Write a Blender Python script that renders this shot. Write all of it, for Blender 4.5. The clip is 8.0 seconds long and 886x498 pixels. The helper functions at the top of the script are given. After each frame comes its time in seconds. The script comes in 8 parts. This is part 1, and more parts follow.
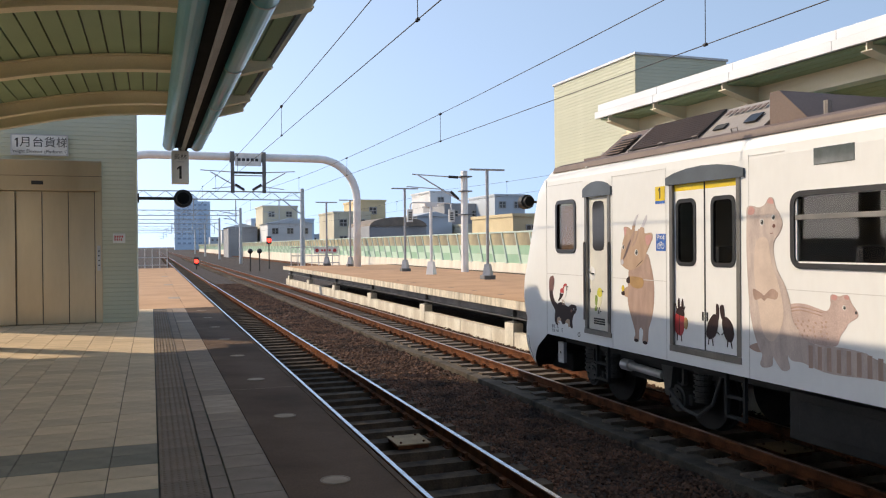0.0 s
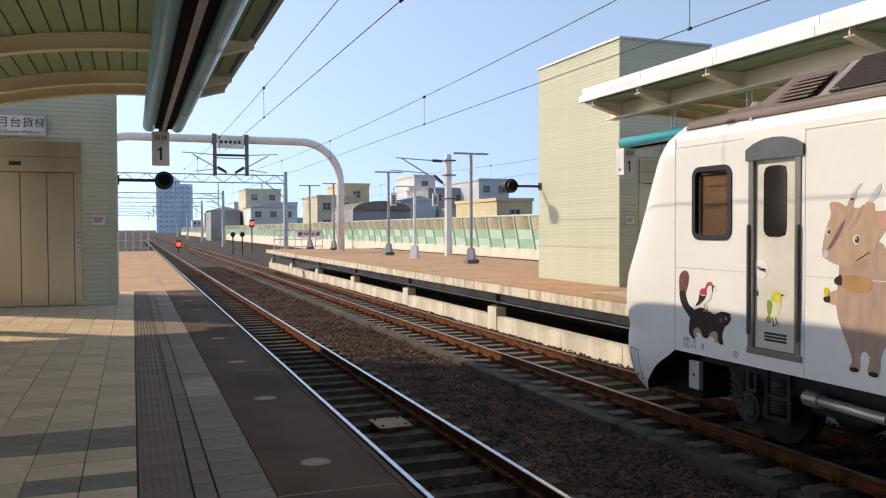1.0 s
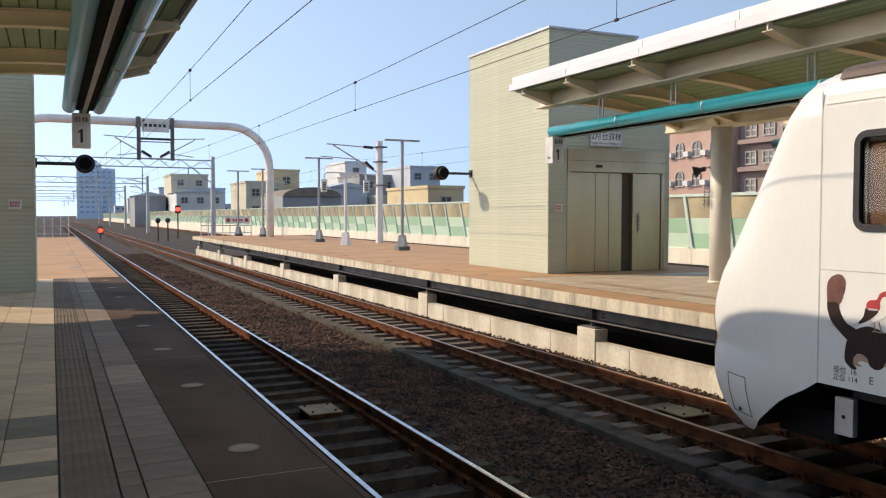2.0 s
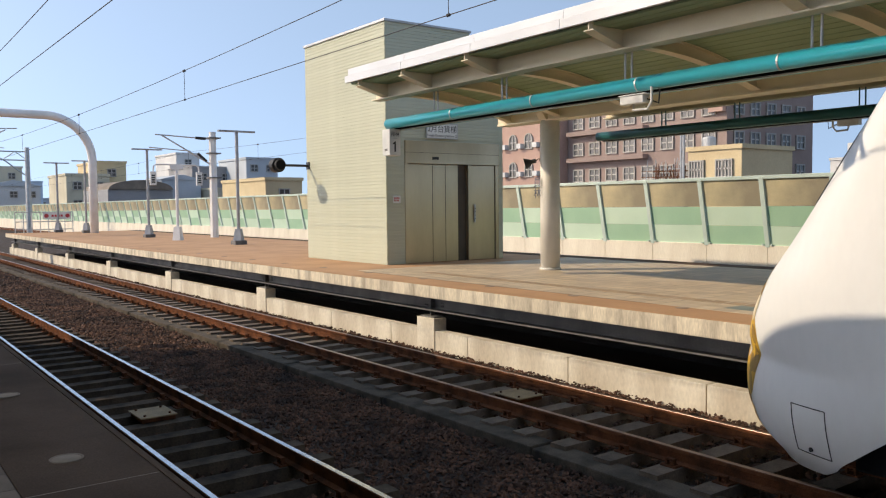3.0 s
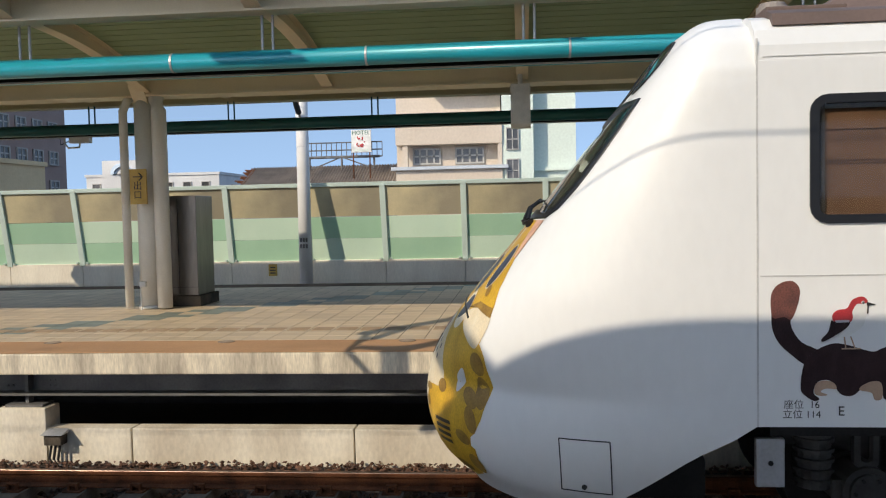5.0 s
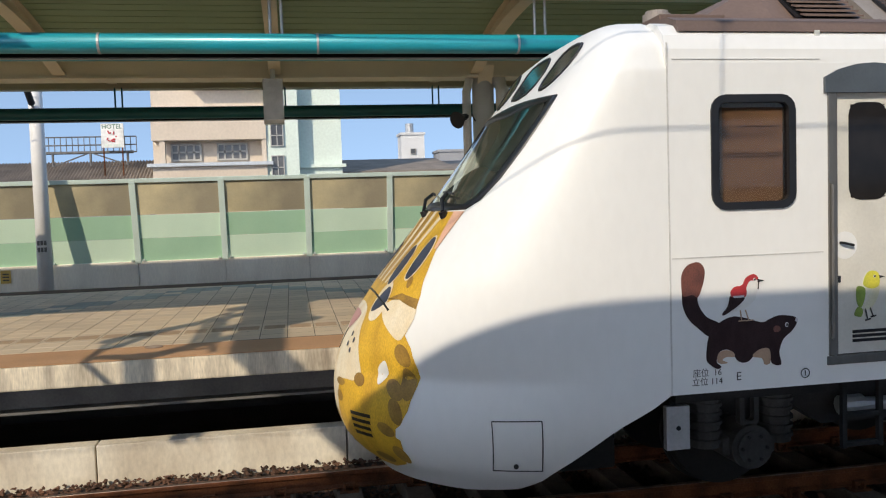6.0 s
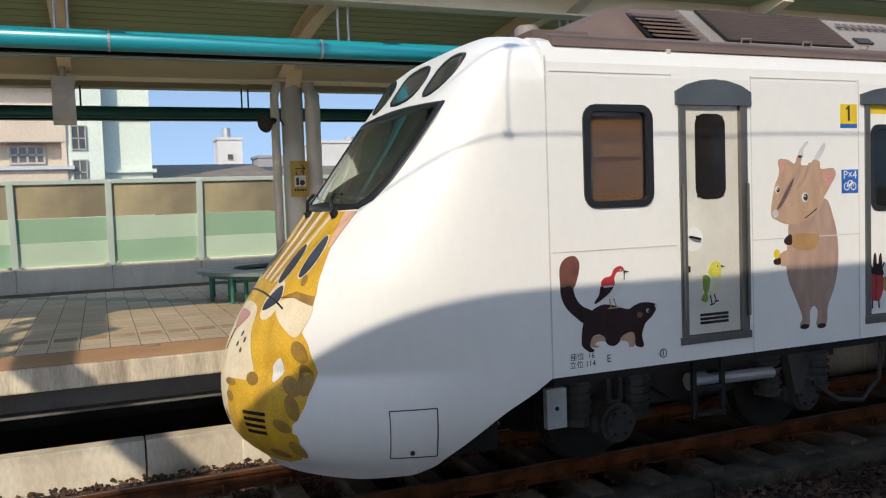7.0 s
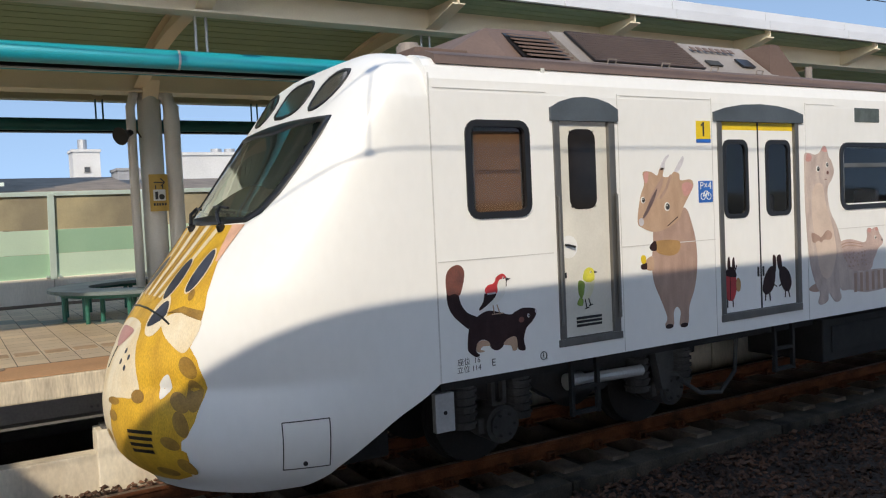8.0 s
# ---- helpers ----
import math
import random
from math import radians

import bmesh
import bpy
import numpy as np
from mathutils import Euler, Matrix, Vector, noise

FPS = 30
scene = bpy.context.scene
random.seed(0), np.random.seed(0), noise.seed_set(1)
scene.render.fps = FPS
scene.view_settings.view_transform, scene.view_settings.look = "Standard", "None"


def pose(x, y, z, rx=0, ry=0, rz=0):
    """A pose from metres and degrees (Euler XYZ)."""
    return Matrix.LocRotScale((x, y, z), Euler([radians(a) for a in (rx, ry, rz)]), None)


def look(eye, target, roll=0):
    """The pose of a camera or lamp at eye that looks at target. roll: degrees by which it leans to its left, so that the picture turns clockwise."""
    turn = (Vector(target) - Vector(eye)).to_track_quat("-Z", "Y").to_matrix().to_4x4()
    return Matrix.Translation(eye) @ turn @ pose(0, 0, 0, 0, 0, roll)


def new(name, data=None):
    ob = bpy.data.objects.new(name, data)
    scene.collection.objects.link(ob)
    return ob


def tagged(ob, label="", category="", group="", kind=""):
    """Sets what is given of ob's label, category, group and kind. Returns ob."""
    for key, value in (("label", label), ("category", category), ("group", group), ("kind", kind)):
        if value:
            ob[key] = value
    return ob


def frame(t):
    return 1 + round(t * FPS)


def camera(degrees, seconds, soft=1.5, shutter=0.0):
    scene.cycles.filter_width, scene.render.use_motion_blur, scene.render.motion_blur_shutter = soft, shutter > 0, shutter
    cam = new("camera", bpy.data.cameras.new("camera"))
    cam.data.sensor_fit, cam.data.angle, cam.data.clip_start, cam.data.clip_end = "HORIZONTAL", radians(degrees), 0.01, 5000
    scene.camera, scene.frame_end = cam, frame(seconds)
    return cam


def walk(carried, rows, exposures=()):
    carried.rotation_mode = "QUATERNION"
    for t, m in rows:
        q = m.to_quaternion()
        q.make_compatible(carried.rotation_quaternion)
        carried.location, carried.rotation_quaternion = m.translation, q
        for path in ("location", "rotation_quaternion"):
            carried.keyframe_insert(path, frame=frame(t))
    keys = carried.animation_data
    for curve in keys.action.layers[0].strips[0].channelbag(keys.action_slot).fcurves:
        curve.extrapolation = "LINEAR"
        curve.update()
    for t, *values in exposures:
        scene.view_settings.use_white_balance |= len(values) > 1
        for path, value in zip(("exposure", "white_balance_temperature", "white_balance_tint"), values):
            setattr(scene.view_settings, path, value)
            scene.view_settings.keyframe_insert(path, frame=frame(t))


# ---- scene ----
cam = camera(56.48, 8.0, soft=1.15)
PATH = [
    (0, pose(0.000, 0.000, 2.396, 89.66, 0.48, -19.49)),
    (0.5, pose(0.010, 0.006, 2.397, 89.16, 0.34, -19.81)),
    (1, pose(0.023, 0.026, 2.381, 88.56, 0.22, -20.61)),
    (1.2, pose(-0.000, 0.055, 2.367, 88.37, 0.19, -21.13)),
    (2.3, pose(0.048, -0.028, 2.367, 87.43, 0.07, -27.71)),
    (2.5, pose(0.073, -0.031, 2.364, 87.32, 0.31, -29.50)),
    (3, pose(0.032, -0.054, 2.378, 87.04, 0.57, -36.43)),
    (3.5, pose(0.176, -0.086, 2.372, 87.03, 0.69, -48.74)),
    (4, pose(0.312, -0.216, 2.365, 87.05, 0.88, -62.12)),
    (4.5, pose(0.365, -0.306, 2.375, 87.12, 0.79, -74.32)),
    (5, pose(0.363, -0.404, 2.371, 87.39, 1.22, -84.59)),
    (5.2, pose(0.400, -0.428, 2.378, 87.35, 1.20, -88.28)),
    (6.3, pose(0.361, -0.651, 2.344, 86.72, 1.95, -104.24)),
    (6.5, pose(0.316, -0.678, 2.326, 86.84, 1.86, -106.67)),
    (7, pose(0.264, -0.754, 2.329, 86.81, 2.02, -112.70)),
    (7.5, pose(0.198, -0.805, 2.325, 86.96, 2.01, -116.55)),
    (8, pose(0.163, -0.799, 2.332, 87.29, 2.60, -121.53)),
]

# exposure and white balance: warmer while the lens looks along the shaded platform
walk(cam, PATH, [(0.0, 1.20, 7250, 11), (3.0, 1.10, 7250, 11), (4.5, 1.03, 6700, 8), (8.0, 1.08, 6650, 8)])

# ---- light ----
SUN = Vector((1.0, -0.775, -0.85))
world = bpy.data.worlds.new("sky")
world.use_nodes = True
scene.world = world
wn, wl = world.node_tree.nodes, world.node_tree.links
sky = wn.new("ShaderNodeTexSky")
sky.sky_type, sky.sun_disc = "NISHITA", False
sky.sun_elevation = math.atan2(0.85, math.hypot(1, 0.775))
sky.sun_rotation = math.atan2(-1.0, 0.775)
sky.air_density, sky.dust_density, sky.ozone_density = 1.0, 1.8, 2.0
sky.altitude = 900
lift_up = wn.new("ShaderNodeMapping")  # clear air: little of the white horizon haze
lift_up.inputs["Location"].default_value = (0, 0, 0.44)
wl.new(wn.new("ShaderNodeTexCoord").outputs["Generated"], lift_up.inputs[0])
wl.new(lift_up.outputs[0], sky.inputs[0])
tone = wn.new("ShaderNodeHueSaturation")
tone.inputs["Saturation"].default_value = 0.86
tone.inputs["Hue"].default_value = 0.492
wl.new(sky.outputs[0], tone.inputs["Color"])
wl.new(tone.outputs[0], wn["Background"].inputs[0])
wn["Background"].inputs[1].default_value = 0.165
sun = new("sun", bpy.data.lights.new("sun", "SUN"))
sun.data.energy, sun.data.angle, sun.data.color = 1.75, radians(0.55), (1.0, 0.87, 0.70)
sun.matrix_world = look(-SUN * 30, (0, 0, 0))


# ---- materials ----
def mat(name, col, rough=0.6, metal=0.0, col2=None, scale=1.5, fine=45.0, var=0.12, bump=0.15, rand=0.0,
        stretch=(1, 1, 1), island=False, spec=0.5, coat=0.0, dist=0.004, lo=0.38, hi=0.68):
    """Principled paint with large patches from col to col2, fine grain, relief and a shift from piece to piece."""
    m = bpy.data.materials.new(name)
    m.use_nodes = True
    nt = m.node_tree
    n, l = nt.nodes, nt.links
    p = n["Principled BSDF"]
    tc = n.new("ShaderNodeTexCoord")
    mp = n.new("ShaderNodeMapping")
    mp.inputs["Scale"].default_value = stretch
    l.new(tc.outputs["Object"], mp.inputs[0])
    big = n.new("ShaderNodeTexNoise")
    big.inputs["Scale"].default_value, big.inputs["Detail"].default_value = scale, 6
    l.new(mp.outputs[0], big.inputs[0])
    grain = n.new("ShaderNodeTexNoise")
    grain.inputs["Scale"].default_value, grain.inputs["Detail"].default_value = fine, 4
    l.new(mp.outputs[0], grain.inputs[0])
    c2 = col2 or tuple(c * 0.72 for c in col)
    ramp = n.new("ShaderNodeMapRange")
    ramp.inputs[1].default_value, ramp.inputs[2].default_value = lo, hi
    l.new(big.outputs[0], ramp.inputs[0])
    mix = n.new("ShaderNodeMix")
    mix.data_type = "RGBA"
    mix.inputs[6].default_value, mix.inputs[7].default_value = (*col, 1), (*c2, 1)
    l.new(ramp.outputs[0], mix.inputs[0])
    g = n.new("ShaderNodeMapRange")
    g.inputs[1].default_value, g.inputs[2].default_value = 0.25, 0.75
    g.inputs[3].default_value, g.inputs[4].default_value = 1 - var, 1 + var
    l.new(grain.outputs[0], g.inputs[0])
    hsv = n.new("ShaderNodeHueSaturation")
    l.new(mix.outputs[2], hsv.inputs["Color"])
    val = g.outputs[0]
    if rand:
        src = n.new("ShaderNodeNewGeometry").outputs["Random Per Island"] if island else n.new("ShaderNodeObjectInfo").outputs["Random"]
        r = n.new("ShaderNodeMapRange")
        r.inputs[3].default_value, r.inputs[4].default_value = 1 - rand, 1 + rand
        l.new(src, r.inputs[0])
        mul = n.new("ShaderNodeMath")
        mul.operation = "MULTIPLY"
        l.new(g.outputs[0], mul.inputs[0])
        l.new(r.outputs[0], mul.inputs[1])
        val = mul.outputs[0]
    l.new(val, hsv.inputs["Value"])
    l.new(hsv.outputs[0], p.inputs["Base Color"])
    rr = n.new("ShaderNodeMapRange")
    rr.inputs[3].default_value, rr.inputs[4].default_value = max(0.03, rough - 0.08), min(1, rough + 0.1)
    l.new(big.outputs[0], rr.inputs[0])
    l.new(rr.outputs[0], p.inputs["Roughness"])
    p.inputs["Metallic"].default_value = metal
    p.inputs["Specular IOR Level"].default_value = spec
    p.inputs["Coat Weight"].default_value = coat
    p.inputs["Coat Roughness"].default_value = 0.12
    if bump:
        b = n.new("ShaderNodeBump")
        b.inputs["Strength"].default_value, b.inputs["Distance"].default_value = bump, dist
        l.new(grain.outputs[0], b.inputs["Height"])
        l.new(b.outputs[0], p.inputs["Normal"])
    return m


def glow(name, col, strength):
    m = mat(name, col, 0.3)
    p = m.node_tree.nodes["Principled BSDF"]
    p.inputs["Emission Color"].default_value = (*col, 1)
    p.inputs["Emission Strength"].default_value = strength
    return m


def glassy(name, col, rough=0.03, trans=1.0, alpha=1.0):
    m = bpy.data.materials.new(name)
    m.use_nodes = True
    p = m.node_tree.nodes["Principled BSDF"]
    p.inputs["Base Color"].default_value = (*col, 1)
    p.inputs["Roughness"].default_value = rough
    p.inputs["Transmission Weight"].default_value = trans
    p.inputs["IOR"].default_value = 1.28
    p.inputs["Alpha"].default_value = alpha
    return m


M = {}
M["ballast"] = mat("ballast_bed", (0.042, 0.025, 0.018), 0.95, col2=(0.03, 0.023, 0.02), scale=0.8, fine=28, var=0.5, bump=0.9, dist=0.03)
M["stones"] = mat("ballast_stone", (0.135, 0.066, 0.040), 0.9, col2=(0.035, 0.021, 0.015), scale=2, fine=40, var=0.3, bump=0.3, rand=0.45, island=True)
M["rust"] = mat("rusty_rail_side", (0.16, 0.06, 0.027), 0.92, spec=0.1, col2=(0.06, 0.027, 0.015), scale=4, fine=70, var=0.3, bump=0.3)
M["railtop"] = mat("polished_rail_head", (0.62, 0.63, 0.66), 0.22, 1.0, scale=6, fine=200, var=0.06, bump=0.02)
M["railbrown"] = mat("dull_rail_head", (0.46, 0.33, 0.26), 0.33, 0.85, scale=4, fine=120, var=0.15, bump=0.05)
M["sleeper"] = mat("weathered_concrete_sleeper", (0.17, 0.125, 0.09), 0.9, col2=(0.09, 0.068, 0.05), scale=4, fine=50, var=0.25, bump=0.4, rand=0.25)
M["sleeperdark"] = mat("oily_sleeper", (0.10, 0.074, 0.052), 0.95, spec=0.15, col2=(0.03, 0.023, 0.018), scale=4, fine=50, var=0.25, bump=0.4, rand=0.25)
M["kerb"] = mat("mossy_track_kerb", (0.11, 0.09, 0.07), 0.95, spec=0.15, col2=(0.032, 0.029, 0.024), scale=3, fine=60, var=0.3, bump=0.5, rand=0.12)
M["concrete"] = mat("stained_concrete", (0.74, 0.68, 0.56), 0.85, col2=(0.52, 0.45, 0.35), scale=2.2, fine=30, var=0.12, bump=0.3, stretch=(1, 1.0, 0.5))
M["slabedge"] = mat("streaked_slab_edge", (0.68, 0.60, 0.46), 0.88, col2=(0.30, 0.25, 0.19), scale=2.0, fine=26, var=0.22, bump=0.35, stretch=(1, 2.6, 0.45), lo=0.42, hi=0.75)
M["barrierwall"] = mat("barrier_base_concrete", (0.80, 0.74, 0.62), 0.85, col2=(0.68, 0.61, 0.50), scale=1.2, fine=30, var=0.08, bump=0.2, stretch=(1, 1.4, 0.4))
M["edgestrip"] = mat("dark_rubber_edge_paving", (0.125, 0.078, 0.05), 0.8, col2=(0.07, 0.044, 0.029), scale=1.2, fine=120, var=0.25, bump=0.2, spec=0.1)
M["redpave"] = mat("red_brown_platform_paving", (0.50, 0.285, 0.145), 0.8, col2=(0.41, 0.23, 0.115), scale=0.9, fine=60, var=0.14, bump=0.15)
M["tile"] = mat("beige_platform_tile", (0.60, 0.46, 0.31), 0.7, col2=(0.50, 0.385, 0.26), spec=0.22, scale=5, fine=150, var=0.1, bump=0.06, rand=0.13)
M["tiledark"] = mat("slate_green_tile", (0.22, 0.20, 0.155), 0.75, spec=0.2, col2=(0.175, 0.16, 0.125), scale=5, fine=150, var=0.1, bump=0.06, rand=0.12)
M["tilegrey"] = mat("grey_border_tile", (0.27, 0.205, 0.155), 0.75, spec=0.2, col2=(0.21, 0.16, 0.12), scale=5, fine=150, var=0.1, bump=0.06, rand=0.12)
M["tilewhite"] = mat("pale_replaced_tile", (0.40, 0.31, 0.235), 0.8, spec=0.2, scale=5, fine=150, var=0.08, bump=0.06, rand=0.05)
M["tactile"] = mat("tactile_paving", (0.225, 0.17, 0.128), 0.75, spec=0.2, col2=(0.18, 0.135, 0.10), scale=4, fine=100, var=0.15, bump=0.1, rand=0.1)
M["tiles2"] = mat("platform_tiles", (0.58, 0.46, 0.315), 0.55, col2=(0.50, 0.39, 0.27), scale=1.5, fine=90, var=0.08, bump=0.05, rand=0.12, island=True)
M["tile2"] = mat("platform_tile_piece", (0.58, 0.46, 0.315), 0.55, col2=(0.50, 0.39, 0.27), scale=1.5, fine=90, var=0.08, bump=0.05, rand=0.12)
M["tile2g"] = mat("greenish_tile_piece", (0.21, 0.24, 0.20), 0.5, scale=1.5, fine=90, var=0.08, bump=0.05, rand=0.12)
M["grout"] = mat("tile_bed", (0.10, 0.09, 0.08), 0.9, scale=3, fine=60, var=0.15)
M["clad"] = mat("pale_green_cladding", (0.52, 0.53, 0.41), 0.6, spec=0.3, col2=(0.47, 0.485, 0.37), scale=0.8, fine=70, var=0.05, bump=0.06, rand=0.035)
M["steel"] = mat("brushed_stainless", (0.56, 0.47, 0.33), 0.30, 0.92, col2=(0.42, 0.35, 0.245), scale=0.9, fine=18, var=0.025, bump=0.05, stretch=(1, 1, 0.25))
M["steeldark"] = mat("shadowed_steel_gap", (0.10, 0.08, 0.062), 0.5, 0.4)
M["cream"] = mat("cream_painted_steel", (0.80, 0.71, 0.53), 0.5, col2=(0.71, 0.62, 0.46), scale=0.9, fine=60, var=0.05, bump=0.05)
M["colwhite"] = mat("off_white_column_paint", (0.74, 0.72, 0.66), 0.5, col2=(0.62, 0.60, 0.54), scale=1.2, fine=50, var=0.05, bump=0.06)
M["fascia"] = mat("white_metal_fascia", (0.66, 0.67, 0.69), 0.42, 0.15, col2=(0.58, 0.59, 0.61), scale=0.7, fine=50, var=0.04, bump=0.03)
M["soffit"] = mat("sage_green_soffit", (0.31, 0.42, 0.26), 0.55, col2=(0.27, 0.37, 0.225), scale=0.8, fine=60, var=0.06, bump=0.05)
M["teal"] = mat("teal_glossy_pipe", (0.015, 0.33, 0.43), 0.3, 0.1, col2=(0.02, 0.29, 0.35), scale=1.0, fine=60, var=0.06, bump=0.03, coat=0.3)
M["tealdark"] = mat("darker_teal", (0.015, 0.12, 0.125), 0.4, 0.1, scale=1.0, fine=60, var=0.08, bump=0.03)
M["galv"] = mat("galvanised_steel", (0.52, 0.53, 0.54), 0.5, 0.55, col2=(0.42, 0.43, 0.44), scale=3, fine=40, var=0.08, bump=0.05)
M["lamp_post"] = mat("grey_lamp_post_paint", (0.36, 0.37, 0.39), 0.5, 0.3, scale=3, fine=40, var=0.08)
M["postwhite"] = mat("white_post_paint", (0.80, 0.79, 0.78), 0.5, col2=(0.70, 0.69, 0.67), scale=1.5, fine=40, var=0.05, bump=0.05)
M["black"] = mat("black_rubber", (0.018, 0.018, 0.02), 0.5, scale=3, fine=60, var=0.15)
M["darksteel"] = mat("dark_girder_paint", (0.17, 0.165, 0.16), 0.65, 0.2, col2=(0.10, 0.10, 0.10), scale=2, fine=40, var=0.15, bump=0.1)
# near-black colour that stands for the shade below the platforms
M["void"] = mat("undercroft_shade", (0.03, 0.03, 0.03), 0.95, scale=2, fine=20, var=0.2)
M["fencepost"] = mat("mint_barrier_post", (0.63, 0.74, 0.67), 0.5, 0.1, col2=(0.55, 0.66, 0.60), scale=2, fine=50, var=0.05)
M["green_a"] = mat("pale_mint_panel", (0.62, 0.78, 0.62), 0.45, col2=(0.57, 0.74, 0.58), scale=1.0, fine=40, var=0.04, rand=0.04)
M["green_b"] = mat("deeper_mint_panel", (0.39, 0.60, 0.42), 0.45, col2=(0.35, 0.56, 0.39), scale=1.0, fine=40, var=0.04, rand=0.04)
M["smoky"] = mat("smoky_acrylic_panel", (0.72, 0.62, 0.38), 0.3, col2=(0.32, 0.28, 0.20), lo=0.40, hi=0.68, scale=0.4, fine=30, var=0.05, rand=0.12)
M["signwhite"] = mat("white_sign_face", (0.78, 0.78, 0.75), 0.4, scale=2, fine=60, var=0.03)
M["ink"] = mat("black_lettering", (0.03, 0.03, 0.03), 0.5)
M["ochre"] = mat("ochre_sign_face", (0.56, 0.36, 0.07), 0.45, scale=3, fine=60, var=0.05)
M["redink"] = mat("red_lettering", (0.55, 0.05, 0.06), 0.5)
M["blue"] = mat("blue_sign_face", (0.02, 0.13, 0.50), 0.4, scale=3, fine=60, var=0.04)
M["yellow"] = mat("yellow_sign_face", (0.80, 0.58, 0.02), 0.4, scale=3, fine=60, var=0.04)
M["redlamp"] = glow("red_signal_light", (1.0, 0.03, 0.02), 3.0)
M["bench"] = mat("slate_bench_top", (0.16, 0.20, 0.20), 0.35, col2=(0.11, 0.14, 0.14), scale=2, fine=60, var=0.1)
M["benchleg"] = mat("green_bench_leg", (0.03, 0.15, 0.11), 0.45, scale=2, fine=60, var=0.1)
M["cctv"] = mat("white_camera_housing", (0.68, 0.68, 0.66), 0.4, scale=4, fine=60, var=0.05)
M["tray"] = mat("black_cable_tray", (0.008, 0.008, 0.009), 0.8, spec=0.1, scale=3, fine=60, var=0.15)
M["wire"] = mat("overhead_wire", (0.05, 0.045, 0.045), 0.6, 0.5)


# ---- geometry helpers ----
def part(name, bm, material, parent=None, label="", smooth=False):
    me = bpy.data.meshes.new(name)
    bmesh.ops.recalc_face_normals(bm, faces=bm.faces)
    bm.to_mesh(me)
    bm.free()
    for one in material if isinstance(material, (list, tuple)) else [material]:
        me.materials.append(one)
    if smooth:
        for f in me.polygons:
            f.use_smooth = True
    ob = new(name, me)
    if parent:
        ob.parent = parent
    if label:
        ob["label"] = label
    return ob


def piece(name, me, parent, x=0, y=0, z=0, rz=0.0):
    ob = new(name, me)
    ob.parent = parent
    ob.location = (x, y, z)
    ob.rotation_euler[2] = rz
    return ob


def mesh_of(name, bm, *materials):
    me = bpy.data.meshes.new(name)
    bmesh.ops.recalc_face_normals(bm, faces=bm.faces)
    bm.to_mesh(me)
    bm.free()
    for m in materials:
        me.materials.append(m)
    return me


def thing(name, label, category, x=0, y=0, z=0, group="", kind=""):
    ob = new(name)
    ob.location = (x, y, z)
    ob.empty_display_size = 0.1
    return tagged(ob, label, category, group, kind)


def structure(name, bm, material, label=""):
    ob = part(name, bm, material)
    ob["kind"] = "structure"
    if label:
        ob["label"] = label
    return ob


def box(bm, x0, y0, z0, x1, y1, z1, bevel=0.0, mi=0):
    c = ((x0 + x1) / 2, (y0 + y1) / 2, (z0 + z1) / 2)
    r = bmesh.ops.create_cube(bm, size=1, matrix=Matrix.LocRotScale(c, None, (abs(x1 - x0), abs(y1 - y0), abs(z1 - z0))))
    vs = r["verts"]
    faces = list({f for v in vs for f in v.link_faces})
    for f in faces:
        f.material_index = mi
    if bevel:
        es = list({e for v in vs for e in v.link_edges})
        out = bmesh.ops.bevel(bm, geom=es, offset=bevel, segments=2, affect="EDGES", profile=0.6)
        for f in out["faces"]:
            f.material_index = mi
    return vs


def cyl(bm, a, b, r, seg=12, r2=None, cap=True, mi=0):
    a, b = Vector(a), Vector(b)
    d = b - a
    m = Matrix.Translation((a + b) / 2) @ d.to_track_quat("Z", "Y").to_matrix().to_4x4()
    out = bmesh.ops.create_cone(bm, cap_ends=cap, segments=seg, radius1=r, radius2=r if r2 is None else r2, depth=d.length, matrix=m)
    for f in {f for v in out["verts"] for f in v.link_faces}:
        f.material_index = mi
    return out["verts"]


def tube(bm, pts, r, seg=8):
    """A bent pipe through the points."""
    pts = [Vector(p) for p in pts]
    rings = []
    up = Vector((0.13, 0.27, 0.95)).normalized()
    for i, p in enumerate(pts):
        d = (pts[min(i + 1, len(pts) - 1)] - pts[max(i - 1, 0)]).normalized()
        u = d.cross(up)
        u = u.normalized() if u.length > 1e-4 else Vector((1, 0, 0))
        w = d.cross(u).normalized()
        rings.append([bm.verts.new(p + r * (math.cos(2 * math.pi * k / seg) * u + math.sin(2 * math.pi * k / seg) * w)) for k in range(seg)])
    for a, b in zip(rings, rings[1:]):
        for k in range(seg):
            bm.faces.new((a[k], a[(k + 1) % seg], b[(k + 1) % seg], b[k]))
    bm.faces.new(rings[0])
    bm.faces.new(rings[-1])


def prism(bm, poly, axis, a, b, mi=0):
    """A polygon in the two other axes, drawn out along one axis from a to b."""
    def at(p, h):
        q = list(p)
        q.insert(axis, h)
        return bm.verts.new(q)
    lo, hi = [at(p, a) for p in poly], [at(p, b) for p in poly]
    n = len(poly)
    fs = [bm.faces.new(lo), bm.faces.new(hi)]
    fs += [bm.faces.new((lo[i], lo[(i + 1) % n], hi[(i + 1) % n], hi[i])) for i in range(n)]
    for f in fs:
        f.material_index = mi


def arc(cx, cz, r, a0, a1, n=8):
    return [(cx + r * math.cos(radians(a0 + (a1 - a0) * i / n)), cz + r * math.sin(radians(a0 + (a1 - a0) * i / n))) for i in range(n + 1)]


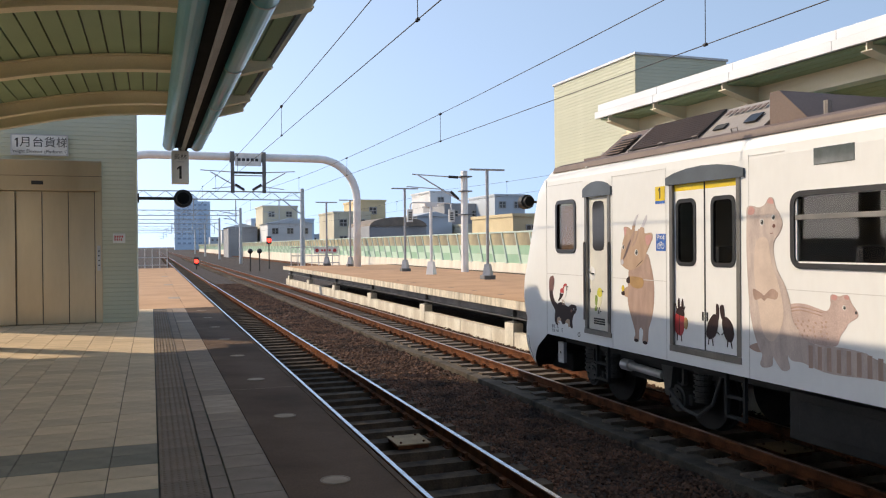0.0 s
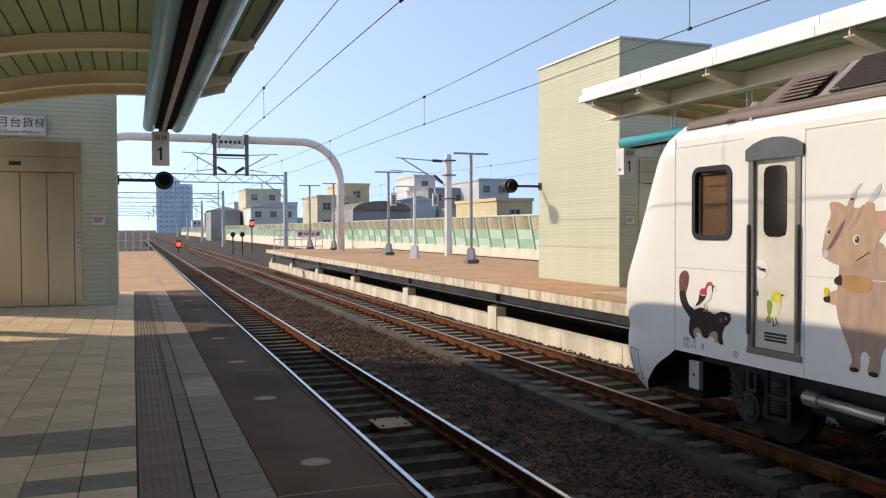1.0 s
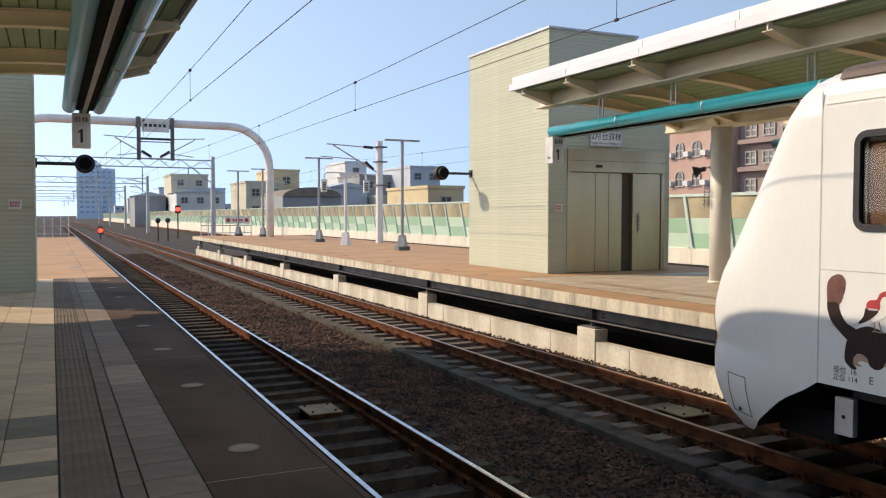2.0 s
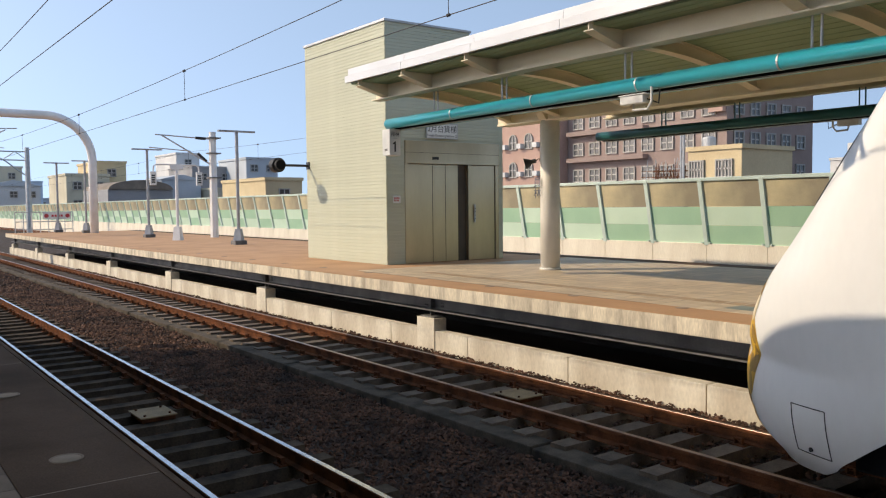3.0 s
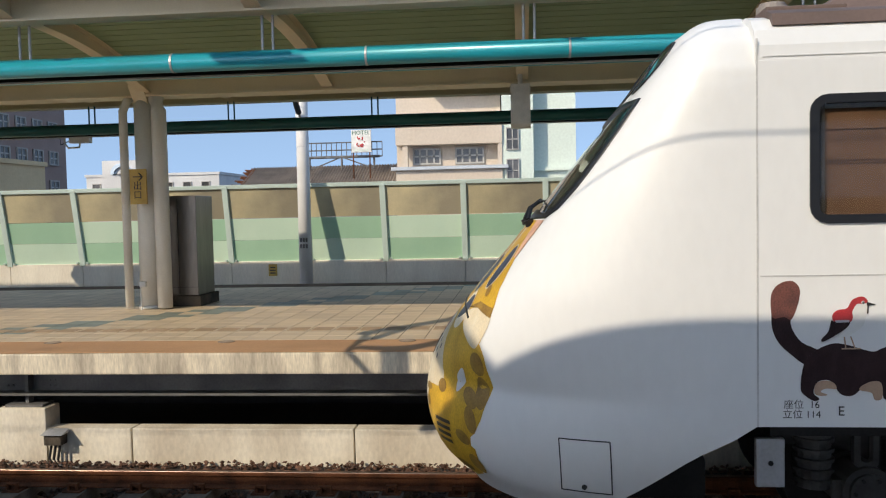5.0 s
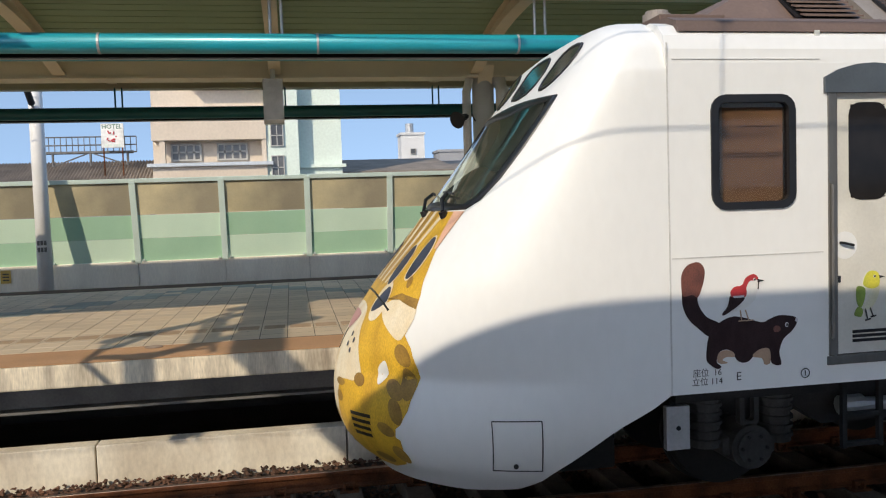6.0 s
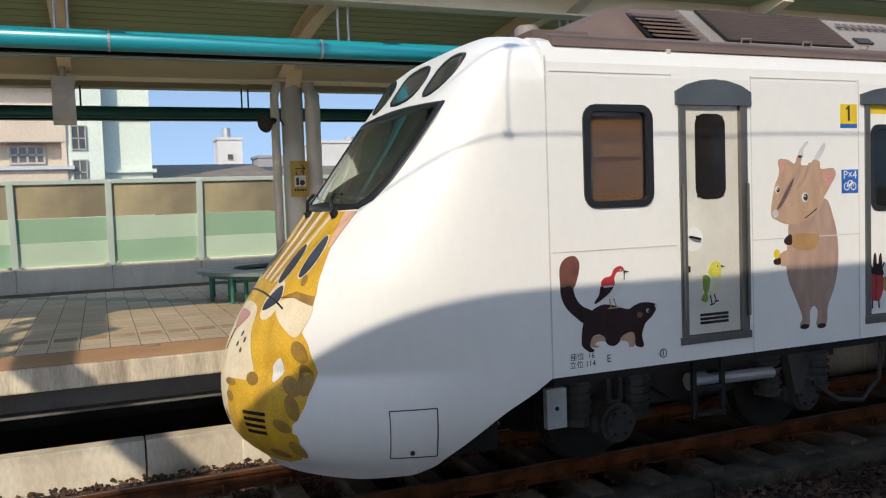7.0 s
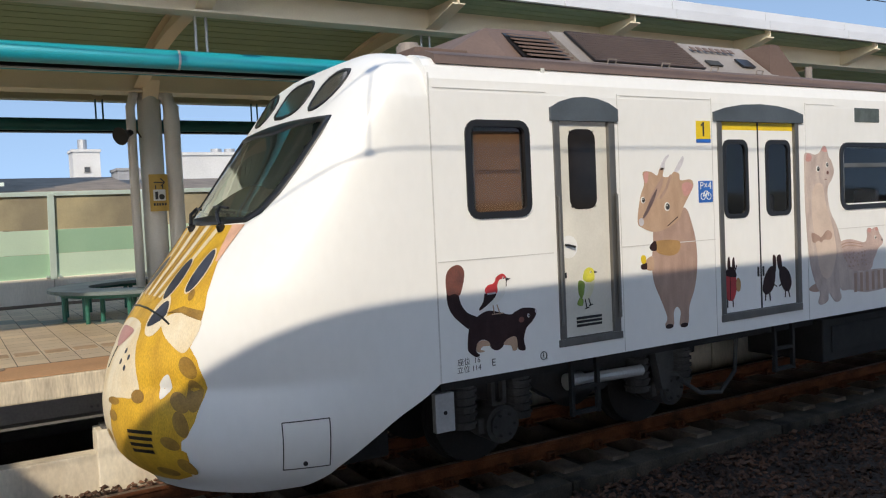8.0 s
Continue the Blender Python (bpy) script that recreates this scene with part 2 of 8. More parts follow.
def rounded(a0, b0, a1, b1, r, n=4):
    """A rectangle with round corners."""
    return (arc(a1 - r, b1 - r, r, 0, 90, n) + arc(a0 + r, b1 - r, r, 90, 180, n)
            + arc(a0 + r, b0 + r, r, 180, 270, n) + arc(a1 - r, b0 + r, r, 270, 360, n))


def ring_prism(bm, outer, inner, axis, a, b):
    """A frame between two outlines of equal length, drawn out along an axis."""
    def at(p, h):
        q = list(p)
        q.insert(axis, h)
        return bm.verts.new(q)
    oa, ob_, ia, ib = [[at(p, h) for p in s] for s, h in ((outer, a), (outer, b), (inner, a), (inner, b))]
    n = len(outer)
    for i in range(n):
        j = (i + 1) % n
        bm.faces.new((oa[i], oa[j], ob_[j], ob_[i]))
        bm.faces.new((ia[i], ia[j], ib[j], ib[i]))
        bm.faces.new((oa[i], oa[j], ia[j], ia[i]))
        bm.faces.new((ob_[i], ob_[j], ib[j], ib[i]))


def lettering(name, text, size, m, material, parent, depth=0.002, wide=None):
    """Writing in the built-in font, in the plane given by m (x along the line, y up)."""
    cu = bpy.data.curves.new(name, "FONT")
    cu.body, cu.size, cu.extrude, cu.align_x, cu.align_y = text, size, depth, "CENTER", "CENTER"
    cu.resolution_u = 3
    cu.materials.append(material)
    ob = new(name, cu)
    ob.parent = parent
    ob.matrix_local = m
    return ob


def digit_one(name, size, m, material, parent, depth=0.002):
    """The figure 1 with its flag, in the plane given by m."""
    b = bmesh.new()
    h = size * 0.36
    prism(b, [(-0.06 * size, -h), (0.06 * size, -h), (0.06 * size, h), (-0.02 * size, h), (-0.18 * size, h * 0.62), (-0.18 * size, h * 0.36), (-0.06 * size, h * 0.58)], 2, -depth, depth)
    ob = part(name, b, material, parent)
    ob.matrix_local = m
    return ob


# planes for writing: facing the -y side, and facing the -x side
def facing_y(x, y, z):
    return Matrix.Translation((x, y, z)) @ Euler((radians(90), 0, 0)).to_matrix().to_4x4()


def facing_x(x, y, z):
    return Matrix.Translation((x, y, z)) @ Euler((radians(90), 0, radians(-90))).to_matrix().to_4x4()

# ---- ground, tracks ----
T1, T2, T3 = 3.03, 7.14, 18.9
P1_EDGE, P2_EDGE, P_Z = 1.45, 8.67, 0.955

bm = bmesh.new()
for x0, x1, y0, y1 in ((-700, 1500, -500, 2600),):
    vs = [bm.verts.new(p) for p in ((x0, y0, -0.42), (x1, y0, -0.42), (x1, y1, -0.42), (x0, y1, -0.42))]
    bm.faces.new(vs)
structure("ground", bm, M["ballast"], "brown ballast bed under the tracks")

bm = bmesh.new()
prism(bm, [(3.65, -0.41), (3.75, -0.30), (5.95, -0.33), (5.95, -0.41)], 1, -40, 420)
prism(bm, [(2.0, -0.4), (2.0, -0.30), (3.65, -0.30), (3.65, -0.4)], 1, -40, 420)
prism(bm, [(6.2, -0.4), (6.2, -0.30), (8.93, -0.34), (8.93, -0.4)], 1, -40, 420)
structure("ballast_bed", bm, M["ballast"], "brown crushed stone between the rails")


def rail(x, head):
    o = thing("rail", "rusty steel rail with a worn running head on sleepers", "rail", x, 0, 0, "running rails")
    b = bmesh.new()
    prism(b, [(-0.06, -0.15), (0.06, -0.15), (0.06, -0.138), (0.012, -0.12), (0.012, -0.045), (0.034, -0.034), (0.034, -0.006), (0.024, -0.001),
              (-0.024, -0.001), (-0.034, -0.006), (-0.034, -0.034), (-0.012, -0.045), (-0.012, -0.12), (-0.06, -0.138)], 1, -30, 420)
    part("web_and_foot", b, M["rust"], o)
    b = bmesh.new()
    prism(b, [(-0.026, -0.001), (0.026, -0.001), (0.024, 0.002), (-0.024, 0.002)], 1, -30, 420)
    part("running_head", b, head, o, "polished running surface")


for cx, head in ((T1, M["railtop"]), (T2, M["railbrown"]), (T3, M["railbrown"])):
    for s in (-0.565, 0.565):
        rail(cx + s, head)


def sleeper_mesh(name, material):
    b = bmesh.new()
    prism(b, [(-0.13, -0.36), (0.13, -0.36), (0.11, -0.165), (-0.11, -0.165)], 0, -1.0, 1.0)
    for s in (-0.565, 0.565):
        box(b, s - 0.15, -0.085, -0.165, s + 0.15, 0.085, -0.15, mi=1)
        for e in (-1, 1):
            cx = s + e * 0.1
            box(b, cx - 0.02, -0.05, -0.15, cx + 0.02, -0.03, -0.10, mi=1)
            box(b, cx - 0.02, 0.03, -0.15, cx + 0.02, 0.05, -0.10, mi=1)
            box(b, cx - 0.025, -0.05, -0.10, cx + 0.025, 0.05, -0.085, mi=1)
    return mesh_of(name, b, material, M["rust"])


for nm, cx, material in (("track_one", T1, M["sleeperdark"]), ("track_two", T2, M["sleeper"])):
    bed = tagged(new(nm), "row of weathered sleepers with spring clips", "railway track", kind="structure")
    me = sleeper_mesh("sleeper", material)
    for i in range(106):
        piece("sleeper", me, bed, cx + random.uniform(-0.015, 0.015), -15.4 + i * 0.6, random.uniform(-0.008, 0.004), random.uniform(-0.012, 0.012))
    bm = bmesh.new()
    for i in range(230):
        y = -15.4 + 106 * 0.6 + i * 0.6
        prism(bm, [(y - 0.12, -0.36), (y + 0.12, -0.36), (y + 0.11, -0.165), (y - 0.11, -0.165)], 0, cx - 1.0, cx + 1.0)
    far = part("sleepers", bm, material, bed)
    far["kind"] = "stuff"

# the concrete kerb along the second track, in lengths
kerb_line = tagged(new("track_kerb"), "grey concrete kerb units beside the second track", "kerb", kind="structure")
b = bmesh.new()
box(b, 5.93, 0.012, -0.42, 6.28, 2.988, -0.20, 0.018)
for k in range(3):
    cyl(b, (5.915, 0.5 + k, -0.28), (5.935, 0.5 + k, -0.28), 0.022, 8)
me = mesh_of("kerb_unit", b, M["kerb"])
for i in range(30):
    piece("kerb_unit", me, kerb_line, random.uniform(-0.012, 0.012), -20.6 + i * 3.0, random.uniform(-0.012, 0.006))

# small yellow boxes between the rails
for cx, cy in ((T1 + 0.05, 10.1), (T2 + 0.08, 8.05)):
    o = thing("track_box", "rusty flat detector box bolted between the rails", "track box", cx, cy, -0.165, "track boxes")
    b = bmesh.new()
    box(b, -0.2, -0.24, 0, 0.2, 0.24, 0.05, 0.008)
    part("body", b, M["rust"], o)
    b = bmesh.new()
    box(b, -0.22, -0.26, 0.05, 0.22, 0.26, 0.066, 0.004)
    part("lid", b, mat("dusty_box_lid", (0.34, 0.24, 0.13), 0.8, scale=6, var=0.25), o)
    for sx in (-0.15, 0.15):
        for sy in (-0.18, 0.18):
            b = bmesh.new()
            cyl(b, (sx, sy, 0.066), (sx, sy, 0.085), 0.016, 6)
            part("bolt", b, M["rust"], o)


def stones(name, zones, label):
    """Loose crushed stone over rectangles (x0, x1, y0, y1, z, count, size)."""
    rng = np.random.default_rng(4)
    base = np.array([(1, 0, 0), (-1, 0, 0), (0, 1, 0), (0, -1, 0), (0, 0, 1), (0, 0, -1)], float)
    tri = np.array([(0, 2, 4), (2, 1, 4), (1, 3, 4), (3, 0, 4), (2, 0, 5), (1, 2, 5), (3, 1, 5), (0, 3, 5)])
    vs, fs, off = [], [], 0
    for x0, x1, y0, y1, z, n, s in zones:
        c = np.stack([rng.uniform(x0, x1, n), rng.uniform(y0, y1, n), np.full(n, z) + rng.uniform(-0.012, 0.02, n)], 1)
        size = rng.uniform(0.5, 1.1, (n, 1, 1)) * s
        shape = base[None] * rng.uniform(0.55, 1.2, (n, 6, 1)) + rng.normal(0, 0.22, (n, 6, 3))
        a = rng.uniform(0, 6.28, n)
        rot = np.stack([np.stack([np.cos(a), -np.sin(a), 0 * a], 1), np.stack([np.sin(a), np.cos(a), 0 * a], 1), np.stack([0 * a, 0 * a, 1 + 0 * a], 1)], 1)
        pts = np.einsum("nij,nkj->nki", rot, shape * size * np.array((1.1, 0.95, 0.75))) + c[:, None]
        vs.append(pts.reshape(-1, 3))
        fs.append((tri[None] + (off + 6 * np.arange(n))[:, None, None]).reshape(-1, 3))
        off += 6 * n
    me_ = bpy.data.meshes.new(name)
    me_.from_pydata(np.concatenate(vs).tolist(), [], np.concatenate(fs).tolist())
    me_.materials.append(M["stones"])
    return tagged(new(name, me_), label, "ballast", kind="stuff")


stones("ballast_stones", (
    (3.66, 5.92, 4.0, 16.0, -0.305, 19000, 0.034), (3.66, 5.92, 16.0, 30.0, -0.305, 12000, 0.042), (3.66, 5.92, 30.0, 60.0, -0.305, 9000, 0.06),
    (3.66, 5.92, -11.0, 4.0, -0.305, 11000, 0.036),
    (7.78, 8.92, -7.0, 12.0, -0.315, 7500, 0.034), (7.9, 8.92, 12.0, 40.0, -0.315, 5500, 0.042), (8.75, 8.93, -7.0, 14.0, -0.295, 700, 0.03),
    (6.3, 7.85, -6.0, 16.0, -0.27, 5000, 0.034), (2.0, 3.7, 4.0, 20.0, -0.28, 4000, 0.034)), "rusty brown crushed stone lying loose between the tracks")

# ---- platforms ----
bm = bmesh.new()
box(bm, -9.0, -14, 0.62, P1_EDGE - 0.04, 58, P_Z - 0.012)
platform_one = structure("platform_one", bm, M["grout"], "tiled station platform slab")
bm = bmesh.new()
box(bm, P1_EDGE - 0.04, -14, 0.62, P1_EDGE, 58, P_Z + 0.002, 0.006)
part("nosing", bm, M["edgestrip"], platform_one)
# sheet painted near-black in place of the shade under the slab
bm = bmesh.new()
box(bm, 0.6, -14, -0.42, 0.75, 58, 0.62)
part("under_shade_sheet", bm, M["void"], platform_one)
# dark edge paving in lengths with pale joints
b = bmesh.new()
box(b, 0.732, 0.006, P_Z - 0.011, P1_EDGE - 0.045, 4.044, P_Z, 0.003)
me = mesh_of("edge_slab", b, M["edgestrip"])
for i in range(18):
    piece("edge_slab", me, platform_one, 0, -11.78 + i * 4.05)
bm = bmesh.new()
for i in range(18):
    box(bm, 0.732, -11.79 + i * 4.05, P_Z - 0.011, P1_EDGE - 0.05, -11.775 + i * 4.05, P_Z - 0.001)
part("joint_filler", bm, M["tilewhite"], platform_one)
# red paving of the far, uncovered end
bm = bmesh.new()
box(bm, -9, 20.2, P_Z - 0.011, 0.728, 57.9, P_Z, 0.002)
part("red_paving", bm, M["redpave"], platform_one)
bm = bmesh.new()
box(bm, 0.732, 20.2, P_Z - 0.0005, P1_EDGE - 0.045, 57.9, P_Z + 0.002)
part("red_edge_paving", bm, M["redpave"], platform_one)
for mx_, my_, where in [(1.05, 2.95 + 2.03 * i, "dark") for i in range(9)] + [(9.33, 4.99 + 2.06 * i, "red") for i in range(-8, 14)]:
    o = thing("marker_disc", "round pale marker disc set in the %s edge paving" % where, "marker disc", mx_, my_, P_Z, "marker discs")
    b = bmesh.new()
    cyl(b, (0, 0, -0.004), (0, 0, 0.004), 0.088, 24)
    part("disc", b, M["tilewhite"], o)
    b = bmesh.new()
    ring_prism(b, [(0.094 * math.cos(k * 0.3927), 0.094 * math.sin(k * 0.3927)) for k in range(16)],
               [(0.080 * math.cos(k * 0.3927), 0.080 * math.sin(k * 0.3927)) for k in range(16)], 2, 0.001, 0.006)
    part("rim", b, M["tilegrey"], o)
for y in (24.3, 32.6, 42.0):
    o = thing("white_marking", "white painted block on the red platform paving", "marking", 0.6, y, P_Z, "white markings")
    b = bmesh.new()
    box(b, -0.16, -0.45, 0.0, 0.16, 0.45, 0.003)
    part("paint", b, M["tilewhite"], o)

bm = bmesh.new()
box(bm, P2_EDGE, -26, P_Z - 0.24, 16.83, 58, P_Z - 0.010, 0.02)
platform_two = structure("platform_two", bm, M["slabedge"], "island platform slab with a streaked concrete edge")
bm = bmesh.new()
box(bm, P2_EDGE + 0.002, -26, P_Z - 0.009, 9.42, 58, P_Z)
box(bm, 9.42, 16.0, P_Z - 0.009, 16.82, 58, P_Z)
part("red_paving", bm, M["redpave"], platform_two)
bm = bmesh.new()
box(bm, 9.42, -26, P_Z - 0.009, 16.82, 16.0, P_Z - 0.003)
part("tile_bed", bm, M["grout"], platform_two)
# dark strip painted in for the shaded far side and the trench line
bm = bmesh.new()
box(bm, 16.12, -26, P_Z - 0.002, 16.80, 58, P_Z + 0.003)
part("far_edge_shade_strip", bm, M["edgestrip"], platform_two)
bm = bmesh.new()
box(bm, 9.15, -26, 0.44, 9.17, 58, P_Z - 0.24)
box(bm, 8.98, -26, 0.42, 9.30, 58, 0.445)
box(bm, 8.98, -26, P_Z - 0.27, 9.30, 58, P_Z - 0.24)
part("edge_girder", bm, M["darksteel"], platform_two, "dark painted steel edge girder")
# near-black sheet closing the space below the island, as painted shade
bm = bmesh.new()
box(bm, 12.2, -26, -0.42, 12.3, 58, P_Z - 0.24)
part("undercroft_shade_sheet", bm, M["void"], platform_two)
low_wall = tagged(new("low_wall"), "cast concrete upstand wall under the platform edge", "wall", kind="structure")
b = bmesh.new()
box(b, 8.95, 0.008, -0.42, 9.16, 2.475, 0.065, 0.012)
me = mesh_of("wall_length", b, M["concrete"])
for i in range(34):
    piece("wall_length", me, low_wall, random.uniform(-0.004, 0.004), -25.9 + i * 2.483)
b = bmesh.new()
box(b, 8.93, -0.28, -0.42, 9.22, 0.28, 0.29, 0.012)
pier = mesh_of("pier", b, M["concrete"])
b = bmesh.new()
box(b, 8.98, -0.22, 0.29, 9.2, 0.22, 0.32)
box(b, 9.05, -0.02, 0.32, 9.15, 0.02, 0.70)
for k in range(6):
    cyl(b, (9.13, -0.28 + 0.06 * (k % 2) + (0.5 if k > 3 else 0), 0.5 + 0.06 * (k // 2 % 2)), (9.15, -0.28 + 0.06 * (k % 2) + (0.5 if k > 3 else 0), 0.5 + 0.06 * (k // 2 % 2)), 0.014, 6)
pad = mesh_of("bearing", b, M["darksteel"])
for i in range(12):
    piece("pier", pier, low_wall, 0, -24.65 + 7.45 * i)
    piece("bearing", pad, low_wall, 0, -24.65 + 7.45 * i)

# ---- lifts ----
def lift(name, side, y0, y1, x_edge, x_far, title, label):
    """A clad lift tower. side 1: it runs off to -x; side 2: to +x."""
    o = thing(name, label, "lift tower", 0, 0, 0)
    xa, xb = min(x_edge, x_far), max(x_edge, x_far)
    top = 6.88
    b = bmesh.new()
    dx0, dx1 = (11.42, 14.45) if side == 2 else (-3.85, -0.87)
    ub = xb - 1.1 if side == 2 else xb
    box(b, xa + 0.02, y0 + 0.26, P_Z, xb - 0.02, y1 - 0.02, 5.0)
    box(b, xa + 0.02, y0 + 0.02, 4.02, xb - 0.02, y0 + 0.27, 5.0)
    box(b, xa + 0.02, y0 + 0.02, 5.0, ub - 0.02, y1 - 0.02, top - 0.02)
    box(b, xa + 0.02, y0 + 0.02, P_Z, dx0, y0 + 0.27, 4.02)
    box(b, dx1, y0 + 0.02, P_Z, xb - 0.02, y0 + 0.27, 4.02)
    part("core", b, M["clad"], o)
    b = bmesh.new()
    box(b, xa - 0.03, y0 - 0.03, top - 0.02, ub + 0.03, y1 + 0.03, top + 0.04, 0.008)
    part("coping", b, M["galv"], o)
    n, step = 72, (top - P_Z - 0.02) / 72
    # strips: a lapped profile, sharing a mesh for each length
    def strip(y_len, along):
        s = bmesh.new()
        prof = [(0, 0), (-0.010, 0.003), (-0.0085, step * 0.80), (-0.005, step - 0.005), (0, step - 0.002)]
        if along == "y":
            prism(s, [(p, q) for p, q in prof], 1, 0, y_len)
        else:
            prism(s, [(p, q) for p, q in prof], 0, 0, y_len)
        return mesh_of("cladding_strip", s, M["clad"])
    side_me = strip(y1 - y0, "y")
    front_full = strip(xb - xa, "x")
    front_up = strip(ub - xa, "x")
    front_l = strip(dx0 - xa, "x")
    front_r = strip(xb - dx1, "x")
    for i in range(n):
        z = P_Z + 0.01 + i * step
        if side == 2:
            piece("cladding_strip", side_me, o, xa + 0.02, y0, z)
        else:
            s = piece("cladding_strip", side_me, o, xb - 0.02, y1, z, math.pi)
        if z > 4.0:
            piece("cladding_strip", front_up if z > 4.95 else front_full, o, xa, y0 + 0.02, z)
        else:
            if dx0 - xa > 0.05:
                piece("cladding_strip", front_l, o, xa, y0 + 0.02, z)
            piece("cladding_strip", front_r, o, dx1, y0 + 0.02, z)
    # stainless door set
    b = bmesh.new()
    box(b, dx0, y0 - 0.03, 3.45, dx1, y0 + 0.22, 4.02, 0.01)
    box(b, dx0, y0 - 0.005, P_Z, dx0 + 0.1, y0 + 0.24, 3.45, 0.006)
    box(b, dx1 - 0.12, y0 - 0.005, P_Z, dx1, y0 + 0.24, 3.45, 0.006)
    frame_ob = part("door_frame", b, M["steel"], o, "brushed stainless door surround")
    b = bmesh.new()
    xm = dx0 + 0.82 if side == 2 else dx1 - 1.2
    box(b, xm, y0 - 0.036, 3.56, xm + 0.2, y0 - 0.03, 3.63)
    part("display", b, M["black"], frame_ob)
    b = bmesh.new()
    box(b, dx0, y0 - 0.034, 3.72, dx1, y0 - 0.029, 3.728)
    part("seam", b, M["steeldark"], frame_ob)
    if side == 2:
        leaves = ((dx0 + 0.105, 12.30, 0.05), (12.31, 12.72, 0.065), (12.725, 13.14, 0.08), (13.50, dx1 - 0.125, 0.02))
        # dark brown sheet stands for the shade inside the open door gap
        b = bmesh.new()
        box(b, 13.14, y0 + 0.12, P_Z, 13.5, y0 + 0.14, 3.45)
        part("opening", b, M["steeldark"], o)
        b = bmesh.new()
        box(b, 13.42, y0 + 0.01, P_Z, 13.5, y0 + 0.12, 3.45, 0.005)
        part("mullion", b, M["steel"], o)
    else:
        leaves = ((dx1 - 0.575, dx1 - 0.125, 0.05), (dx1 - 1.025, dx1 - 0.58, 0.065), (dx1 - 1.47, dx1 - 1.03, 0.08), (dx1 - 2.87, dx1 - 1.475, 0.05))
    for a, c, d in leaves:
        b = bmesh.new()
        box(b, a, y0 + d, P_Z + 0.01, c, y0 + d + 0.03, 3.44, 0.006)
        leaf = part("door_leaf", b, M["steel"], o)
        b = bmesh.new()
        box(b, c - 0.014, y0 + d - 0.003, P_Z + 0.01, c, y0 + d + 0.002, 3.44)
        part("leaf_edge", b, M["steeldark"], leaf)
    b = bmesh.new()
    xp = dx1 - 0.09 if side == 1 else dx1 - 0.86
    box(b, xp, y0 - 0.02, 1.95, xp + 0.06, y0 - 0.004, 2.42, 0.004)
    panel = part("call_panel", b, M["galv"], o)
    for k in range(4):
        b = bmesh.new()
        cyl(b, (xp + 0.03, y0 - 0.028, 2.05 + 0.09 * k), (xp + 0.03, y0 - 0.019, 2.05 + 0.09 * k), 0.014, 8)
        part("button", b, M["black"], panel)
    # name board
    sx0, sx1 = (12.06, 13.02) if side == 2 else (-2.39, -1.45)
    b = bmesh.new()
    box(b, sx0, y0 - 0.06, 4.10, sx1, y0 - 0.012, 4.47, 0.006)
    board = part("name_board", b, M["signwhite"], o, "white name board with black writing")
    if side == 1:
        lettering("board_title", title[0][1:], 0.205, facing_y((sx0 + sx1) / 2 + 0.075, y0 - 0.061, 4.325), M["ink"], board)
        digit_one("board_digit", 0.235, facing_y(sx0 + 0.10, y0 - 0.061, 4.325), M["ink"], board)
    else:
        lettering("board_title", title[0], 0.205, facing_y((sx0 + sx1) / 2, y0 - 0.061, 4.325), M["ink"], board)
    lettering("board_subtitle", title[1], 0.082, facing_y((sx0 + sx1) / 2, y0 - 0.061, 4.165), M["ink"], board)
    b = bmesh.new()
    ring_prism(b, [(sx0 - 0.01, 4.09), (sx1 + 0.01, 4.09), (sx1 + 0.01, 4.48), (sx0 - 0.01, 4.48)],
               [(sx0 + 0.012, 4.112), (sx1 - 0.012, 4.112), (sx1 - 0.012, 4.458), (sx0 + 0.012, 4.458)], 1, y0 - 0.066, y0 - 0.02)
    part("board_frame", b, M["galv"], board)
    # notice
    nx = 11.05 if side == 2 else -0.68
    b = bmesh.new()
    box(b, nx, y0 - 0.03, 2.47, nx + 0.22, y0 - 0.012, 2.65, 0.004)
    notice = part("notice", b, M["signwhite"], o, "small white notice with red writing")
    b = bmesh.new()
    for k, w in enumerate((0.17, 0.15)):
        for q in range(4):
            box(b, nx + 0.025 + q * w / 4, y0 - 0.033, 2.57 - 0.055 * k, nx + 0.018 + (q + 0.8) * w / 4, y0 - 0.03, 2.61 - 0.055 * k)
    part("red_writing", b, M["redink"], notice)
    # departure lamp on an arm at the far corner
    s = -1 if side == 2 else 1
    xe = x_edge
    lamp = thing("signal_lamp", "black round departure lamp on a horizontal arm", "signal lamp", xe, y1 - 0.1, 3.56 if side == 2 else 3.47, "departure lamps")
    b = bmesh.new()
    cyl(b, (0, 0, 0), (s * 0.8, 0, 0), 0.035, 10)
    box(b, -0.02 if s > 0 else -0.02, -0.08, -0.1, 0.02, 0.08, 0.1)
    part("arm", b, M["black"], lamp)
    b = bmesh.new()
    cyl(b, (s * 0.95, -0.12, 0), (s * 0.95, 0.12, 0), 0.2, 24)
    cyl(b, (s * 0.95, -0.24, 0), (s * 0.95, -0.12, 0), 0.15, 20)
    part("housing", b, M["black"], lamp)
    b = bmesh.new()
    cyl(b, (s * 0.95, -0.245, 0), (s * 0.95, -0.235, 0), 0.13, 20)
    part("lens", b, M["tray"], lamp)
    return o


lift("lift_tower", 1, 16.88, 19.6, -0.26, -4.0, ("1月台貨梯", "Freight Elevator (Platform 1)"), "sage green clad freight lift tower with steel doors")
